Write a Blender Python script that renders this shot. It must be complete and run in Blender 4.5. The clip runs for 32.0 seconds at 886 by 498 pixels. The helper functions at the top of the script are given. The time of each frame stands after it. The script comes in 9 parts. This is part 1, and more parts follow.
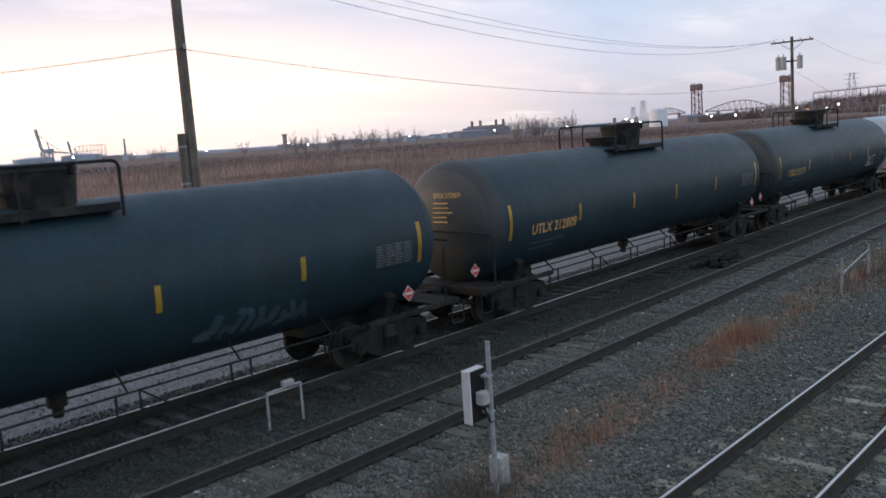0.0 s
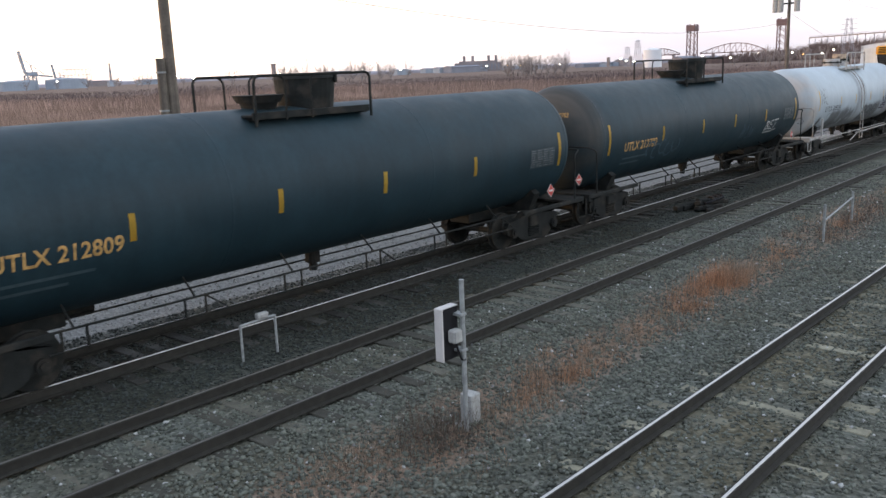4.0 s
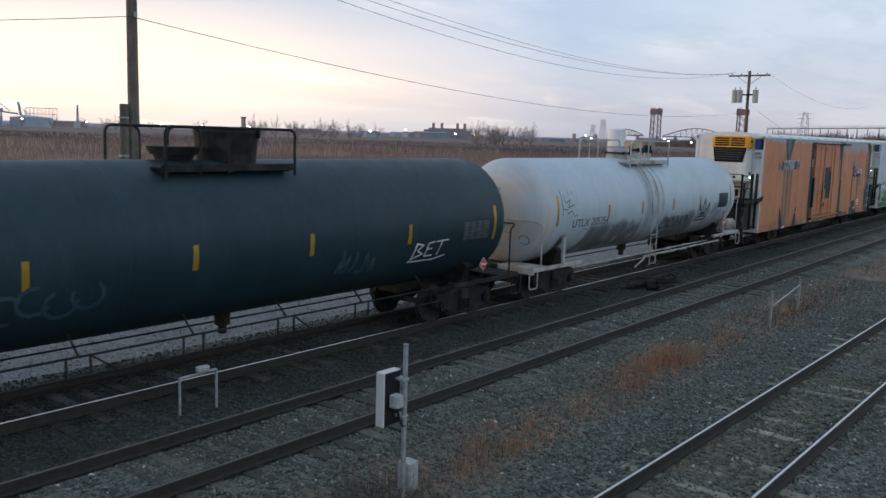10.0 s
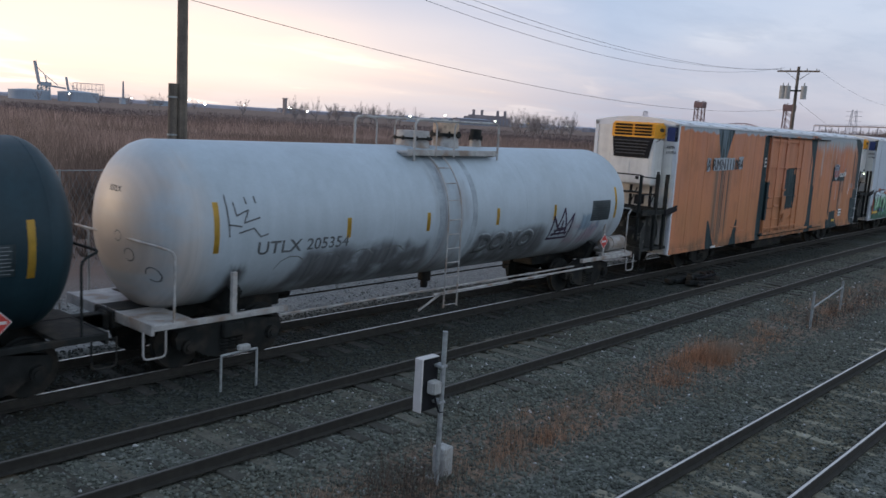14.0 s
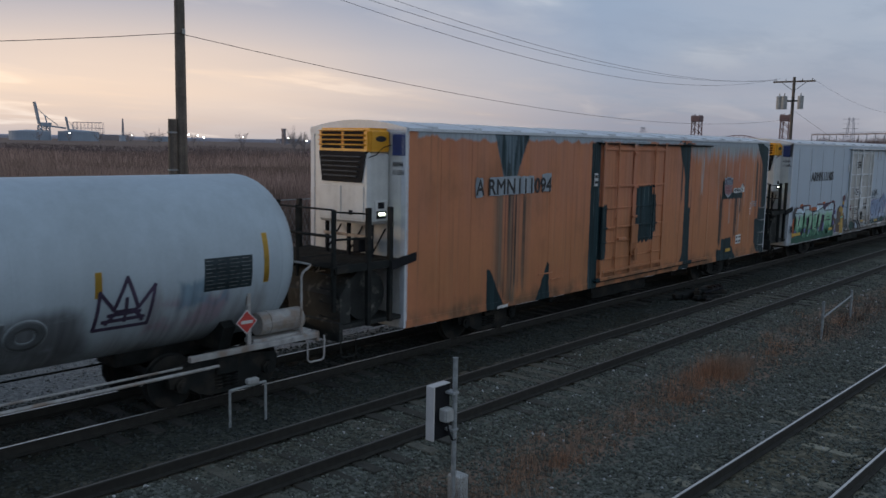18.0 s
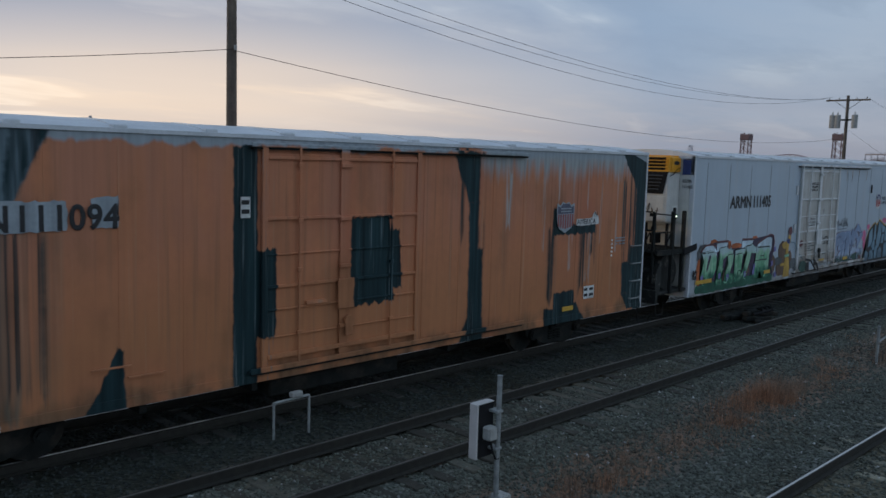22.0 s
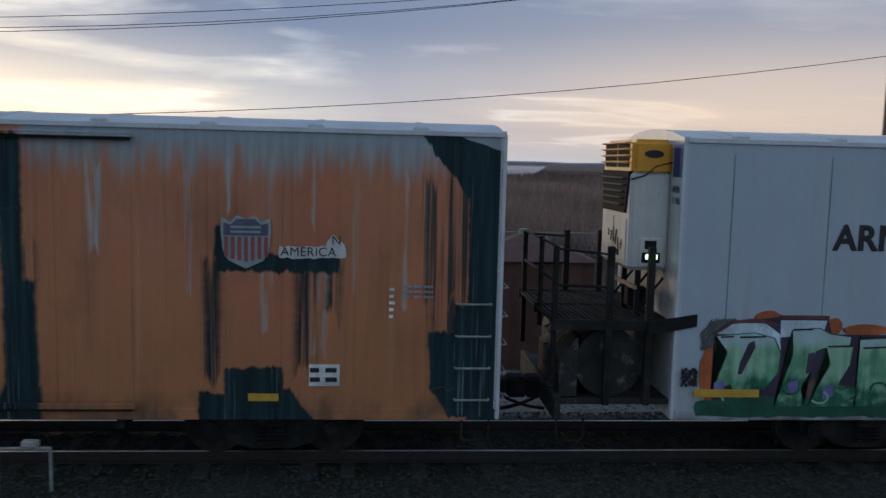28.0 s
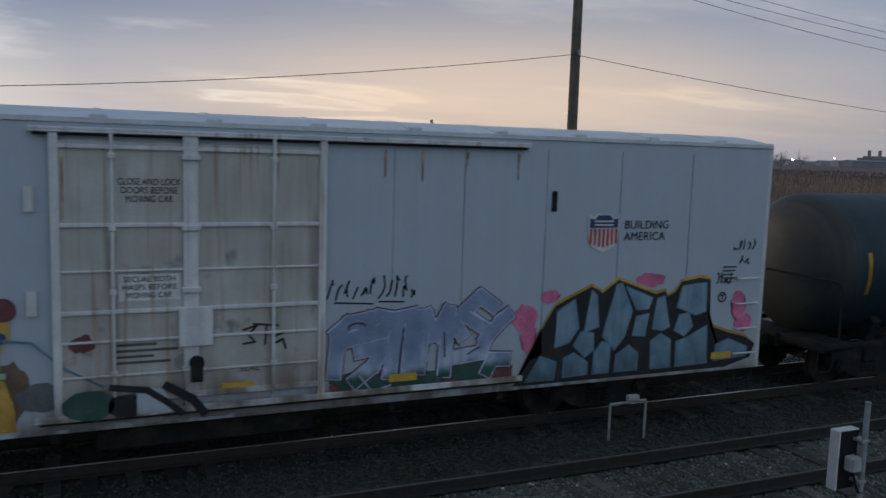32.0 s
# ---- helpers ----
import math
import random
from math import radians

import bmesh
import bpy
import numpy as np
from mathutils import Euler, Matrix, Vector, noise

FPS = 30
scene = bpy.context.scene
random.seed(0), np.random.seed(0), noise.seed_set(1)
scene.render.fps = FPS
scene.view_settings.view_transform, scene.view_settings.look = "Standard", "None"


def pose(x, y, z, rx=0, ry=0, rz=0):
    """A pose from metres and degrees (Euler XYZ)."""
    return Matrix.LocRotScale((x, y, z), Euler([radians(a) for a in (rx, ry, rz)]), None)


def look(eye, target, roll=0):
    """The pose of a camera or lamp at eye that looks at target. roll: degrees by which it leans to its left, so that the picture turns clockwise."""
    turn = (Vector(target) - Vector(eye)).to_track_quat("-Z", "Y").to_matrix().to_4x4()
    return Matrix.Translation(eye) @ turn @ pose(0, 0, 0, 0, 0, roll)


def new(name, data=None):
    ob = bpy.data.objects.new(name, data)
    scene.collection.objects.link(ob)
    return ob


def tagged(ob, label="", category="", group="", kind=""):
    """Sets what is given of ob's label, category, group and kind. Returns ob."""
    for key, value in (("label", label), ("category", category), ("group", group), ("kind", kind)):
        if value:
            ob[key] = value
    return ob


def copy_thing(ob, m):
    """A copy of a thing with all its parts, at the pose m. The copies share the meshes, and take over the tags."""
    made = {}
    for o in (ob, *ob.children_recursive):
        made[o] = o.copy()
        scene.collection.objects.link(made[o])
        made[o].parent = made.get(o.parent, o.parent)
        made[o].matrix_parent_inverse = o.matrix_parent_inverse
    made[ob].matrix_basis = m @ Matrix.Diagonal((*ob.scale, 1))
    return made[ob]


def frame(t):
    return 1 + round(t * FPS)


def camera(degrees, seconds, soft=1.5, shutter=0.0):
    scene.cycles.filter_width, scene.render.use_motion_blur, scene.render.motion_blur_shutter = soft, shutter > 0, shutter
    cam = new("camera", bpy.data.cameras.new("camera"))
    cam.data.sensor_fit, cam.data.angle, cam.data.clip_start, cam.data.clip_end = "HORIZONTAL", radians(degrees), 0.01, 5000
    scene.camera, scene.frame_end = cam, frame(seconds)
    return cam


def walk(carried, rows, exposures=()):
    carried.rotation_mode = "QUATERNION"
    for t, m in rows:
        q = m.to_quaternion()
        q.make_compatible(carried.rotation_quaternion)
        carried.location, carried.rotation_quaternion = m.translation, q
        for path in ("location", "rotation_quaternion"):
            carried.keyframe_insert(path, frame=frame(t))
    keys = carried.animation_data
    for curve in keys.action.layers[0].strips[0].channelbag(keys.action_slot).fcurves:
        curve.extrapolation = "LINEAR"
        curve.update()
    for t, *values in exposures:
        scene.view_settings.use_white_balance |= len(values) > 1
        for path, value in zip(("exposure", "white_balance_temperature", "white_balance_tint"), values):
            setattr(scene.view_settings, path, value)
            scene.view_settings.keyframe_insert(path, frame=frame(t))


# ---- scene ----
cam = camera(55.76, 32.0, shutter=0.3)

EYE_Z = 4.6  # above the rail head
PATH = [
    (0.0, pose(-0.172, -0.038, EYE_Z + 0.006, 82.25, 3.90, -48.29)),
    (0.5, pose(-0.182, -0.060, EYE_Z - 0.020, 79.21, 1.54, -48.34)),
    (1.0, pose(-0.175, -0.047, EYE_Z - 0.012, 78.65, 1.08, -48.72)),
    (1.5, pose(-0.053, -0.045, EYE_Z - 0.009, 77.99, -2.02, -48.04)),
    (2.0, pose(0.022, -0.056, EYE_Z + 0.002, 77.70, -3.11, -47.94)),
    (2.5, pose(0.045, -0.033, EYE_Z - 0.013, 77.59, -2.03, -48.23)),
    (3.0, pose(0.049, -0.046, EYE_Z - 0.003, 77.43, 1.41, -48.94)),
    (3.5, pose(0.109, -0.040, EYE_Z - 0.029, 78.00, 2.46, -49.07)),
    (5.5, pose(-0.038, 0.028, EYE_Z - 0.050, 77.33, 0.81, -47.43)),
    (6.0, pose(-0.050, 0.023, EYE_Z - 0.038, 77.59, 0.33, -47.57)),
    (6.5, pose(-0.064, 0.021, EYE_Z - 0.044, 78.17, -0.52, -47.64)),
    (7.0, pose(-0.022, 0.043, EYE_Z - 0.034, 79.82, -0.89, -47.85)),
    (7.5, pose(-0.053, 0.030, EYE_Z - 0.028, 80.44, -1.45, -48.27)),
    (8.0, pose(-0.049, 0.015, EYE_Z - 0.013, 81.43, -1.73, -49.02)),
    (8.5, pose(-0.004, 0.051, EYE_Z - 0.028, 82.21, -1.84, -49.75)),
    (9.0, pose(-0.009, 0.006, EYE_Z - 0.034, 82.74, -1.67, -50.39)),
    (9.5, pose(0.078, -0.057, EYE_Z - 0.033, 82.62, -1.60, -50.82)),
    (10.0, pose(0.195, -0.124, EYE_Z - 0.033, 82.24, -1.73, -50.94)),
    (10.5, pose(0.195, -0.098, EYE_Z - 0.028, 81.88, -2.28, -50.83)),
    (11.0, pose(0.181, -0.093, EYE_Z - 0.027, 81.63, -2.46, -50.46)),
    (11.5, pose(0.117, -0.099, EYE_Z - 0.016, 81.39, -2.59, -49.72)),
    (12.0, pose(0.115, -0.113, EYE_Z - 0.013, 81.27, -2.47, -49.09)),
    (12.5, pose(0.137, -0.093, EYE_Z - 0.018, 81.16, -2.30, -48.15)),
    (13.0, pose(0.101, -0.079, EYE_Z - 0.001, 81.22, -2.76, -48.29)),
    (13.5, pose(0.084, -0.104, EYE_Z + 0.000, 81.25, -3.11, -48.04)),
    (14.0, pose(0.071, -0.102, EYE_Z + 0.003, 81.21, -3.43, -48.25)),
    (14.5, pose(0.122, -0.062, EYE_Z - 0.017, 81.03, -3.66, -48.55)),
    (16.5, pose(0.111, -0.045, EYE_Z - 0.013, 80.24, -0.90, -48.90)),
    (17.0, pose(0.117, -0.029, EYE_Z - 0.013, 80.87, -0.92, -48.65)),
    (17.5, pose(0.071, -0.033, EYE_Z + 0.002, 82.01, -1.00, -48.45)),
    (18.0, pose(0.112, -0.011, EYE_Z + 0.011, 82.83, -1.13, -48.35)),
    (18.5, pose(0.085, -0.024, EYE_Z + 0.012, 82.64, -1.23, -48.36)),
    (19.0, pose(0.114, -0.003, EYE_Z + 0.012, 83.02, -1.30, -48.58)),
    (19.5, pose(0.101, -0.003, EYE_Z + 0.014, 83.21, -1.36, -48.55)),
    (20.0, pose(0.125, 0.005, EYE_Z + 0.017, 83.14, -1.47, -48.55)),
    (20.5, pose(0.142, 0.000, EYE_Z + 0.011, 83.16, -1.54, -48.48)),
    (21.0, pose(0.164, 0.025, EYE_Z + 0.014, 83.34, -1.52, -48.29)),
    (21.5, pose(0.146, 0.034, EYE_Z - 0.015, 83.83, -1.50, -46.65)),
    (22.0, pose(0.121, 0.042, EYE_Z + 0.010, 83.85, -1.66, -45.30)),
    (22.5, pose(0.176, 0.074, EYE_Z + 0.017, 83.79, 0.32, -41.79)),
    (23.0, pose(0.034, 0.047, EYE_Z + 0.003, 84.22, 2.40, -36.96)),
    (23.5, pose(0.120, 0.098, EYE_Z - 0.028, 84.01, 1.82, -36.42)),
    (24.0, pose(0.030, 0.139, EYE_Z - 0.063, 83.64, 1.30, -35.20)),
    (24.5, pose(0.032, 0.075, EYE_Z - 0.074, 83.21, 1.07, -31.15)),
    (26.5, pose(-0.019, 0.110, EYE_Z - 0.053, 84.16, -0.51, -14.80)),
    (27.0, pose(-0.163, 0.137, EYE_Z - 0.041, 84.29, -0.88, -13.19)),
    (27.5, pose(-0.230, 0.145, EYE_Z - 0.018, 83.97, -1.11, -9.09)),
    (28.0, pose(-0.268, 0.119, EYE_Z - 0.089, 83.95, -1.41, -4.30)),
    (28.5, pose(-0.202, 0.097, EYE_Z - 0.097, 83.65, -0.99, 1.74)),
    (29.0, pose(-0.275, 0.099, EYE_Z - 0.088, 83.41, -1.11, 2.62)),
    (29.5, pose(-0.261, 0.155, EYE_Z - 0.114, 83.76, -1.17, -5.66)),
    (30.0, pose(-0.168, 0.193, EYE_Z - 0.042, 83.31, -1.83, -14.69)),
    (30.5, pose(-0.153, 0.185, EYE_Z - 0.008, 83.00, -1.76, -18.26)),
    (31.0, pose(-0.211, 0.149, EYE_Z - 0.001, 82.88, -1.73, -19.80)),
    (31.5, pose(-0.263, 0.132, EYE_Z + 0.027, 82.88, -1.91, -22.10)),
    (32.0, pose(-0.272, 0.146, EYE_Z + 0.037, 83.28, -1.77, -23.47)),
]
EXPOSURES = [(0.0, 1.4, 6800, 10), (0.5, 1.95, 6900, 10), (1.0, 2.15, 6900, 10), (2.0, 2.35, 6900, 10), (3.0, 2.05, 7200, 10), (3.5, 2.05, 7300, 10), (6.0, 1.85, 7500, 10), (7.0, 1.5, 7500, 10), (8.0, 1.1, 7000, 8), (9.0, 0.9, 6500, 2), (10.0, 1.25, 6600, 4), (11.0, 1.4, 6700, 6),
             (12.0, 1.25, 6800, 8), (13.0, 1.15, 6700, 8), (14.5, 1.15, 6500, 8), (17.0, 0.9, 6500, 6), (18.0, 0.52, 6400, 6), (20.0, 0.5, 6300, 4), (22.0, 0.5, 6100, 2), (23.0, 0.45, 6100, 0), (24.0, 0.9, 6200, 4), (25.0, 0.75, 6300, 4), (27.0, 0.2, 6100, 4), (28.0, 0.3, 6000, 4), (29.0, 0.25, 6000, 2), (30.0, 0.05, 5800, 2), (31.0, 0.42, 6150, 5), (32.0, 0.25, 6300, 4)]
walk(cam, PATH, EXPOSURES)

# ---------------------------------------------------------------- world and light
def links(tree, pairs):
    for a, b in pairs:
        tree.links.new(a, b)


def build_world():
    w = bpy.data.worlds.new("dusk_sky")
    scene.world = w
    w.use_nodes = True
    t = w.node_tree
    t.nodes.clear()
    N = t.nodes.new
    out, bg = N("ShaderNodeOutputWorld"), N("ShaderNodeBackground")
    co, sep = N("ShaderNodeTexCoord"), N("ShaderNodeSeparateXYZ")
    links(t, [(co.outputs["Generated"], sep.inputs[0]), (bg.outputs[0], out.inputs[0])])

    def m(op, a, b=None, c=None, clamp=False):
        n = N("ShaderNodeMath")
        n.operation, n.use_clamp = op, clamp
        for i, v in enumerate((a, b, c)):
            if v is None:
                continue
            if isinstance(v, (int, float)):
                n.inputs[i].default_value = v
            else:
                t.links.new(v, n.inputs[i])
        return n.outputs[0]

    def mix(f, a, b):
        n = N("ShaderNodeMix")
        n.data_type = "RGBA"
        for i, v in ((0, f), (6, a), (7, b)):
            if isinstance(v, (int, float)):
                n.inputs[i].default_value = v
            elif isinstance(v, tuple):
                n.inputs[i].default_value = (*v, 1)
            else:
                t.links.new(v, n.inputs[i])
        return n.outputs[2]

    def ramp(f, stops):
        n = N("ShaderNodeValToRGB")
        e = n.color_ramp.elements
        while len(e) < len(stops):
            e.new(0.5)
        for k, (p, c) in zip(e, stops):
            k.position, k.color = p, (*c, 1)
        t.links.new(f, n.inputs[0])
        return n.outputs[0]

    x, y, z = sep.outputs
    up = m("MAXIMUM", z, 0.0)
    # closeness to the set sun, in azimuth
    toward = m("ADD", m("MULTIPLY", x, SUN_DIR[0]), m("MULTIPLY", y, SUN_DIR[1]))
    toward = m("MULTIPLY_ADD", toward, 0.5, 0.5, True)
    glow = m("POWER", toward, 3.6)
    clear_far = ramp(up, [(0.0, (0.195, 0.19, 0.23)), (0.05, (0.24, 0.24, 0.288)), (0.12, (0.255, 0.285, 0.355)), (0.22, (0.26, 0.32, 0.42)), (0.5, (0.22, 0.285, 0.39)), (1.0, (0.12, 0.16, 0.22))])
    # the sky is darkest a quarter turn from the sun and pales again opposite to it
    clear_east = ramp(up, [(0.0, (0.40, 0.395, 0.44)), (0.08, (0.45, 0.465, 0.52)), (0.2, (0.42, 0.48, 0.58)), (0.5, (0.28, 0.35, 0.46)), (1.0, (0.12, 0.16, 0.22))])
    clear_far = mix(ramp(toward, [(0.08, (0, 0, 0)), (0.38, (1, 1, 1))]), clear_east, clear_far)
    clear_sun = ramp(up, [(0.0, (0.43, 0.375, 0.40)), (0.05, (0.57, 0.51, 0.51)), (0.11, (0.65, 0.645, 0.69)), (0.25, (0.62, 0.67, 0.79)), (0.5, (0.38, 0.45, 0.58)), (1.0, (0.13, 0.17, 0.23))])
    clear = mix(glow, clear_far, clear_sun)
    # cloud sheet, seen in perspective
    den = m("ADD", up, 0.10)
    comb = N("ShaderNodeCombineXYZ")
    links(t, [(m("DIVIDE", x, den), comb.inputs[0]), (m("DIVIDE", y, den), comb.inputs[1])])
    def clouds(scale, detail, rough, dist, shift):
        mp = N("ShaderNodeMapping")
        mp.inputs["Location"].default_value = shift
        mp.inputs["Rotation"].default_value = (0, 0, 0.35)
        mp.inputs["Scale"].default_value = (0.62, 1.0, 1.0)
        n = N("ShaderNodeTexNoise")
        n.inputs["Scale"].default_value = scale
        n.inputs["Detail"].default_value = detail
        n.inputs["Roughness"].default_value = rough
        n.inputs["Distortion"].default_value = dist
        links(t, [(comb.outputs[0], mp.inputs[0]), (mp.outputs[0], n.inputs["Vector"])])
        return n.outputs[0]
    big = clouds(0.80, 5.0, 0.46, 0.45, (3.1, 1.7, 0.0))
    fine = clouds(2.4, 6.0, 0.6, 0.3, (0.4, 5.2, 2.0))
    # thin level streaks
    flat_co = N("ShaderNodeMapping")
    flat_co.inputs["Location"].default_value = (0.7, 0.2, 0.35)
    flat_co.inputs["Scale"].default_value = (1.6, 1.6, 9.0)
    stk = N("ShaderNodeTexNoise")
    stk.inputs["Scale"].default_value, stk.inputs["Detail"].default_value, stk.inputs["Distortion"].default_value = 1.25, 6.0, 0.5
    links(t, [(co.outputs["Generated"], flat_co.inputs[0]), (flat_co.outputs[0], stk.inputs["Vector"])])
    dens = m("MULTIPLY_ADD", stk.outputs[0], 0.20, m("MULTIPLY_ADD", fine, 0.17, m("MULTIPLY", big, 0.87)))
    dens = m("MULTIPLY_ADD", m("MINIMUM", up, 0.35), 0.22, dens)
    # a bank of cloud that hangs over the bright strip where the sun went down
    sunward = ramp(m("ADD", m("MULTIPLY", x, 0.42), m("MULTIPLY", y, 0.907)), [(0.86, (0, 0, 0)), (0.95, (1, 1, 1))])
    bank = m("MULTIPLY", ramp(up, [(0.075, (0, 0, 0)), (0.108, (1, 1, 1)), (0.14, (0.5,) * 3), (0.19, (0, 0, 0))]), sunward)
    dens = m("MULTIPLY_ADD", bank, 0.15, dens)
    mask = ramp(dens, [(0.52, (0, 0, 0)), (0.57, (0.6,) * 3), (0.65, (1, 1, 1))])
    low = ramp(up, [(0.0, (0.15,) * 3), (0.06, (0.4,) * 3), (0.11, (0.8,) * 3), (0.15, (1, 1, 1))])
    mask = m("MULTIPLY", m("MULTIPLY", mask, low), ramp(toward, [(0.40, (0.3,) * 3), (0.58, (1, 1, 1))]))
    # thin pale and dull patches in the clear part
    clear = mix(ramp(stk.outputs[0], [(0.42, (0, 0, 0)), (0.62, (0.5,) * 3)]), clear, mix(glow, (0.33, 0.34, 0.39), (0.72, 0.69, 0.71)))
    clear = mix(ramp(fine, [(0.48, (0, 0, 0)), (0.68, (0.45,) * 3)]), clear, mix(glow, (0.19, 0.215, 0.275), (0.58, 0.565, 0.60)))
    shade = mix(glow, (0.20, 0.25, 0.35), (0.15, 0.19, 0.30))
    sky = mix(mask, clear, shade)
    # bright thin edges of the sheet on the sun's side
    edge = ramp(dens, [(0.44, (0, 0, 0)), (0.50, (1, 1, 1)), (0.55, (0, 0, 0))])
    edge = m("MULTIPLY", m("MULTIPLY", edge, glow), 0.7)
    sky = mix(edge, sky, (0.88, 0.86, 0.86))
    # low warm glow where the sun went down
    near_sun = m("ADD", m("MULTIPLY", x, 0.45), m("MULTIPLY", y, 0.893))
    warm = ramp(near_sun, [(0.84, (0, 0, 0)), (0.95, (0.5,) * 3), (1.0, (1, 1, 1))])
    belt = ramp(up, [(0.0, (0.25,) * 3), (0.05, (0.75,) * 3), (0.10, (0.85,) * 3), (0.17, (0.35,) * 3), (0.26, (0, 0, 0))])
    warm = m("MULTIPLY", m("MULTIPLY", warm, belt), m("MULTIPLY_ADD", mask, -0.45, 1.0))
    sky = mix(warm, sky, (0.82, 0.58, 0.41))
    # bright veil round the sun's place, behind the sheet
    veil = ramp(m("ADD", m("MULTIPLY", x, SUN_DIR[0]), m("MULTIPLY", y, SUN_DIR[1])), [(0.86, (0, 0, 0)), (0.955, (0.5,) * 3), (1.0, (1, 1, 1))])
    height = ramp(up, [(0.0, (0.55,) * 3), (0.06, (1, 1, 1)), (0.11, (0.8,) * 3), (0.18, (0.35,) * 3), (0.4, (0, 0, 0))])
    veil = m("MULTIPLY", m("MULTIPLY", veil, height), m("MULTIPLY_ADD", mask, -0.75, 0.95))
    sky = mix(veil, sky, (1.25, 0.98, 0.66))
    nish = N("ShaderNodeTexSky")
    nish.sky_type, nish.sun_disc = "NISHITA", False
    nish.sun_elevation, nish.sun_rotation = radians(2.0), math.atan2(SUN_DIR[0], SUN_DIR[1])
    add = N("ShaderNodeMix")
    add.data_type, add.blend_type = "RGBA", "ADD"
    add.inputs[0].default_value = 0.005
    links(t, [(sky, add.inputs[6]), (nish.outputs[0], add.inputs[7])])
    # the ground side of the sphere
    below = m("LESS_THAN", z, 0.0)
    fin = mix(below, add.outputs[2], (0.06, 0.055, 0.05))
    links(t, [(fin, bg.inputs[0])])
    bg.inputs[1].default_value = 1.0


SUN_AZ = 30.0  # degrees left of the line across the tracks
SUN_DIR = (-math.sin(radians(SUN_AZ)), math.cos(radians(SUN_AZ)))
build_world()
sun = new("sun", bpy.data.lights.new("sun", "SUN"))
sun.data.energy, sun.data.angle, sun.data.color = 0.5, radians(12), (1.0, 0.72, 0.48)
sun.matrix_world = look((SUN_DIR[0] * 100, SUN_DIR[1] * 100, 100 * math.tan(radians(5))), (0, 0, 0))

# ---------------------------------------------------------------- plan of the tracks
NEAR_Y, MID_Y, TRAIN_Y = 3.98, 9.80, 13.52
NEAR_X, NEAR_SLOPE = 8.0, -0.0155  # the near track closes in slowly on the others


def off_near(x, y):
    return y - NEAR_Y - NEAR_SLOPE * (x - NEAR_X)


# ---------------------------------------------------------------- materials


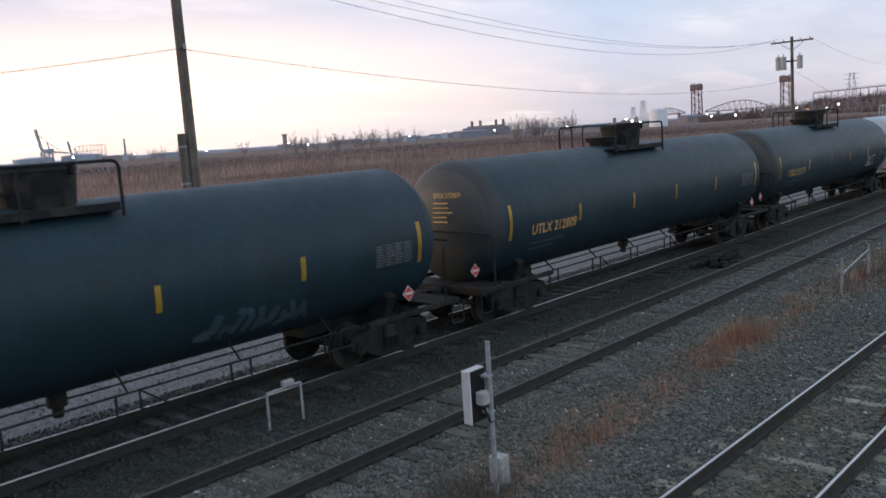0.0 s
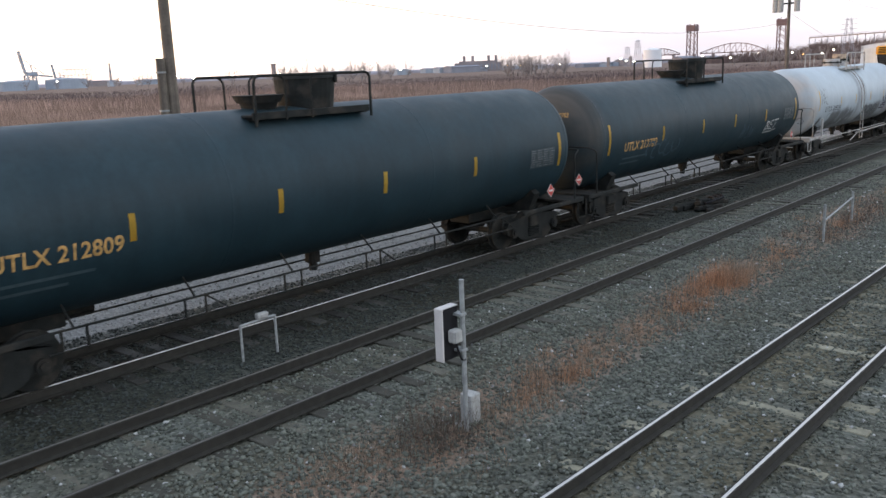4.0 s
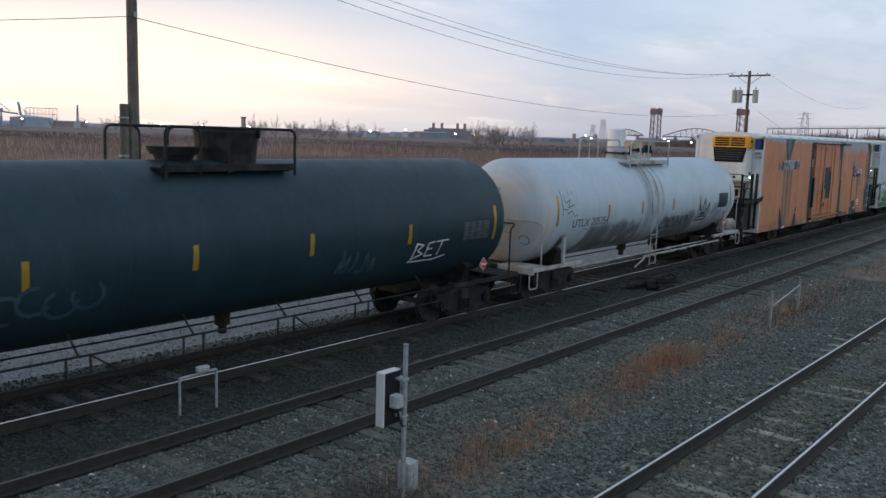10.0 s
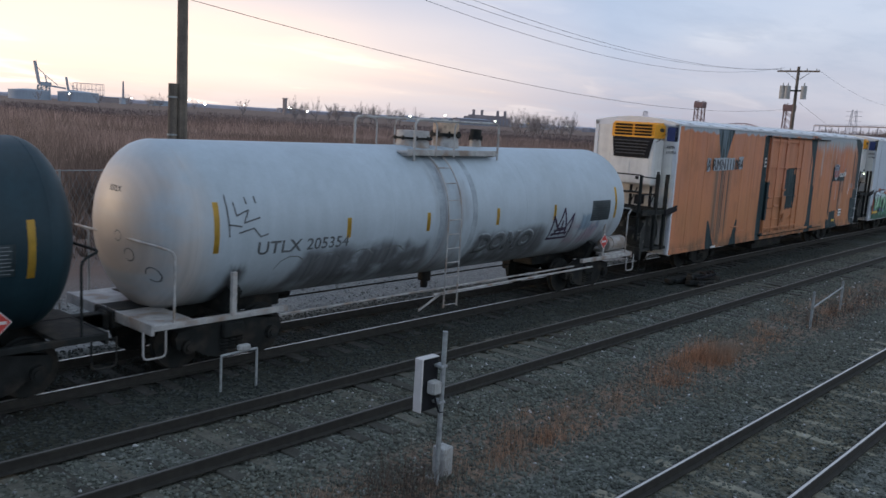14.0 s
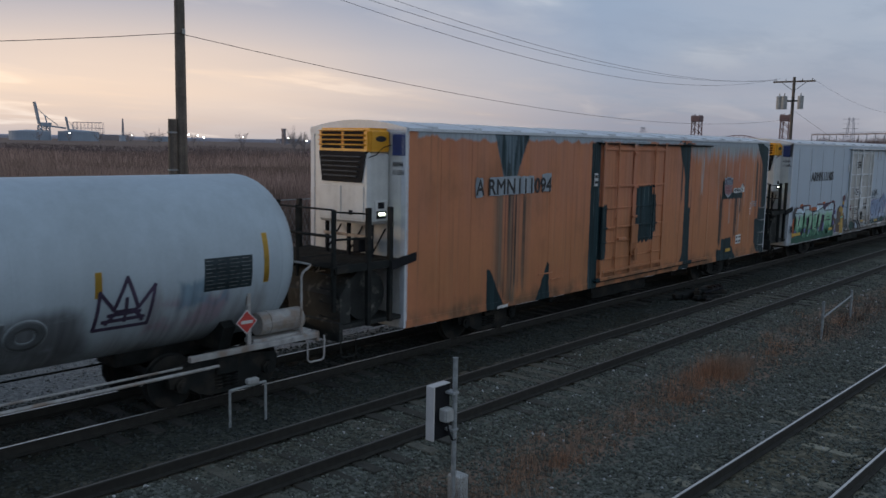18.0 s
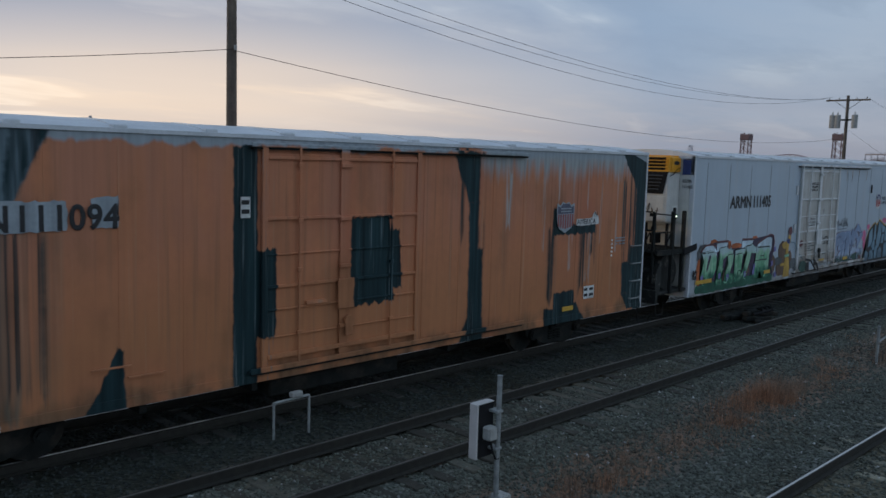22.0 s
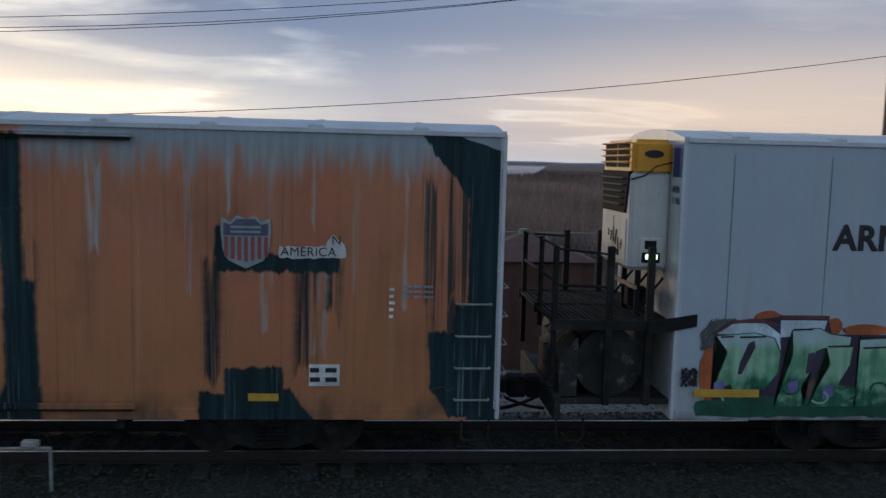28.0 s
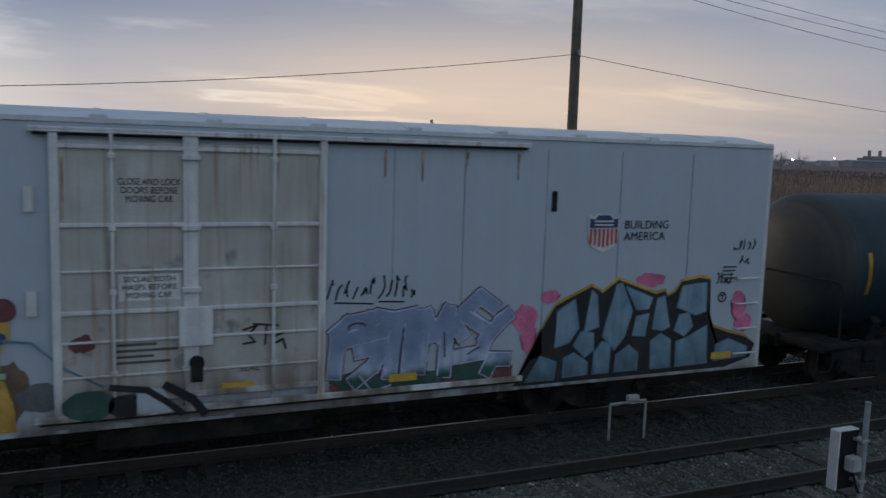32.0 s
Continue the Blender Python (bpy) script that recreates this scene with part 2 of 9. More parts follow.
def material(name, color, rough=0.7, metal=0.0, var=0.25, scale=6.0, bump=0.0, bump_scale=40.0, second=None, sec_scale=1.2, sec_at=0.55,
             island=0.0, obj_rand=0.0, streak=0.0, layers=(), coat=0.0, emit=None, emit_strength=0.0, spec=0.5):
    """Base colour with grain, larger blotches of a second colour, vertical streaks, fine relief, and a change from piece to piece."""
    mat = bpy.data.materials.new(name)
    mat.use_nodes = True
    t = mat.node_tree
    b = t.nodes["Principled BSDF"]
    b.inputs["Roughness"].default_value, b.inputs["Metallic"].default_value = rough, metal
    b.inputs["Specular IOR Level"].default_value = spec
    b.inputs["Coat Weight"].default_value = coat
    N = t.nodes.new
    co = N("ShaderNodeTexCoord")

    def noise_tex(sc, det=5.0, stretch=None):
        n = N("ShaderNodeTexNoise")
        n.inputs["Scale"].default_value, n.inputs["Detail"].default_value = sc, det
        if stretch:
            mp = N("ShaderNodeMapping")
            mp.inputs["Scale"].default_value = stretch
            links(t, [(co.outputs["Object"], mp.inputs[0]), (mp.outputs[0], n.inputs["Vector"])])
        else:
            links(t, [(co.outputs["Object"], n.inputs["Vector"])])
        return n.outputs[0]

    def mul(f, lo, hi, src):
        r = N("ShaderNodeMapRange")
        r.inputs[1].default_value, r.inputs[2].default_value = 0.3, 0.7
        r.inputs[3].default_value, r.inputs[4].default_value = lo, hi
        links(t, [(f, r.inputs[0])])
        n = N("ShaderNodeMix")
        n.data_type, n.blend_type = "RGBA", "MULTIPLY"
        n.inputs[0].default_value = 1.0
        links(t, [(src, n.inputs[6]), (r.outputs[0], n.inputs[7])])
        return n.outputs[2]

    rgb = N("ShaderNodeRGB")
    rgb.outputs[0].default_value = (*color, 1)
    c = rgb.outputs[0]
    if second:
        r = N("ShaderNodeMapRange")
        r.inputs[1].default_value, r.inputs[2].default_value = sec_at - 0.06, sec_at + 0.1
        links(t, [(noise_tex(sec_scale, 8.0), r.inputs[0])])
        n = N("ShaderNodeMix")
        n.data_type = "RGBA"
        n.inputs[7].default_value = (*second, 1)
        links(t, [(r.outputs[0], n.inputs[0]), (c, n.inputs[6])])
        c = n.outputs[2]
    if var:
        c = mul(noise_tex(scale), 1 - var, 1 + var, c)
        c = mul(noise_tex(scale * 9, 3.0), 1 - var * 0.5, 1 + var * 0.5, c)
    if streak:
        c = mul(noise_tex(1.0, 6.0, (5.0, 5.0, 0.25)), 1 - streak, 1 + streak * 0.6, c)
    if island:
        g = N("ShaderNodeNewGeometry")
        c = mul(g.outputs["Random Per Island"], 1 - island, 1 + island, c)
    if obj_rand:
        g = N("ShaderNodeObjectInfo")
        c = mul(g.outputs["Random"], 1 - obj_rand, 1 + obj_rand, c)
    if layers:
        sep = N("ShaderNodeSeparateXYZ")
        links(t, [(co.outputs["Object"], sep.inputs[0])])

    def mth(op, a, b2):
        n = N("ShaderNodeMath")
        n.operation = op
        for i, v in ((0, a), (1, b2)):
            if isinstance(v, (int, float)):
                n.inputs[i].default_value = v
            else:
                links(t, [(v, n.inputs[i])])
        return n.outputs[0]

    for k, ly in enumerate(layers):
        # a second coat inside slanted fields (x0, x1 at the foot; x0, x1 at the head; foot, head), with wandering, dripping edges
        wx, wz, soft = ly.get("wx", 0.03), ly.get("wz", 0.12), ly.get("soft", 0.02)
        n1 = noise_tex(1.0, 5.0, (2.6, 0.1, 2.1 + 0.3 * k))
        n2 = noise_tex(1.0, ly.get("detail", 4.0), (ly.get("drip", 7.0), 0.1, 0.3))
        xx = mth("ADD", sep.outputs[0], mth("MULTIPLY", mth("SUBTRACT", n1, 0.5), wx * 4))
        zz = mth("ADD", sep.outputs[2], mth("MULTIPLY", mth("SUBTRACT", n2, 0.5), wz * 4))
        f = None
        for xa, xb, xc, xd, z0, z1 in ly["fields"]:
            s0, s1 = (xc - xa) / (z1 - z0), (xd - xb) / (z1 - z0)
            xl = mth("SUBTRACT", xx, mth("MULTIPLY", zz, s0)) if s0 else xx
            xr = mth("SUBTRACT", xx, mth("MULTIPLY", zz, s1)) if s1 else xx
            g = mth("MINIMUM", mth("SUBTRACT", xl, xa - s0 * z0), mth("SUBTRACT", xb - s1 * z0, xr))
            g = mth("MINIMUM", g, mth("SUBTRACT", (z1 - z0) / 2, mth("ABSOLUTE", mth("SUBTRACT", zz, (z0 + z1) / 2), 0.0)))
            f = g if f is None else mth("MAXIMUM", f, g)
        r = N("ShaderNodeMapRange")
        r.interpolation_type = "SMOOTHSTEP"
        r.inputs[1].default_value, r.inputs[2].default_value = -soft, soft
        r.inputs[4].default_value = ly.get("cover", 1.0)
        links(t, [(f, r.inputs[0])])
        f = r.outputs[0]
        if "broken" in ly:
            sx, sz, lo, hi = ly["broken"]
            r = N("ShaderNodeMapRange")
            r.interpolation_type = "SMOOTHSTEP"
            r.inputs[1].default_value, r.inputs[2].default_value = lo, hi
            links(t, [(noise_tex(1.0, 6.0, (sx, 0.1, sz)), r.inputs[0])])
            f = mth("MULTIPLY", f, r.outputs[0])
        rgb = N("ShaderNodeRGB")
        rgb.outputs[0].default_value = (*ly["color"], 1)
        v = ly.get("vary", 0.4)
        coat_c = mul(noise_tex(1.0, 6.0, (9.0, 0.1, 0.45)), 1 - v, 1 + v, rgb.outputs[0])
        n = N("ShaderNodeMix")
        n.data_type = "RGBA"
        links(t, [(f, n.inputs[0]), (c, n.inputs[6]), (coat_c, n.inputs[7])])
        c = n.outputs[2]
    links(t, [(c, b.inputs["Base Color"])])
    r = N("ShaderNodeMapRange")
    r.inputs[3].default_value, r.inputs[4].default_value = max(0.02, rough - 0.12), min(1, rough + 0.12)
    links(t, [(noise_tex(scale * 2), r.inputs[0]), (r.outputs[0], b.inputs["Roughness"])])
    if bump:
        bp = N("ShaderNodeBump")
        bp.inputs["Strength"].default_value = bump
        bp.inputs["Distance"].default_value = 0.02
        links(t, [(noise_tex(bump_scale, 4.0), bp.inputs["Height"]), (bp.outputs[0], b.inputs["Normal"])])
    if emit:
        b.inputs["Emission Color"].default_value = (*emit, 1)
        b.inputs["Emission Strength"].default_value = emit_strength
    return mat


TEAL = (0.014, 0.035, 0.040)
TEAL_FIELDS = ((2.7, 3.55, 2.7, 2.82, 0.5, 1.7), (4.55, 5.28, 5.16, 5.24, 0.5, 1.66), (7.1, 7.56, 7.1, 7.56, 0.5, 4.72), (7.5, 7.9, 7.5, 7.9, 1.5, 3.0), (9.52, 10.60, 9.52, 10.45, 1.85, 3.5), (10.3, 10.80, 10.3, 10.72, 2.1, 3.24))
POST_FIELDS = ((12.72, 13.05, 12.2, 13.05, 3.7, 4.8), (12.76, 13.06, 12.72, 13.05, 2.6, 3.75), (12.76, 13.26, 12.76, 13.2, 0.5, 2.7), (12.4, 13.26, 12.76, 13.26, 0.5, 1.25))
END_FIELDS = ((19.26, 19.8, 19.22, 19.8, 0.5, 4.7), (19.22, 19.8, 18.45, 19.8, 3.95, 5.0), (19.04, 19.8, 19.04, 19.8, 0.86, 2.45), (18.72, 19.3, 18.68, 19.3, 1.2, 2.05), (19.0, 19.3, 18.72, 19.3, 0.78, 1.22))
FOOT_FIELDS = ((15.78, 16.66, 15.78, 16.6, 0.6, 1.5), (15.42, 15.8, 15.42, 15.8, 0.6, 1.14), (16.6, 17.15, 16.6, 16.7, 0.6, 1.2), (15.66, 17.4, 15.66, 17.4, 2.88, 3.14), (15.64, 15.9, 15.66, 15.9, 3.1, 3.52))
SIDE = (0.3, 19.4, 0.3, 19.4)
ORANGE_COATS = (
    # the orange is redder above and yellower below
    dict(color=(0.43, 0.195, 0.078), fields=((*SIDE, 0.2, 2.3),), wz=0.25, drip=0.8, soft=0.9, cover=0.5, vary=0.12),
    dict(color=(0.50, 0.22, 0.135), fields=((*SIDE, 3.0, 5.2),), wz=0.2, drip=1.2, soft=0.6, broken=(1.8, 0.35, 0.36, 0.66), cover=0.75, vary=0.12),
    dict(color=(0.27, 0.125, 0.06), fields=((*SIDE, 0.8, 4.8),), broken=(0.9, 0.7, 0.50, 0.74), cover=0.55, vary=0.25),
    dict(color=(0.33, 0.16, 0.085), fields=((*SIDE, 0.8, 4.8),), broken=(9.0, 0.22, 0.52, 0.74), cover=0.6, vary=0.2),
    dict(color=(0.52, 0.29, 0.17), fields=((*SIDE, 1.2, 4.8),), broken=(14.0, 0.18, 0.60, 0.74), cover=0.5, vary=0.2),
    dict(color=(0.17, 0.105, 0.06), fields=((0.1, 19.6, 0.1, 19.6, 0.4, 1.02),), wz=0.14, drip=3.0, soft=0.2, broken=(2.0, 2.0, 0.33, 0.6), cover=0.8, vary=0.3),
    # grey undercoat: thin along the top, deep with fingers towards the far end
    dict(color=(0.36, 0.40, 0.43), fields=((0.3, 12.4, 0.3, 12.4, 4.72, 5.2),), wz=0.10, drip=3.0, soft=0.04, vary=0.18),
    dict(color=(0.37, 0.39, 0.39), fields=((13.1, 18.95, 13.1, 18.95, 4.42, 5.3),), wz=0.24, drip=8.0, detail=1.5, soft=0.30, vary=0.2),
    dict(color=(0.36, 0.40, 0.43), fields=((13.1, 19.0, 13.1, 19.0, 4.70, 5.3),), wz=0.05, drip=4.0, soft=0.06, vary=0.12),
    # thin pale runs
    dict(color=(0.46, 0.44, 0.41), fields=((13.96, 14.07, 13.9, 14.14, 3.15, 4.42), (15.27, 15.33, 15.25, 15.34, 2.6, 4.3), (15.83, 15.86, 15.83, 15.87, 3.7, 4.5), (16.32, 16.42, 16.3, 16.44, 1.9, 2.85), (16.40, 16.43, 16.40, 16.44, 3.7, 4.6), (17.0, 17.2, 17.02, 17.24, 1.7, 2.95), (17.02, 17.05, 17.02, 17.06, 3.6, 4.6),
         (17.6, 17.63, 17.6, 17.64, 2.6, 4.5), (18.3, 18.34, 18.3, 18.36, 2.4, 4.3), (18.62, 18.64, 18.62, 18.65, 2.8, 4.2)), wx=0.012, wz=0.25, soft=0.05, broken=(12.0, 0.6, 0.36, 0.62), vary=0.25),
    # bare blue-green steel
    dict(color=(0.13, 0.175, 0.20), fields=((3.28, 3.72, 2.82, 4.28, 3.78, 5.0),), wx=0.02, wz=0.05, drip=5.0, soft=0.03, vary=0.75),
    dict(color=TEAL, fields=((3.3, 3.55, 2.82, 3.25, 3.78, 5.0), (3.58, 3.72, 3.75, 4.28, 3.78, 5.0)), wx=0.05, wz=0.1, soft=0.05, broken=(6.0, 0.5, 0.35, 0.6), vary=0.5),
    # grey-green drips below the number
    dict(color=(0.12, 0.125, 0.10), fields=((3.0, 4.2, 2.95, 4.3, 1.0, 3.62),), wz=0.6, drip=5.0, soft=0.22, broken=(4.2, 0.12, 0.34, 0.60), cover=0.75, vary=0.5),
    dict(color=TEAL, fields=((3.05, 4.1, 3.1, 4.15, 1.1, 3.6),), wz=0.5, drip=11.0, soft=0.10, broken=(13.0, 0.16, 0.44, 0.62), cover=0.85, vary=0.5),
    # the patches, then pale scratches on them
    dict(color=TEAL, fields=TEAL_FIELDS, wx=0.02, wz=0.06, drip=11.0, detail=5.0, soft=0.02, vary=0.55),
    dict(color=TEAL, fields=POST_FIELDS, wx=0.02, wz=0.08, soft=0.04, vary=0.6),
    dict(color=TEAL, fields=END_FIELDS, wx=0.02, wz=0.06, drip=9.0, soft=0.025, vary=0.5),
    dict(color=TEAL, fields=((18.62, 19.3, 18.5, 19.3, 2.6, 4.3), (18.72, 19.2, 18.7, 19.2, 1.9, 2.6), (12.5, 12.8, 12.3, 12.8, 3.0, 4.2), (13.05, 13.3, 13.05, 13.2, 2.0, 3.3)), wx=0.03, wz=0.35, drip=9.0, soft=0.12, broken=(9.0, 0.2, 0.44, 0.62), cover=0.9, vary=0.4),
    dict(color=(0.37, 0.41, 0.44), fields=((19.72, 20.0, 18.5, 20.0, 4.64, 5.05),), wx=0.01, wz=0.02, soft=0.02, vary=0.12),
    dict(color=TEAL, fields=FOOT_FIELDS, wx=0.015, wz=0.05, drip=10.0, soft=0.025, vary=0.5),
    dict(color=TEAL, fields=((15.50, 15.72, 15.48, 15.74, 1.3, 3.05), (16.78, 17.08, 16.78, 17.1, 1.5, 3.0), (17.2, 17.4, 17.25, 17.42, 2.3, 3.0)), wx=0.02, wz=0.25, drip=9.0, soft=0.09, broken=(11.0, 0.3, 0.34, 0.56), vary=0.4),
    dict(color=(0.17, 0.21, 0.215), fields=((7.1, 7.9, 7.1, 7.9, 0.5, 4.72), (9.5, 10.8, 9.5, 10.8, 1.8, 3.5), (12.72, 13.2, 12.5, 13.1, 0.5, 4.8), (19.1, 19.8, 18.9, 19.8, 0.8, 4.7), (15.8, 16.6, 15.8, 16.6, 0.6, 1.48)), wx=0.02, wz=0.05, soft=0.02, broken=(22.0, 0.45, 0.58, 0.70), cover=0.7, vary=0.4),
)
TANK_COATS = (
    dict(color=(0.23, 0.245, 0.25), fields=((-7.6, 7.6, -7.6, 7.6, 0.5, 1.42),), wz=0.25, drip=1.6, soft=0.35, broken=(1.5, 1.2, 0.25, 0.6), vary=0.4),
    dict(color=(0.10, 0.105, 0.11), fields=((-4.9, -0.9, -4.6, -1.2, 1.22, 1.98), (0.3, 3.5, 0.5, 3.3, 1.22, 2.02)), wx=0.05, wz=0.12, drip=1.8, soft=0.14, broken=(1.8, 2.2, 0.26, 0.50), cover=0.9, vary=0.4),
    dict(color=(0.28, 0.29, 0.30), fields=((-1.0, -0.55, -1.05, -0.5, 1.0, 3.7), (-0.3, 0.05, -0.3, 0.0, 1.2, 3.2), (4.3, 6.6, 4.3, 6.6, 1.3, 2.1)), wx=0.1, wz=0.3, soft=0.2, broken=(2.5, 0.7, 0.35, 0.62), vary=0.3),
    dict(color=(0.30, 0.22, 0.26), fields=((4.4, 5.8, 4.5, 5.9, 1.5, 2.0),), wx=0.05, wz=0.1, soft=0.1, broken=(2.0, 2.0, 0.36, 0.55), cover=0.8, vary=0.3),
    dict(color=(0.16, 0.25, 0.32), fields=((4.9, 5.9, 4.9, 5.8, 1.85, 2.3),), wx=0.05, wz=0.08, soft=0.08, broken=(2.4, 2.4, 0.36, 0.55), cover=0.8, vary=0.3),
    dict(color=(0.05, 0.05, 0.05), fields=((-6.35, -6.0, -6.2, -5.9, 0.95, 1.8),), wx=0.04, wz=0.1, soft=0.12, broken=(2.0, 1.2, 0.3, 0.5), vary=0.3),
    # beige left dome: rust stain, with warm sunset light put into the colour
    dict(color=(0.50, 0.43, 0.37), fields=((-8.5, -6.7, -8.5, -6.9, 0.5, 3.6),), soft=0.45, broken=(1.6, 1.6, 0.25, 0.6), cover=0.8, vary=0.15),
)
DOOR_DIRT = (
    dict(color=(0.42, 0.40, 0.355), fields=((7.2, 11.6, 7.2, 11.6, 0.5, 4.8),), soft=0.3, broken=(1.2, 0.9, 0.3, 0.65), cover=0.6, vary=0.18),
    dict(color=(0.22, 0.185, 0.15), fields=((7.2, 15.0, 7.2, 15.0, 0.5, 1.35),), wz=0.3, drip=3.0, soft=0.35, broken=(2.4, 1.6, 0.30, 0.58), vary=0.3),
    dict(color=(0.34, 0.235, 0.155), fields=((7.2, 14.6, 7.2, 14.6, 1.0, 4.8),), soft=0.1, broken=(9.0, 0.3, 0.56, 0.72), cover=0.85, vary=0.3),
    dict(color=(0.16, 0.14, 0.13), fields=((7.3, 11.4, 7.3, 11.4, 0.9, 3.2),), soft=0.2, broken=(3.0, 2.6, 0.58, 0.72), cover=0.7, vary=0.3),
    dict(color=(0.26, 0.225, 0.19), fields=((7.3, 7.5, 7.3, 7.5, 1.0, 4.6), (8.25, 8.42, 8.25, 8.42, 1.0, 3.4), (9.2, 9.46, 9.2, 9.46, 1.0, 2.4), (10.4, 10.6, 10.4, 10.6, 1.0, 3.3), (11.0, 11.4, 11.0, 11.4, 1.0, 4.6)), wx=0.03, soft=0.08, broken=(5.0, 0.8, 0.38, 0.62), cover=0.8, vary=0.3),
)
SIDE_DIRT = (
    dict(color=(0.40, 0.40, 0.39), fields=((-1, 21, -1, 21, 0.4, 1.25),), wz=0.2, drip=2.0, soft=0.4, broken=(2.0, 0.8, 0.34, 0.64), vary=0.2),
    dict(color=(0.12, 0.095, 0.08), fields=((7.0, 15.0, 7.0, 15.0, 0.4, 0.92), (0.0, 20, 0.0, 20, 0.4, 0.80)), wz=0.1, drip=2.5, soft=0.15, broken=(2.5, 1.5, 0.30, 0.55), cover=0.9, vary=0.3),
    dict(color=(0.40, 0.33, 0.26), fields=((11.3, 14.8, 11.3, 14.8, 3.6, 4.8),), soft=0.1, wz=0.3, broken=(10.0, 0.2, 0.62, 0.76), cover=0.7, vary=0.2),
    dict(color=(0.46, 0.49, 0.52), fields=((-1, 21, -1, 21, 0.4, 5.2),), soft=0.1, broken=(3.2, 0.25, 0.5, 0.72), cover=0.5, vary=0.1),
)
BLACK_DUST = (
    dict(color=(0.085, 0.072, 0.058), fields=((-9.2, -8.0, -9.2, -7.7, 0.5, 4.2),), wx=0.1, soft=0.4, broken=(1.4, 1.0, 0.22, 0.6), cover=0.75, vary=0.2),
    dict(color=(0.05, 0.05, 0.045), fields=((-9, 9, -9, 9, 3.55, 4.3),), wz=0.2, drip=1.5, soft=0.3, broken=(1.0, 2.0, 0.3, 0.7), cover=0.22, vary=0.2),
)
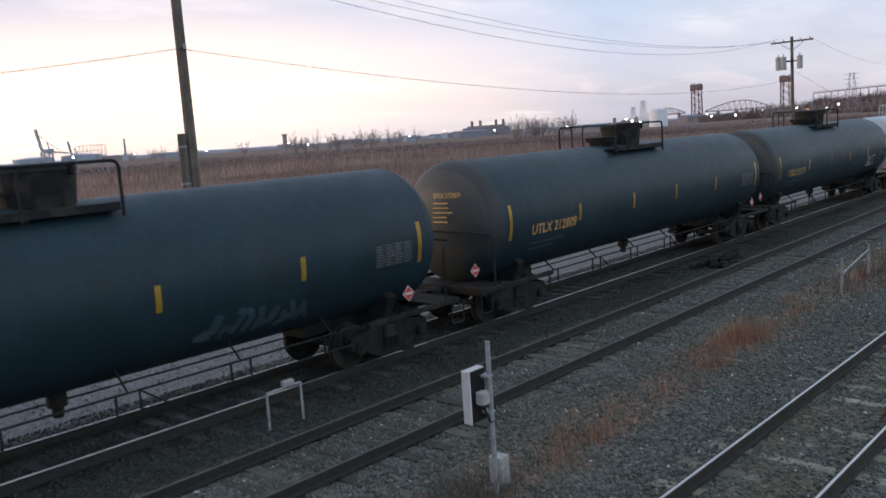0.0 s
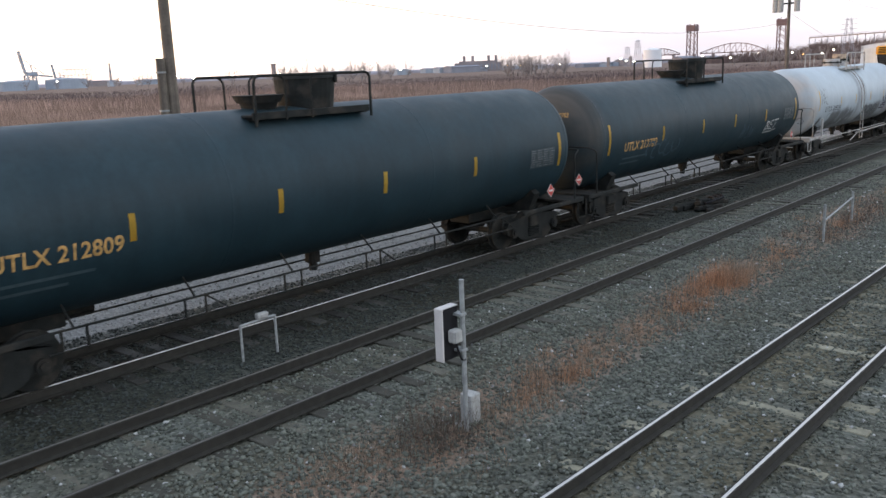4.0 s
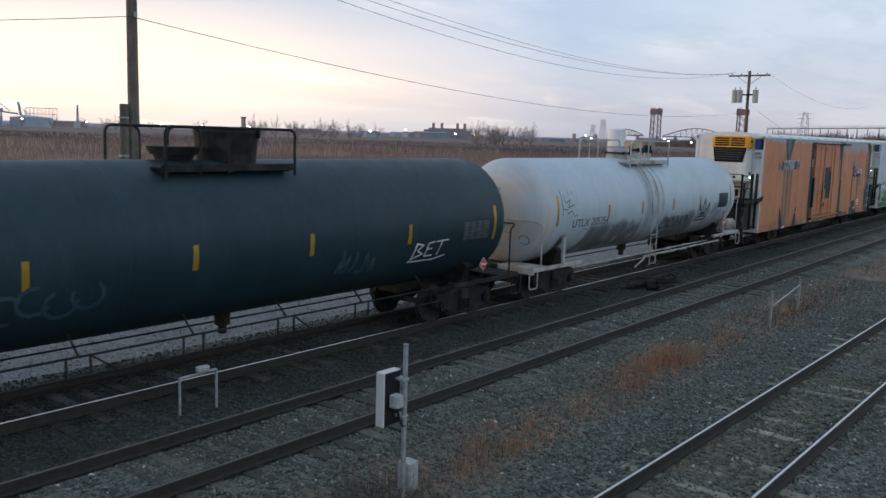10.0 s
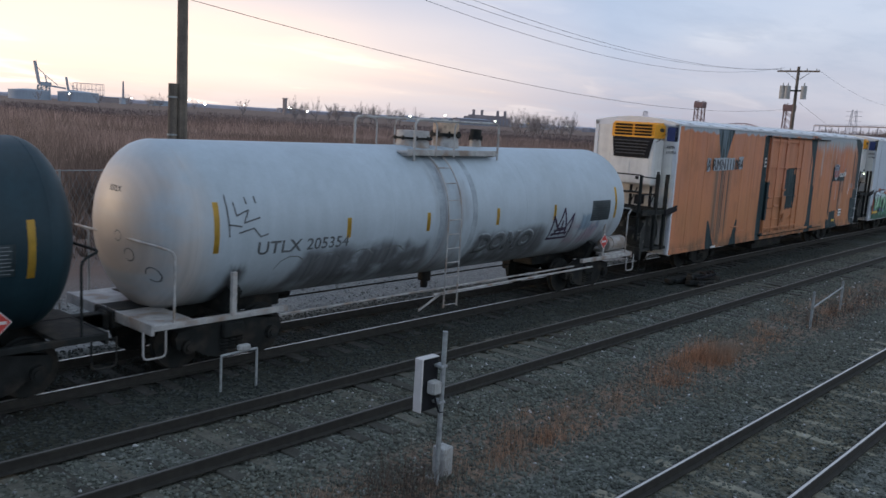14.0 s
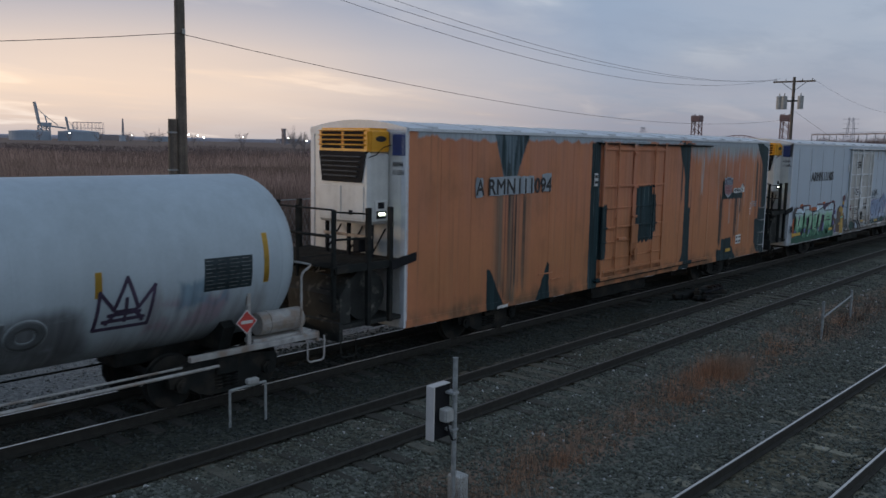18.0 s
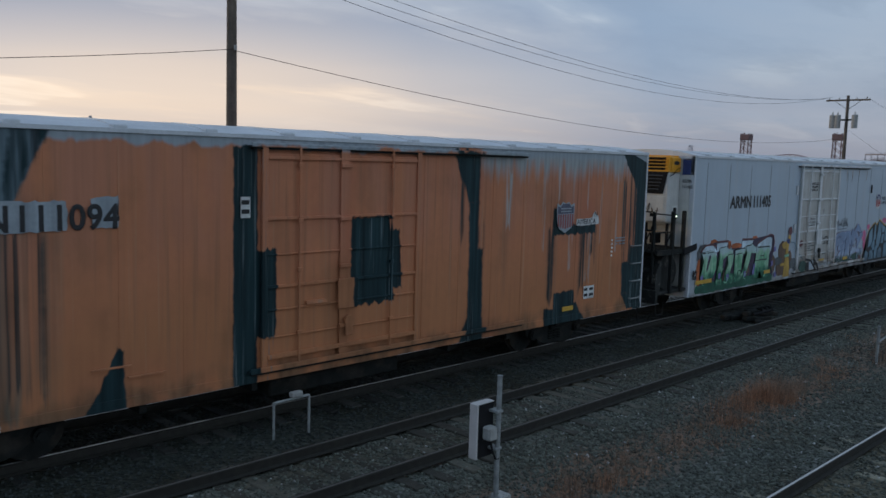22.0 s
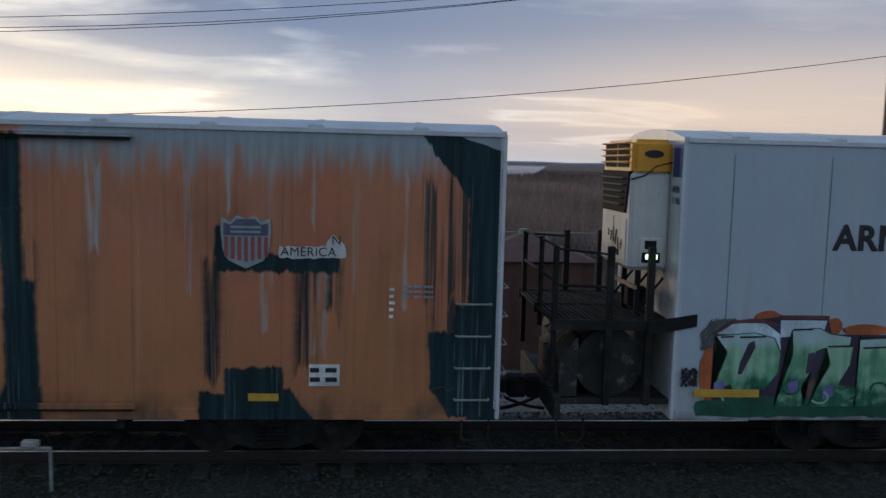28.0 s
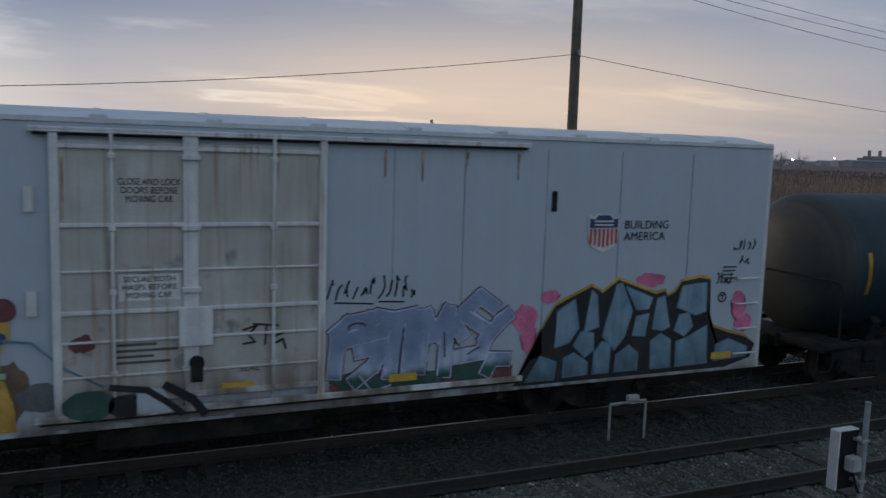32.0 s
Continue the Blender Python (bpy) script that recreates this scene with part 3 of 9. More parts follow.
M = dict(
    black=material("black_tank_paint", (0.013, 0.034, 0.044), 0.52, spec=0.28, var=0.14, scale=1.2, streak=0.14, second=(0.019, 0.040, 0.049), sec_scale=0.5, layers=BLACK_DUST, bump=0.05, bump_scale=8),
    dark_steel=material("grimy_dark_steel", (0.015, 0.017, 0.016), 0.8, spec=0.25, var=0.35, scale=5, second=(0.036, 0.032, 0.026), sec_scale=3, bump=0.2),
    white_tank=material("weathered_white_tank_paint", (0.42, 0.49, 0.53), 0.5, var=0.05, scale=2, streak=0.06, second=(0.38, 0.44, 0.47), sec_scale=0.5, layers=TANK_COATS, bump=0.03, bump_scale=8),
    tank_pale=material("pale_chalked_outline", (0.24, 0.27, 0.28), 0.7, var=0.3, scale=3),
    tank_band=material("dull_grey_band", (0.33, 0.38, 0.41), 0.6, var=0.2, scale=3, streak=0.2),
    tank_grime=material("dark_grime_film", (0.21, 0.225, 0.225), 0.8, var=0.4, scale=2, streak=0.4),
    white_steel=material("dull_white_painted_steel", (0.40, 0.39, 0.37), 0.6, var=0.25, scale=6, second=(0.24, 0.19, 0.15), sec_scale=3, sec_at=0.55),
    orange=material("faded_orange_paint", (0.57, 0.228, 0.112), 0.62, spec=0.25, var=0.06, scale=0.8, streak=0.05, second=(0.52, 0.192, 0.105), sec_scale=0.5, layers=ORANGE_COATS, bump=0.03, bump_scale=10),
    orange_rib=material("orange_ridge_paint", (0.54, 0.225, 0.105), 0.6, var=0.15, scale=3, streak=0.2, second=(0.3, 0.2, 0.14), sec_scale=3, sec_at=0.64),
    primer=material("grey_undercoat", (0.33, 0.37, 0.40), 0.6, var=0.15, scale=2, streak=0.25),
    reefer_white=material("white_reefer_paint", (0.455, 0.525, 0.59), 0.45, var=0.03, scale=1.5, streak=0.03, layers=SIDE_DIRT, bump=0.02, bump_scale=8),
    reefer_trim=material("white_reefer_trim", (0.70, 0.71, 0.71), 0.5, var=0.10, scale=3, streak=0.15, second=(0.36, 0.26, 0.18), sec_scale=2.5, sec_at=0.68, layers=DOOR_DIRT[1:3]),
    door_panel=material("dirty_white_door_sheet", (0.56, 0.555, 0.53), 0.55, var=0.08, scale=2, streak=0.12, layers=DOOR_DIRT, bump=0.03, bump_scale=8),
    seam=material("grimy_panel_joint", (0.30, 0.33, 0.36), 0.7, var=0.25, scale=3, streak=0.4),
    tan_steel=material("tan_primed_steel", (0.50, 0.37, 0.26), 0.7, var=0.25, scale=6, second=(0.2, 0.15, 0.12), sec_scale=5),
    roof=material("pale_roof_sheet", (0.62, 0.64, 0.66), 0.4, var=0.12, scale=2),
    unit_white=material("cooling_unit_white_shell", (0.66, 0.65, 0.61), 0.4, var=0.08, scale=3, streak=0.12),
    unit_yellow=material("cooling_unit_orange_yellow", (0.78, 0.36, 0.02), 0.4, var=0.08, scale=3),
    grimy_grey=material("grimy_grey_green_paint", (0.026, 0.028, 0.026), 0.7, var=0.4, scale=4, second=(0.16, 0.15, 0.13), sec_scale=5, sec_at=0.64, spec=0.3),
    unit_black=material("cooling_unit_black_plastic", (0.016, 0.016, 0.018), 0.8, var=0.2, spec=0.2),
    unit_slat=material("cooling_unit_dark_slats", (0.075, 0.075, 0.075), 0.7, var=0.2, spec=0.3),
    yellow=material("yellow_reflective_tape", (0.62, 0.38, 0.05), 0.45, var=0.12, scale=8),
    stencil_yellow=material("faded_yellow_stencil", (0.50, 0.29, 0.10), 0.6, var=0.35, scale=14),
    stencil_white=material("white_stencil", (0.30, 0.33, 0.34), 0.6, var=0.3, scale=14),
    letter_black=material("black_lettering", (0.02, 0.02, 0.022), 0.5, var=0.2),
    notice=material("grey_notice_panel", (0.045, 0.072, 0.082), 0.5, var=0.2, scale=9),
    placard=material("red_placard", (0.5, 0.05, 0.04), 0.5, var=0.15),
    lamp_glow=material("display_glow", (0.8, 0.85, 0.7), 0.4, var=0, emit=(0.9, 1.0, 0.75), emit_strength=2.2),
    rail_side=material("rusty_rail_steel", (0.026, 0.024, 0.019), 0.85, var=0.3, scale=9, bump=0.15),
    rail_top=material("polished_rail_head", (0.50, 0.49, 0.48), 0.36, 0.95, var=0.05, scale=1.5),
    rail_dull=material("dull_rail_head", (0.13, 0.125, 0.115), 0.5, 0.5, var=0.2, scale=4),
    tie=material("weathered_timber_sleeper", (0.082, 0.078, 0.060), 0.9, var=0.3, scale=6, obj_rand=0.4, bump=0.5, bump_scale=30),
    # darker for oil and for the train's shade, put into the colour
    tie_oil_shade=material("oily_shaded_sleeper", (0.040, 0.038, 0.032), 0.9, var=0.3, scale=6, obj_rand=0.4, bump=0.5, bump_scale=30),
    tie_pale=material("pale_dusty_sleeper", (0.20, 0.188, 0.135), 0.9, var=0.25, scale=6, obj_rand=0.25, bump=0.4, bump_scale=30),
    stone=material("ballast_stone", (0.118, 0.126, 0.102), 0.9, var=0.2, scale=20, island=0.3),
    # oily stones, with the shade beside the train put into their colour
    stone_oil_shade=material("oily_shaded_ballast_stone", (0.042, 0.049, 0.044), 0.85, var=0.2, scale=20, island=0.35),
    stone_pale=material("pale_ballast_stone", (0.19, 0.195, 0.185), 0.9, var=0.2, scale=20, island=0.35),
    stone_chalk=material("chalky_ballast_stone", (0.34, 0.34, 0.325), 0.9, var=0.2, scale=20, island=0.4),
    galv=material("weathered_galvanised_pipe", (0.29, 0.305, 0.30), 0.6, 0.2, var=0.25, scale=10),
    sign_white=material("white_sign_plate", (0.60, 0.57, 0.54), 0.5, var=0.06),
    concrete=material("grey_concrete", (0.38, 0.38, 0.36), 0.9, var=0.2, scale=8, bump=0.3),
    pole=material("weathered_pole_timber", (0.15, 0.125, 0.10), 0.9, var=0.3, scale=2, streak=0.4, bump=0.3),
    wire=material("black_cable", (0.015, 0.015, 0.015), 0.6, var=0),
    straw=material("dry_orange_grass", (0.40, 0.205, 0.115), 0.9, var=0.25, scale=1.2, island=0.5, second=(0.30, 0.20, 0.135), sec_scale=0.9, sec_at=0.5),
    straw_pale=material("flattened_tan_straw", (0.33, 0.235, 0.165), 0.95, var=0.2, scale=2, island=0.4),
    weed=material("dead_brown_weed", (0.105, 0.072, 0.052), 0.95, var=0.2, island=0.5),
    shrub=material("grey_brown_twigs", (0.115, 0.085, 0.068), 0.95, var=0.3, scale=0.2, island=0.45, second=(0.19, 0.13, 0.10), sec_scale=0.1),
    reed=material("red_brown_reeds", (0.37, 0.25, 0.20), 0.95, var=0.45, scale=0.03, island=0.3, second=(0.24, 0.165, 0.125), sec_scale=0.05, sec_at=0.5),
    # twigs of the far trees, lightened: haze is put into the colour
    bark=material("hazy_grey_brown_twigs", (0.27, 0.235, 0.225), 0.95, var=0.2, island=0.3),
    # hazy far colours: distance haze is put into them, paler and bluer
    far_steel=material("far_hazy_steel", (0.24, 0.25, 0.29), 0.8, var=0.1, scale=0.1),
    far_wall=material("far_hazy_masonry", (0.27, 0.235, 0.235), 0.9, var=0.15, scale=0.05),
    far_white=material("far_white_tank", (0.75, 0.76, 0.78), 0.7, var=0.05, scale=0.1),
    far_blue=material("far_hazy_blue_grey_tank", (0.31, 0.36, 0.42), 0.8, var=0.08, scale=0.1),
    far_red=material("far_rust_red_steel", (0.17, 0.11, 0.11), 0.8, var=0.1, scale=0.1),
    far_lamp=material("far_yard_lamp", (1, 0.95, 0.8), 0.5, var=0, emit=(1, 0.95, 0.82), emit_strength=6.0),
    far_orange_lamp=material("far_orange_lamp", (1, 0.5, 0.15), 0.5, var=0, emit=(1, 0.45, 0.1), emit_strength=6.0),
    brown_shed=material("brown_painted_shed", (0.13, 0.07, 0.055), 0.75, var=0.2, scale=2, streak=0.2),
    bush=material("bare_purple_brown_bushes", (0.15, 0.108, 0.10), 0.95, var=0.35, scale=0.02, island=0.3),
    # wood and hills paled, with the haze painted into both colours
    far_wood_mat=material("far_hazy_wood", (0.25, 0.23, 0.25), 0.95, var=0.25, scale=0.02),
    far_hill_mat=material("far_hazy_pale_hills", (0.34, 0.35, 0.41), 0.95, var=0.1, scale=0.005),
    water=material("grey_river_water", (0.10, 0.12, 0.14), 0.28, var=0.05),
)


def ground_material():
    mat = bpy.data.materials.new("gravel_and_marsh_ground")
    mat.use_nodes = True
    t = mat.node_tree
    b = t.nodes["Principled BSDF"]
    b.inputs["Roughness"].default_value = 0.95
    b.inputs["Specular IOR Level"].default_value = 0.2
    N = t.nodes.new
    co, sep = N("ShaderNodeTexCoord"), N("ShaderNodeSeparateXYZ")
    links(t, [(co.outputs["Object"], sep.inputs[0])])

    def noise_tex(sc, det=6.0):
        n = N("ShaderNodeTexNoise")
        n.inputs["Scale"].default_value, n.inputs["Detail"].default_value = sc, det
        links(t, [(co.outputs["Object"], n.inputs["Vector"])])
        return n.outputs[0]

    def ramp(f, stops):
        n = N("ShaderNodeValToRGB")
        e = n.color_ramp.elements
        while len(e) < len(stops):
            e.new(0.5)
        for k, (p, c) in zip(e, stops):
            k.position, k.color = p, (*c, 1)
        links(t, [(f, n.inputs[0])])
        return n.outputs[0]

    def mix(f, a, b2, op="MIX"):
        n = N("ShaderNodeMix")
        n.data_type, n.blend_type = "RGBA", op
        for i, v in ((0, f), (6, a), (7, b2)):
            if isinstance(v, (int, float)):
                n.inputs[i].default_value = v
            elif isinstance(v, tuple):
                n.inputs[i].default_value = (*v, 1)
            else:
                links(t, [(v, n.inputs[i])])
        return n.outputs[2]

    def m(op, a, b2):
        n = N("ShaderNodeMath")
        n.operation = op
        for i, v in ((0, a), (1, b2)):
            if isinstance(v, (int, float)):
                n.inputs[i].default_value = v
            else:
                links(t, [(v, n.inputs[i])])
        return n.outputs[0]

    vor = N("ShaderNodeTexVoronoi")
    vor.inputs["Scale"].default_value = 16.0
    links(t, [(co.outputs["Object"], vor.inputs["Vector"])])
    grey = ramp(vor.outputs["Color"], [(0.0, (0.060, 0.066, 0.056)), (0.45, (0.125, 0.134, 0.115)), (0.8, (0.19, 0.198, 0.17)), (1.0, (0.33, 0.335, 0.30))])
    dirt = ramp(noise_tex(0.55), [(0.40, (1, 1, 1)), (0.62, (0.72, 0.66, 0.58))])
    gravel = mix(1.0, grey, dirt, "MULTIPLY")
    # strip of dry earth and grass between the tracks
    wob = m("MULTIPLY", m("SUBTRACT", noise_tex(0.35), 0.5), 1.6)
    d = m("ABSOLUTE", m("SUBTRACT", m("ADD", sep.outputs[1], wob), 7.15), 0.0)
    strip = ramp(d, [(0.6, (0.9,) * 3), (1.3, (0, 0, 0))])
    strip = m("MULTIPLY", strip, ramp(noise_tex(1.3), [(0.34, (0, 0, 0)), (0.52, (1, 1, 1))]))
    # brown earth and moss worked into the near track's stones
    dn = m("ABSOLUTE", m("ADD", m("SUBTRACT", sep.outputs[1], NEAR_Y - NEAR_SLOPE * NEAR_X), m("MULTIPLY", sep.outputs[0], -NEAR_SLOPE)), 0.0)
    bed = m("MULTIPLY", ramp(dn, [(0.6, (1, 1, 1)), (0.95, (0, 0, 0))]), ramp(noise_tex(1.1), [(0.36, (0.25,) * 3), (0.6, (0.85,) * 3)]))
    gravel = mix(bed, gravel, ramp(noise_tex(9.0), [(0.35, (0.075, 0.068, 0.042)), (0.52, (0.135, 0.118, 0.078)), (0.68, (0.24, 0.215, 0.15))]))
    near = mix(strip, gravel, ramp(noise_tex(7.0), [(0.3, (0.16, 0.118, 0.088)), (0.7, (0.32, 0.225, 0.165))]))
    pale = ramp(vor.outputs["Color"], [(0.0, (0.12, 0.122, 0.115)), (1.0, (0.27, 0.27, 0.255))])
    yy = m("ADD", sep.outputs[1], wob)
    far1 = ramp(m("DIVIDE", yy, 100.0), [(0.150, (0, 0, 0)), (0.160, (1, 1, 1))])
    near = mix(far1, near, pale)
    # oil stains and the train's shade, both painted as one dark band
    oil_shade = ramp(m("DIVIDE", yy, 100.0), [(0.100, (1, 1, 1)), (0.113, (0.38, 0.40, 0.385)), (0.149, (0.32, 0.315, 0.30)), (0.157, (1, 1, 1))])
    near = mix(1.0, near, oil_shade, "MULTIPLY")
    scrub = ramp(noise_tex(0.12), [(0.3, (0.135, 0.098, 0.08)), (0.6, (0.21, 0.145, 0.115)), (0.8, (0.17, 0.135, 0.105))])
    far2 = ramp(m("DIVIDE", yy, 100.0), [(0.20, (0, 0, 0)), (0.24, (1, 1, 1))])
    col = mix(far2, near, scrub)
    links(t, [(col, b.inputs["Base Color"])])
    bp = N("ShaderNodeBump")
    bp.inputs["Strength"].default_value, bp.inputs["Distance"].default_value = 0.9, 0.04
    links(t, [(vor.outputs["Distance"], bp.inputs["Height"]), (bp.outputs[0], b.inputs["Normal"])])
    return mat


M["ground"] = ground_material()

# ---------------------------------------------------------------- mesh helpers


def part(name, bm, mat, parent=None, label="", smooth=False):
    """Links a bmesh as one mesh object, under a thing or a part if one is given."""
    me = bpy.data.meshes.new(name)
    if smooth:
        for f in bm.faces:
            f.smooth = True
    bm.to_mesh(me)
    bm.free()
    me.materials.append(M[mat])
    if smooth:
        me.set_sharp_from_angle(angle=radians(40))
    ob = new(name, me)
    if parent:
        ob.parent = parent
    if label:
        ob["label"] = label
    if name in ("scribble", "letter_line", "letter_outline", "letter_fill", "letter_edge", "spray_swirl", "letter_rim"):
        ob["kind"] = "stuff"
    return ob


def share(name, ob, m, parent=None):
    """Another object on the same mesh, at the pose m."""
    o = new(name, ob.data)
    o.matrix_basis = m
    o.parent = parent
    return o


def box(bm, a, b, bev=0.0):
    (x0, y0, z0), (x1, y1, z1) = a, b
    v = [bm.verts.new(p) for p in ((x0, y0, z0), (x1, y0, z0), (x1, y1, z0), (x0, y1, z0), (x0, y0, z1), (x1, y0, z1), (x1, y1, z1), (x0, y1, z1))]
    fs = [bm.faces.new([v[i] for i in q]) for q in ((3, 2, 1, 0), (4, 5, 6, 7), (0, 1, 5, 4), (1, 2, 6, 5), (2, 3, 7, 6), (3, 0, 4, 7))]
    if bev:
        es = list({e for f in fs for e in f.edges})
        bmesh.ops.bevel(bm, geom=es, offset=bev, segments=1, affect="EDGES")
    return bm


def rod(bm, p, q, r, n=8, r2=None):
    p, q = Vector(p), Vector(q)
    d = (q - p).normalized()
    a = d.orthogonal().normalized()
    b = d.cross(a)
    r2 = r if r2 is None else r2
    A, B = [], []
    for i in range(n):
        c, s = math.cos(2 * math.pi * i / n), math.sin(2 * math.pi * i / n)
        A.append(bm.verts.new(p + (a * c + b * s) * r))
        B.append(bm.verts.new(q + (a * c + b * s) * r2))
    for i in range(n):
        j = (i + 1) % n
        bm.faces.new((A[i], A[j], B[j], B[i]))
    bm.faces.new(A[::-1])
    bm.faces.new(B)
    return bm


def sweep(bm, pts, r, n=8):
    """One unbroken pipe through the points."""
    pts = [Vector(p) for p in pts]
    side = None
    rings = []
    for i, p in enumerate(pts):
        d = (pts[min(i + 1, len(pts) - 1)] - pts[max(i - 1, 0)]).normalized()
        side = d.orthogonal().normalized() if side is None else (side - d * side.dot(d)).normalized()
        b = d.cross(side)
        rings.append([bm.verts.new(p + (side * math.cos(2 * math.pi * k / n) + b * math.sin(2 * math.pi * k / n)) * r) for k in range(n)])
    for A, B in zip(rings, rings[1:]):
        for k in range(n):
            bm.faces.new((A[k], A[(k + 1) % n], B[(k + 1) % n], B[k]))
    bm.faces.new(rings[0][::-1])
    bm.faces.new(rings[-1])
    return bm


def tube(bm, pts, r, n=8):
    """A bent pipe: straight runs with the corners rounded by a short chamfer."""
    pts = [Vector(p) for p in pts]
    out = [pts[0]]
    for i in range(1, len(pts) - 1):
        a, b, c = pts[i - 1], pts[i], pts[i + 1]
        k = min(r * 4, (a - b).length * 0.4, (c - b).length * 0.4)
        u, w = (a - b).normalized() * k, (c - b).normalized() * k
        out += [b + u, b + u * 0.3 + w * 0.3, b + w]
    out.append(pts[-1])
    return sweep(bm, out, r, n)


def lathe_x(bm, prof, n=48, a0=0.0, a1=2 * math.pi, cy=0.0, cz=0.0):
    """Turns a profile of (x, radius) round an axis along x."""
    full = abs(a1 - a0 - 2 * math.pi) < 1e-6
    k = n if full else n + 1
    rings = []
    for x, r in prof:
        if r < 1e-6 and full:
            rings.append([bm.verts.new((x, cy, cz))])
        else:
            rings.append([bm.verts.new((x, cy + r * math.cos(a0 + (a1 - a0) * i / n), cz + r * math.sin(a0 + (a1 - a0) * i / n))) for i in range(k)])
    for A, B in zip(rings, rings[1:]):
        for i in range(n):
            j = (i + 1) % k
            if len(A) == 1:
                bm.faces.new((A[0], B[j], B[i]))
            elif len(B) == 1:
                bm.faces.new((A[i], A[j], B[0]))
            else:
                bm.faces.new((A[i], A[j], B[j], B[i]))
    bmesh.ops.recalc_face_normals(bm, faces=bm.faces)
    return bm


def prism(bm, poly, axis, lo, hi):
    """A flat outline of (u, v) drawn out along an axis: 'y' gives (u, ., v), 'x' gives (., u, v), 'z' gives (u, v, .)."""
    def at(u, v, w):
        return {"y": (u, w, v), "x": (w, u, v), "z": (u, v, w)}[axis]
    A = [bm.verts.new(at(u, v, lo)) for u, v in poly]
    B = [bm.verts.new(at(u, v, hi)) for u, v in poly]
    n = len(poly)
    for i in range(n):
        j = (i + 1) % n
        bm.faces.new((A[i], A[j], B[j], B[i]))
    f = [bm.faces.new(A[::-1]), bm.faces.new(B)]
    bmesh.ops.triangulate(bm, faces=f)
    bmesh.ops.recalc_face_normals(bm, faces=bm.faces)
    return bm


def BM():
    return bmesh.new()


def text_mesh(name, body, size, mat, m, parent, label="", wide=1.0, depth=0.004, wrap=None, fit=0.0, bold=0.0, dome=None):
    """Lettering as a thin mesh. wrap: radius and axis height of a tank on whose near side it lies."""
    def glyphs(words):
        cu = bpy.data.curves.new(name, "FONT")
        cu.body, cu.size, cu.extrude, cu.align_x, cu.bevel_depth, cu.bevel_resolution = words, size, depth / 2, "LEFT", bold, 0
        cu.space_character = 1.05
        ob = bpy.data.objects.new(name, cu)
        me = bpy.data.meshes.new_from_object(ob)
        bpy.data.objects.remove(ob)
        me.transform(Matrix.Diagonal((1, 1, depth / (depth + 2 * bold), 1)))
        return me

    def right(me):
        return max(v.co.x for v in me.vertices)

    if fit:
        wide = fit / right(glyphs(body))
    if len(body) > 1 and size > 0.15:
        # each letter is a part of its own
        for k, ch in enumerate(body):
            if ch != " ":
                letter(name, glyphs(ch), right(glyphs(body[:k + 1])), mat, m, parent, label, wide, wrap, dome)
        return None
    return letter(name, glyphs(body), 0.0, mat, m, parent, label, wide, wrap, dome)


def letter(name, me, edge, mat, m, parent, label, wide, wrap, dome):
    """One piece of lettering, moved along so that it ends at the given edge, and laid on its flat, round or domed ground."""
    if edge:
        me.transform(Matrix.Translation((edge - max(v.co.x for v in me.vertices), 0, 0)))
    me.transform(Matrix.Diagonal((wide, 1, 1, 1)))
    if dome:
        hl, depth = dome
        base = m.translation
        for v in me.vertices:
            y, z = base.y - v.co.x, base.z + v.co.y
            q = min(0.98, math.hypot(y, z - TANK_Z) / TANK_R)
            v.co = (-(hl + (depth + 0.006 + v.co.z) * math.sqrt(1 - q * q)), y, z)
        m = Matrix()
    if wrap:
        R, cz = wrap
        bm = bmesh.new()
        bm.from_mesh(me)
        base = m.translation
        for v in bm.verts:
            z = base.z + v.co.y
            a = (z - cz) / R
            rr = R + 0.003 + v.co.z
            v.co = (base.x + v.co.x, -rr * math.cos(a), cz + rr * math.sin(a))
        bm.to_mesh(me)
        bm.free()
        m = Matrix()
    me.materials.clear()
    me.materials.append(M[mat])
    o = new(name, me)
    o.matrix_basis = m
    o.parent = parent
    if label:
        o["label"] = label
    return o


def ragged(poly, seed, step=0.06, amp=0.03, sag=0.0):
    """The outline with its edges broken up, as torn paint has them."""
    rnd = random.Random(seed)
    out = []
    n = len(poly)
    for i in range(n):
        (x0, z0), (x1, z1) = poly[i], poly[(i + 1) % n]
        k = max(1, int(math.hypot(x1 - x0, z1 - z0) / step))
        amp = min(amp, step * 0.28)
        for j in range(k):
            f = j / k
            out.append((x0 + (x1 - x0) * f + rnd.uniform(-amp, amp), z0 + (z1 - z0) * f + rnd.uniform(-amp, amp) * (1 + sag)))
    return out


# ---------------------------------------------------------------- ground and tracks
def ground_z(x, y):
    z = -0.22
    if y < 1.5:
        z -= min(0.6, (1.5 - y) * 0.25)
    if 5.4 < y < 8.5:
        z -= 0.10 * math.sin(math.pi * (y - 5.4) / 3.1)
    if y > 15.4:
        z -= min(0.35, (y - 15.4) * 0.3)
    if y > 24:
        z -= min(1.2, (y - 24) * 0.03)
    if -30 < x < 90 and 2.5 < y < 15.2:
        # stones packed between the rails, almost level with the sleepers
        lump = 0.024 * noise.noise((x * 1.3, y * 1.3, 5.0))
        for d in (off_near(x, y), y - MID_Y, y - TRAIN_Y):
            if abs(d) < 0.62:
                z += 0.022 + lump
            elif 0.84 < abs(d) < 1.25:
                z += 0.010 + lump
    if abs(x) < 150 and -5 < y < 60:
        z += 0.035 * noise.noise((x * 0.5, y * 0.7, 0.3)) + 0.02 * noise.noise((x * 1.9, y * 1.9, 3.1))
    if y > 45:
        z += 0.5 * noise.noise((x * 0.02, y * 0.02, 7.7))
    return z


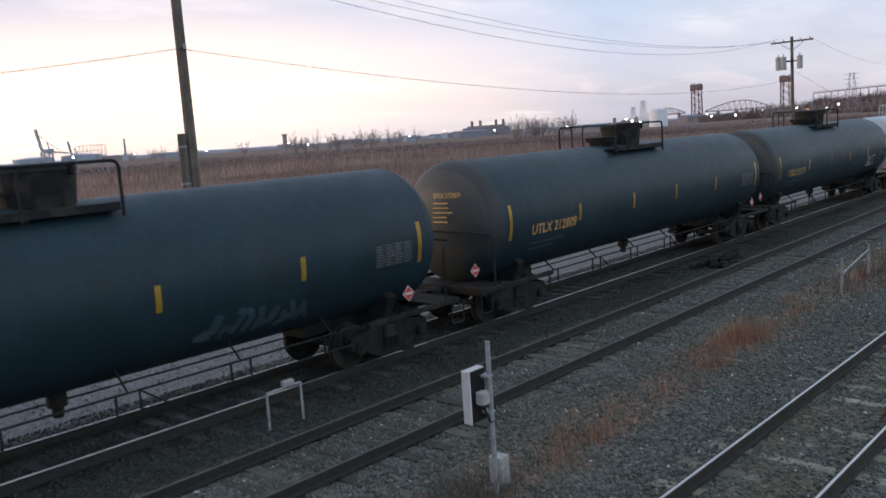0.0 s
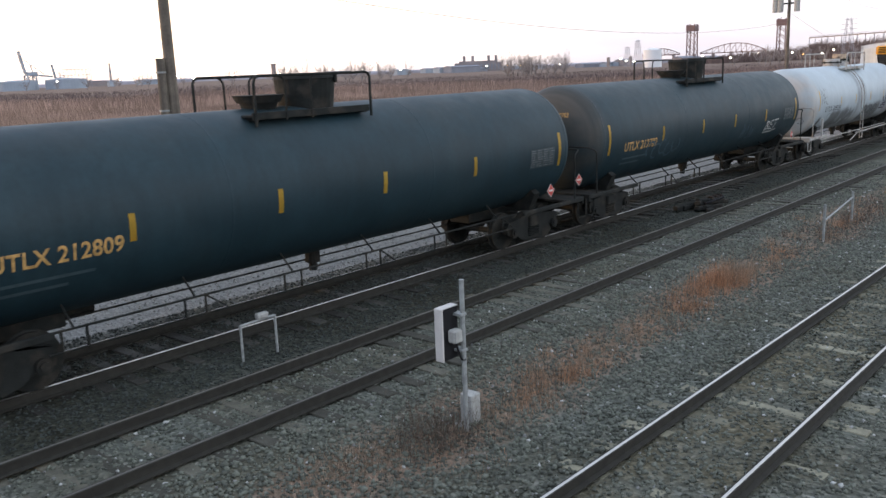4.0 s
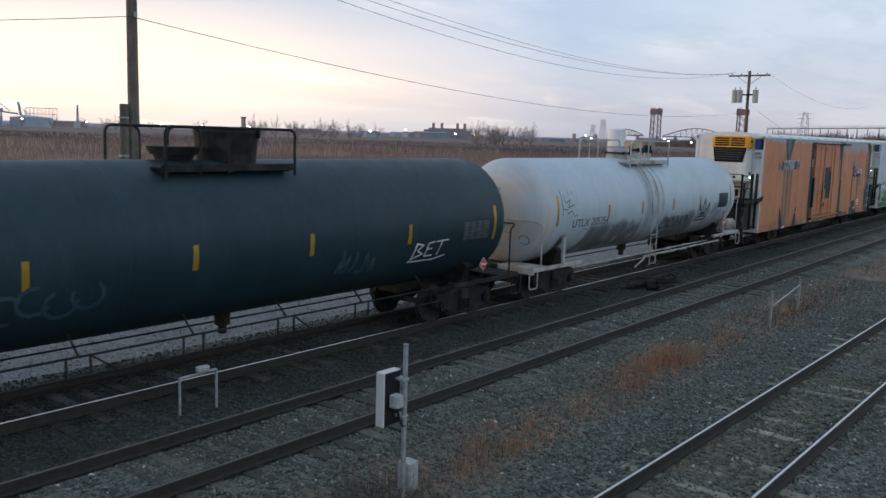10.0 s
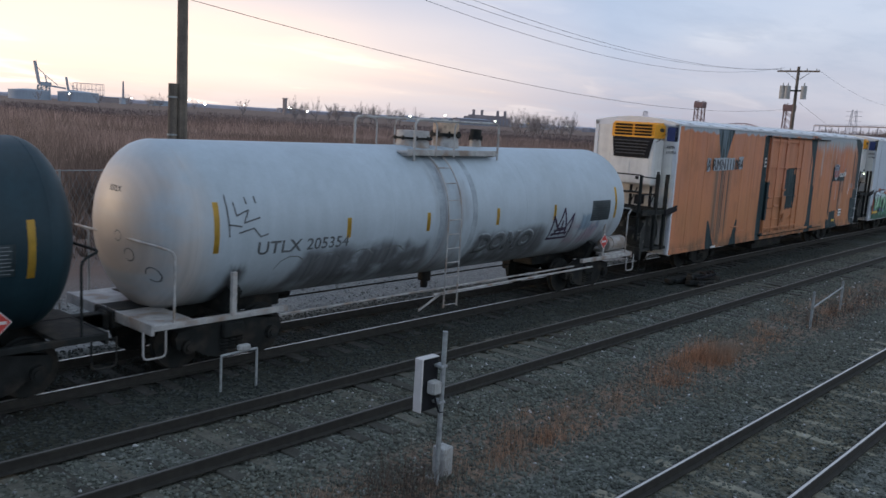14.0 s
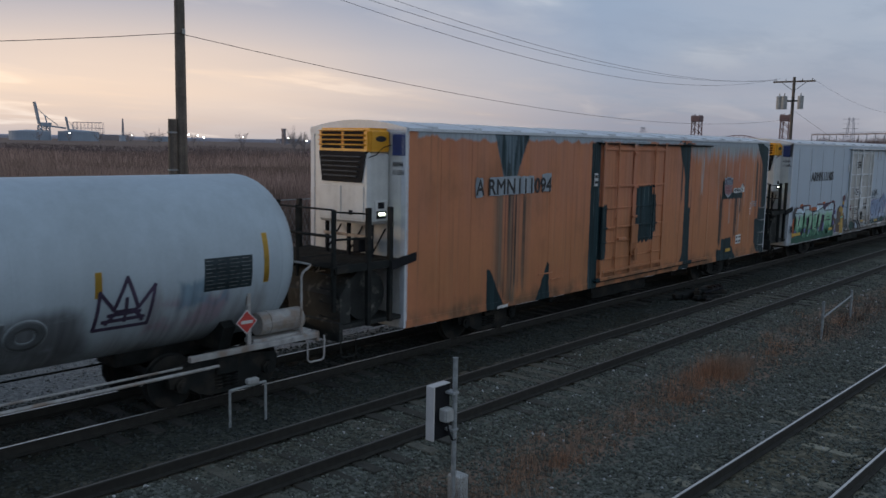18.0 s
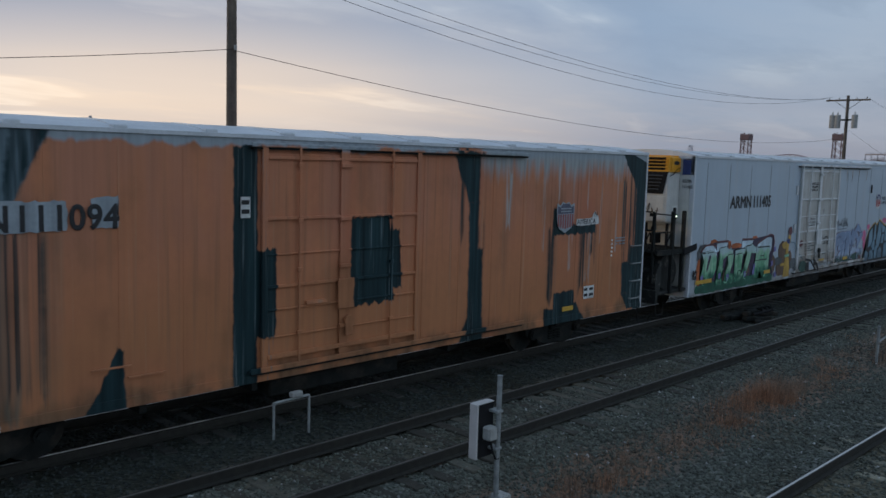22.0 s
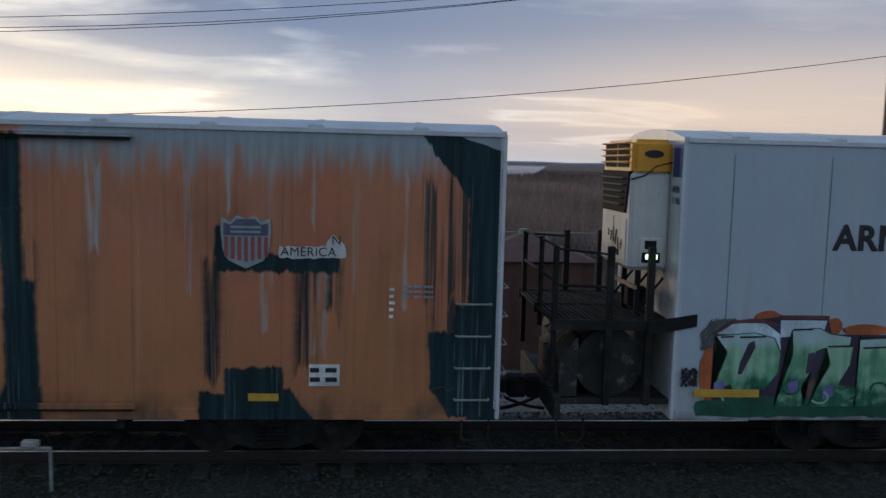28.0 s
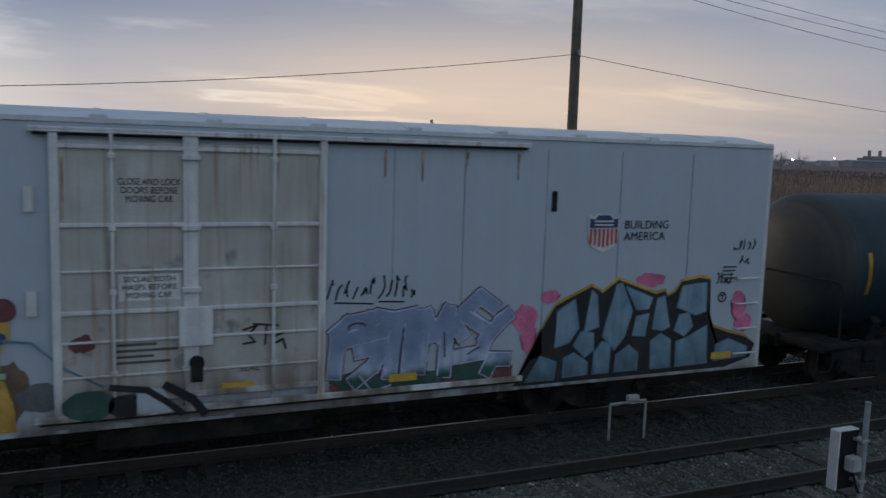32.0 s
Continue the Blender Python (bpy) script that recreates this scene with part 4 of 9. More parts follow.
def span(stops):
    """Coordinates along an axis from (value, step) pairs: from each value on, with that step."""
    out = []
    for (a, st), (b, _) in zip(stops, stops[1:]):
        k = max(1, round((b - a) / st))
        out += [a + (b - a) * i / k for i in range(k)]
    return out + [stops[-1][0]]


xs = span([(-4200, 700), (-700, 120), (-120, 15), (-20, 0.25), (45, 1), (60, 2), (160, 15), (400, 120), (1000, 700), (4200, 1)])
ys = span([(-900, 200), (-100, 20), (-10, 1.0), (2, 0.25), (17, 0.5), (30, 3), (90, 15), (300, 100), (1000, 500), (4200, 1)])
gv = [(x, y, ground_z(x, y)) for y in ys for x in xs]
W = len(xs)
gf = [(j * W + i, j * W + i + 1, (j + 1) * W + i + 1, (j + 1) * W + i) for j in range(len(ys) - 1) for i in range(W - 1)]
gm = bpy.data.meshes.new("ground")
gm.from_pydata(gv, [], gf)
gm.polygons.foreach_set("use_smooth", [True] * len(gf))
gm.materials.append(M["ground"])
ground = tagged(new("ground", gm), "grey gravel rail yard ground running out into brown marsh", "ground", kind="structure")


def rail(name, y, x0, x1, parent, head):
    """One flat-bottomed rail, with its worn running band as a part of its own."""
    prof = [(-0.07, -0.172), (0.07, -0.172), (0.07, -0.158), (0.012, -0.14), (0.012, -0.045), (0.036, -0.035), (0.036, -0.004), (-0.036, -0.004), (-0.036, -0.035), (-0.012, -0.045), (-0.012, -0.14), (-0.07, -0.158)]
    r = part(name, prism(BM(), [(y + u, v) for u, v in prof], "x", x0, x1), "rail_side", parent)
    part("rail_head", prism(BM(), [(y - 0.019, -0.0045), (y + 0.019, -0.0045), (y + 0.015, 0.001), (y - 0.015, 0.001)], "x", x0, x1), head, r, "worn running band")
    return r


def track(name, y, x0, x1, label, head, tie_mat, spacing, phase, seed, drop=0.0):
    root = tagged(new(name), label, "railway track", kind="structure")
    if name == "track_near":
        root.matrix_basis = pose(NEAR_X, NEAR_Y, 0) @ pose(0, 0, 0, 0, 0, math.degrees(math.atan(NEAR_SLOPE))) @ pose(-NEAR_X, -NEAR_Y, 0)
    for side in (-0.7525, 0.7525):
        rail("rail", y + side, x0, x1, root, head)
    rnd = random.Random(seed)
    first = part("sleeper", box(BM(), (-0.11, -1.3, -0.09), (0.11, 1.3, 0.085), 0.012), tie_mat, root)
    k = 0
    x = -12 + phase
    while x < 62:
        m = pose(x + rnd.uniform(-0.04, 0.04), y + rnd.uniform(-0.06, 0.06), -0.262 - drop + rnd.uniform(-0.015, 0.008), rnd.uniform(-0.4, 0.4), rnd.uniform(-1, 1), rnd.uniform(-1.8, 1.8))
        if k == 0:
            first.matrix_basis = m
        else:
            share("sleeper", first, m, root)
        x += spacing
        k += 1
    bm = BM()
    while x < x1 - 1:
        box(bm, (x - 0.11, y - 1.3, -0.33), (x + 0.11, y + 1.3, -0.176))
        x += spacing
    tagged(part("sleepers", bm, tie_mat, root), kind="stuff")
    return root


track("track_near", NEAR_Y, -60, 260, "railway track with shiny rails and pale dusty sleepers", "rail_top", "tie_pale", 0.76, 0.31, 1, 0.028)
track("track_middle", MID_Y, -60, 260, "disused-looking railway track with dark rails and old timber sleepers", "rail_dull", "tie", 0.55, 0.1, 2, 0.012)
track("track_train", TRAIN_Y, -60, 260, "railway track with polished rails under the freight train", "rail_top", "tie_oil_shade", 0.55, 0.3, 3, 0.012)

# ---------------------------------------------------------------- the train
TANK_R, TANK_Z = 1.51, 2.46


def thing(name, label, category, group="", kind=""):
    return tagged(new(name), label, category, group, kind)


WHEELS = []  # (wheelset, start pose) to be turned


def truck(car, x, seed=0):
    """A three-piece bogie: two side frames, a bolster, springs and two wheelsets."""
    t = part("bogie_bolster", box(BM(), (x - 0.22, -1.2, 0.5), (x + 0.22, 1.2, 0.78), 0.03), "dark_steel", car)
    for s in (-1, 1):
        y = s * 1.02
        prof = [(-1.12, 0.62), (-1.06, 0.72), (-0.55, 0.78), (-0.3, 0.92), (0.3, 0.92), (0.55, 0.78), (1.06, 0.72), (1.12, 0.62), (1.08, 0.42), (0.78, 0.40), (0.55, 0.24), (0.3, 0.17), (-0.3, 0.17), (-0.55, 0.24), (-0.78, 0.40), (-1.08, 0.42)]
        part("side_frame", prism(BM(), [(x + u, v) for u, v in prof], "y", y - 0.09, y + 0.09), "dark_steel", t)
        bm = BM()
        for u in (-0.16, 0.0, 0.16):
            for k in range(4):
                rod(bm, (x + u, y + s * 0.10, 0.27 + k * 0.06), (x + u, y + s * 0.10, 0.30 + k * 0.06), 0.07, 10)
        tagged(part("spring_nest", bm, "dark_steel", t), kind="stuff")
        for u in (-0.88, 0.88):
            bm = BM()
            rod(bm, (x + u, y - s * 0.02, 0.46), (x + u, y + s * 0.17, 0.46), 0.13, 14)
            rod(bm, (x + u, y + s * 0.17, 0.46), (x + u, y + s * 0.2, 0.46), 0.08, 10)
            part("axle_box", bm, "dark_steel", t)
    for u in (-0.88, 0.88):
        bm = BM()
        for s in (-1, 1):
            lathe = [(0.0, 0.46), (0.09, 0.455), (0.105, 0.49), (0.13, 0.48), (0.13, 0.40), (0.10, 0.37), (0.09, 0.17), (0.12, 0.14), (0.12, 0.08)]
            ring = []
            n = 32
            for dy, r in [(0.0, 0.08)] + lathe:
                ring.append([bm.verts.new((r * math.cos(2 * math.pi * i / n), s * (0.80 - dy), r * math.sin(2 * math.pi * i / n))) for i in range(n)])
            for A, B in zip(ring, ring[1:]):
                for i in range(n):
                    bm.faces.new((A[i], A[(i + 1) % n], B[(i + 1) % n], B[i]))
            for k in range(3):
                a = k * 2.094
                rod(bm, (0.26 * math.cos(a), s * 0.80, 0.26 * math.sin(a)), (0.26 * math.cos(a), s * 0.815, 0.26 * math.sin(a)), 0.035, 8)
        rod(bm, (0, -0.98, 0), (0, 0.98, 0), 0.075, 12)
        bmesh.ops.recalc_face_normals(bm, faces=bm.faces)
        w = part("wheelset", bm, "dark_steel", t)
        w.location = (x + u, 0, 0.46)
        WHEELS.append((w, (x + u, 0, 0.46)))
    return t


def coupler(car, x, sgn):
    bm = BM()
    box(bm, (min(x, x + sgn * 0.75), -0.12, 0.74), (max(x, x + sgn * 0.75), 0.12, 0.98), 0.02)
    box(bm, (min(x + sgn * 0.62, x + sgn * 0.95), -0.2, 0.68), (max(x + sgn * 0.62, x + sgn * 0.95), 0.16, 1.02), 0.05)
    part("coupler", bm, "dark_steel", car)
    tube(bm2 := BM(), [(x, 0.35, 0.9), (x + sgn * 0.3, 0.38, 0.55), (x + sgn * 0.75, 0.3, 0.4), (x + sgn * 1.0, 0.1, 0.42)], 0.03, 6)
    part("brake_hose", bm2, "dark_steel", car)


def band(bm, x0, x1, z0, z1, R=TANK_R, lift=0.004, n=6):
    """A patch that lies on the near side of a tank."""
    a0, a1 = math.asin((z0 - TANK_Z) / R), math.asin((z1 - TANK_Z) / R)
    rows = []
    for i in range(n + 1):
        a = a0 + (a1 - a0) * i / n
        rr = R + lift
        rows.append([bm.verts.new((x, -rr * math.cos(a), TANK_Z + rr * math.sin(a))) for x in (x0, x1)])
    for A, B in zip(rows, rows[1:]):
        bm.faces.new((A[0], A[1], B[1], B[0]))
    bmesh.ops.solidify(bm, geom=bm.faces[:], thickness=0.003)
    return bm


def wrapped(bm, poly, R=TANK_R, lift=0.005):
    """A flat outline of (x, z) laid on the near side of a tank."""
    vs = []
    for x, z in poly:
        a = math.asin(max(-0.999, min(0.999, (z - TANK_Z) / R)))
        vs.append(bm.verts.new((x, -(R + lift) * math.cos(a), TANK_Z + (R + lift) * math.sin(a))))
    f = bm.faces.new(vs)
    bmesh.ops.triangulate(bm, faces=[f])
    return bm


def head_disc(bm, sgn, hl, depth, poly, lift=0.006):
    """An outline of (y, z) laid on the tank's end dome."""
    vs = []
    for y, z in poly:
        q = min(0.98, ((y * y + (z - TANK_Z) ** 2) ** 0.5) / TANK_R)
        vs.append(bm.verts.new((sgn * (hl + (depth + lift) * math.sqrt(1 - q * q)), y, z)))
    f = bm.faces.new(vs if sgn < 0 else vs[::-1])
    bmesh.ops.triangulate(bm, faces=[f])
    return bm


def diamond(car, x, y, z, s, label):
    d = part("placard", prism(BM(), [(x - s, z), (x, z - s), (x + s, z), (x, z + s)], "y", y - 0.006, y), "sign_white", car, label)
    part("placard_field", prism(BM(), [(x - s * 0.88, z), (x, z - s * 0.88), (x + s * 0.88, z), (x, z + s * 0.88)], "y", y - 0.009, y - 0.006), "placard", d, "red field with white band")
    part("placard_band", box(BM(), (x - s * 0.55, y - 0.012, z - s * 0.13), (x + s * 0.55, y - 0.009, z + s * 0.13)), "sign_white", d)


def notice(car, x0, x1, z0, z1, rows=8, cols=4, seed=0, panel="notice", bar="stencil_white"):
    """A stencilled data panel on the tank, its lines as plain bars."""
    p = part("data_panel", band(BM(), x0, x1, z0, z1), panel, car, "panel of small stencilled lines")
    rnd = random.Random(seed)
    bm = BM()
    for i in range(rows):
        z = z1 - (z1 - z0) * (i + 0.75) / (rows + 0.5)
        for j in range(cols):
            a = x0 + (x1 - x0) * (j + 0.06) / cols
            b = a + (x1 - x0) / cols * rnd.uniform(0.55, 0.9)
            band2 = [(a, z), (b, z), (b, z + 0.011), (a, z + 0.011)]
            wrapped(bm, band2, lift=0.010)
    tagged(part("lettering", bm, bar, p), kind="stuff")


def tank_car(name, label, hl, depth, mat, trim, number, marks, seed, rail_style="dark"):
    """hl: half the length of the straight shell; x is 0 at the car's middle."""
    car = thing(name, label, "tank car", "cars of the freight train")
    prof = [(-hl - depth * math.cos(a * math.pi / 24), TANK_R * math.sin(a * math.pi / 24)) for a in range(0, 13)]
    prof += [(-hl + (2 * hl) * i / 6, TANK_R) for i in range(1, 6)]
    prof += [(hl + depth * math.sin(a * math.pi / 24), TANK_R * math.cos(a * math.pi / 24)) for a in range(0, 13)]
    part("tank_shell", lathe_x(BM(), prof, 72, cz=TANK_Z), mat, car, smooth=True)
    for x in (-hl, -hl / 3, hl / 3, hl):
        part("weld_seam", lathe_x(BM(), [(x - 0.02, TANK_R), (x - 0.012, TANK_R + 0.003), (x + 0.012, TANK_R + 0.003), (x + 0.02, TANK_R)], 64, cz=TANK_Z), mat, car)
    tx = hl - 0.95
    for s in (-1, 1):
        truck(car, s * tx, seed)
        bm = BM()
        box(bm, (min(s * (hl - 2.6), s * (hl + 0.9)), -0.33, 0.74), (max(s * (hl - 2.6), s * (hl + 0.9)), 0.33, 1.05), 0.02)
        part("stub_sill", bm, "dark_steel", car)
        bm = BM()
        prism(bm, [(-1.25, 1.35), (-1.05, 0.92), (1.05, 0.92), (1.25, 1.35), (0.9, 1.6), (0, 1.05), (-0.9, 1.6)], "x", s * tx - 0.12, s * tx + 0.12)
        part("tank_cradle", bm, "dark_steel", car)
        e0, e1 = sorted((s * (hl + 0.05), s * (hl + 0.82)))
        bm = BM()
        box(bm, (e0, -1.5, 0.98), (e1, 1.5, 1.04), 0.01)
        box(bm, (s * (hl + 0.82) - 0.03, -1.52, 0.86), (s * (hl + 0.82) + 0.03, 1.52, 1.05), 0.01)
        part("end_platform", bm, trim, car)
        a0, a1 = sorted((s * (hl - 1.9), s * (hl + 0.8)))
        for y in (-1.48, 1.48):
            part("side_beam", box(BM(), (a0, y - 0.05, 0.93), (a1, y + 0.05, 1.03), 0.01), trim, car)
        ex = s * (hl + 0.78)
        rl = BM()
        tube(rl, [(ex - s * 0.35, -1.5, 1.03), (ex - s * 0.35, -1.5, 2.2), (ex - s * .05, -1.45, 2.32), (ex - s * .05, 1.45, 2.32), (ex - s * 0.35, 1.5, 2.2), (ex - s * 0.35, 1.5, 1.03)], 0.022, 8)
        part("end_handrail", rl, trim, car)
        for y in (-1.5, 1.5):
            st = BM()
            tube(st, [(ex - 0.2, y, 0.95), (ex - 0.2, y, 0.48), (ex + 0.2, y, 0.48), (ex + 0.2, y, 0.95)], 0.018, 6)
            part("sill_step", st, trim, car)
        coupler(car, s * (hl + 0.82), s)
    # side running rails under the shell
    for y in (-1.25, 1.25):
        bm = BM()
        for z in (0.62, 0.95) if trim == "dark_steel" else (0.80,):
            rod(bm, (-hl + 1.9, y, z), (hl - 1.9, y, z), 0.022, 6)
        k = 0
        x = -hl + 2.1
        while x < hl - 1.9 and trim == "dark_steel":
            rod(bm, (x, y, 0.60), (x, y, 0.97), 0.022, 6)
            rod(bm, (x + 0.4, y, 0.60), (x + 0.4, y, 0.97), 0.022, 6)
            rod(bm, (x + 0.2, y, 0.96), (x + 0.2, y * 0.72, 1.28), 0.02, 6)
            if k % 2:
                rod(bm, (x + 0.4, y, 0.95), (x + 0.85, y, 0.62), 0.016, 6)
            x += 2.1
            k += 1
        part("bottom_rail", bm, trim, car)
    bm = BM()
    rod(bm, (0.3, 0, 1.05), (0.3, 0, 0.70), 0.16, 16)
    rod(bm, (0.3, 0, 0.72), (0.3, 0, 0.52), 0.09, 12)
    part("bottom_outlet", bm, "dark_steel", car)
    bm = BM()
    rod(bm, (-hl + 2.4, 0.5, 0.8), (-hl + 3.4, 0.5, 0.8), 0.18, 14)
    part("brake_reservoir", bm, "dark_steel", car)
    rod(bm2 := BM(), (-hl + 1, 0.2, 0.72), (hl - 1, 0.2, 0.72), 0.02, 6)
    part("brake_pipe", bm2, "dark_steel", car)
    # fittings platform on top
    px0, px1 = marks["platform"]
    top = TANK_Z + TANK_R
    bm = BM()
    for y in (-0.95, 0.62):
        box(bm, (px0, y, top - 0.14), (px1, y + 0.34, top - 0.09), 0.008)
        box(bm, (px0, y - 0.02 if y < 0 else y + 0.32, top - 0.18), (px1, y + 0.02 if y < 0 else y + 0.36, top - 0.05), 0.006)
    for x in (px0 + 0.1, (px0 + px1) / 2, px1 - 0.1):
        box(bm, (x - 0.04, -0.95, top - 0.2), (x + 0.04, 0.95, top - 0.14))
    part("top_platform", bm, trim, car)
    rx0, rx1 = marks["handrail"]
    for y in (-0.97, 0.97):
        bm = BM()
        tube(bm, [(rx0, y, top - 0.30), (rx0, y, top + 0.60), (rx1, y, top + 0.60), (rx1, y, top - 0.28)], 0.028, 8)
        # two posts bent over where the gate opens
        for x, lean in ((rx0 + 0.70, -1), (rx0 + 1.31, 1)):
            tube(bm, [(x, y, top - 0.22), (x, y, top + 0.46), (x + lean * 0.04, y, top + 0.55), (x + lean * 0.15, y, top + 0.60)], 0.022, 6)
        part("top_handrail", bm, trim, car)
    for fx, r, h, fm in marks["fittings"]:
        bm = BM()
        if fm == "dark_steel":
            # a plain drum that widens upwards, or a shallow dish on a short neck
            if r > 0.55:
                rod(bm, (fx, 0, top - 0.1), (fx, 0, top + h * 0.85), r * 0.90, 28, r)
                rod(bm, (fx, 0, top + h * 0.85), (fx, 0, top + h), r * 1.03, 28, r * 0.98)
                box(bm, (fx + r * 0.5, -r * 0.95, top + h * 0.7), (fx + r * 0.62, -r * 0.8, top + h * 1.05), 0.02)
            else:
                rod(bm, (fx, 0, top - 0.1), (fx, 0, top + h * 0.4), r * 0.6, 24, r * 0.75)
                rod(bm, (fx, 0, top + h * 0.4), (fx, 0, top + h), r * 0.85, 24, r)
            part("manway" if r > 0.55 else "valve_housing", bm, fm, car)
            continue
        neck = part("manway" if r > 0.3 else "valve_housing", rod(BM(), (fx, 0, top - 0.08), (fx, 0, top + h * 0.42), r * 1.05, 24, r * 0.92), trim, car)
        rod(bm, (fx, 0, top + h * 0.42), (fx, 0, top + h * 0.56), r * 1.16, 24)
        for k in range(8):
            a = k * math.pi / 4 + 0.2
            rod(bm, (fx + r * 1.05 * math.cos(a), r * 1.05 * math.sin(a), top + h * 0.36), (fx + r * 1.05 * math.cos(a), r * 1.05 * math.sin(a), top + h * 0.64), 0.028, 6)
        part("flange", bm, "dark_steel", neck, "dark bolted flange")
        part("cap", rod(BM(), (fx, 0, top + h * 0.56), (fx, 0, top + h), r * 0.98, 24, r * 0.95), "dark_steel" if r < 0.3 else fm, neck)
    # ladder on the near side
    if "ladder" in marks:
        lx = marks["ladder"]
        for sgn in (-1, 1):
            bm = BM()
            rr = TANK_R + 0.10
            for x in (lx - 0.22, lx + 0.22):
                pts = [(x, sgn * rr, 0.45), (x, sgn * rr, TANK_Z)]
                for k in range(1, 9):
                    a = k * math.radians(7.0)
                    pts.append((x, sgn * rr * math.cos(a), TANK_Z + rr * math.sin(a)))
                for p, q in zip(pts, pts[1:]):
                    rod(bm, p, q, 0.02, 6)
            z = 0.5
            while z < TANK_Z:
                rod(bm, (lx - 0.22, sgn * rr, z), (lx + 0.22, sgn * rr, z), 0.013, 6)
                z += 0.32
            for k in range(2, 9, 2):
                a = k * math.radians(7.0)
                rod(bm, (lx - 0.22, sgn * rr * math.cos(a), TANK_Z + rr * math.sin(a)), (lx + 0.22, sgn * rr * math.cos(a), TANK_Z + rr * math.sin(a)), 0.013, 6)
            part("ladder", bm, trim, car)
    for x, z0, z1 in marks["stripes"]:
        part("reflective_stripe", band(BM(), x - 0.055, x + 0.055, z0, z1), "yellow", car, "yellow reflective stripe")
    return car


def dark_marks(hl, shift=0.0):
    a = hl - 0.28
    st = [(-a, 2.0, 2.85), (a, 2.0, 2.85)] + [(x, 2.14, 2.58) for x in (-4.32, -1.45, 1.2, 4.1)]
    st = [(x if abs(x) > 6 else x + shift, z0, z1) for x, z0, z1 in st]
    return dict(platform=(-1.62, 1.28), handrail=(-1.55, 1.32), fittings=[(0.42, 0.62, 0.60, "dark_steel"), (-0.75, 0.50, 0.24, "dark_steel")], stripes=st)


def stripes_bars(car, sgn, hl, depth, seed, mat):
    """Rows of small lettering on the end dome, as bars."""
    rnd = random.Random(seed)
    bm = BM()
    for i in range(5):
        z = TANK_Z + 0.52 - i * 0.11
        y1 = 0.06
        ln = rnd.uniform(0.28, 0.62)
        head_disc(bm, sgn, hl, depth, [(y1 - ln, z), (y1, z), (y1, z + 0.03), (y1 - ln, z + 0.03)], 0.03)
    part("end_lettering", bm, mat, car, "small faded lettering")


HL, DEPTH, PITCH = 7.72, 0.72, 17.45
BLACK_AT = {"A": -3.05, "B": 15.0, "C": 32.42}
BLACK = {}
for key, number, txt_mat in (("A", "212780", "stencil_yellow"), ("B", "212809", "stencil_yellow"), ("C", "212782", "stencil_yellow")):
    mk = dark_marks(HL, {"A": 0.24, "B": -0.1, "C": 0.12}[key])
    c = tank_car("tank_car", "long black railway tank car with yellow reflective stripes", HL, DEPTH, "black", "dark_steel", number, mk, 5)
    text_mesh("car_number", "UTLX " + number, 0.36, txt_mat, pose(-HL + 1.15, 0, 2.02), c, "faded yellow stencilled lettering", 0.92, bold=0.008, wrap=(TANK_R, TANK_Z))
    bm = BM()
    for i, wdt in enumerate((1.5, 1.1)):
        wrapped(bm, [(-HL + 1.2, 1.78 - i * 0.15), (-HL + 1.2 + wdt, 1.78 - i * 0.15), (-HL + 1.2 + wdt, 1.83 - i * 0.15), (-HL + 1.2, 1.83 - i * 0.15)])
    part("small_lettering", bm, "notice", c, "faint stencilled lines")
    notice(c, HL - 1.55, HL - 0.5, 2.05, 2.52, seed=7)
    diamond(c, HL - 0.75, -1.53, 1.42, 0.17, "red and white hazard placard")
    text_mesh("end_number", "UTLX " + number, 0.17, "stencil_yellow", pose(0, 0.10, TANK_Z + 0.66), c, "yellow number on the end dome", fit=0.78, bold=0.004, dome=(HL, DEPTH))
    diamond(c, -HL - 0.55, -1.0, 1.40, 0.17, "red and white hazard placard")
    stripes_bars(c, -1, HL, DEPTH, 11, "stencil_yellow")
    BLACK[key] = c



def white_marks(hl):
    a = hl - 0.35
    st = [(-a, 2.12, 2.99), (a, 2.12, 2.99)] + [(x, 2.2, 2.6) for x in (-3.6, -1.3, 1.14, 3.54)]
    return dict(platform=(-1.5, 1.58), handrail=(-1.31, 1.62), fittings=[(0.78, 0.33, 0.56, "tan_steel"), (-0.37, 0.40, 0.34, "white_steel"), (1.93, 0.15, 0.44, "white_steel")], stripes=st, ladder=-0.55)


WHL, WDEPTH = 6.95, 0.8
white_car = tank_car("tank_car", "weathered white railway tank car with grimy belly and graffiti", WHL, WDEPTH, "white_tank", "white_steel", "", white_marks(WHL), 9)
WHITE_AT = 49.5

# ---- refrigerated box cars
RL, RW, RZ0, RZ1 = 19.70, 1.52, 0.74, 4.90


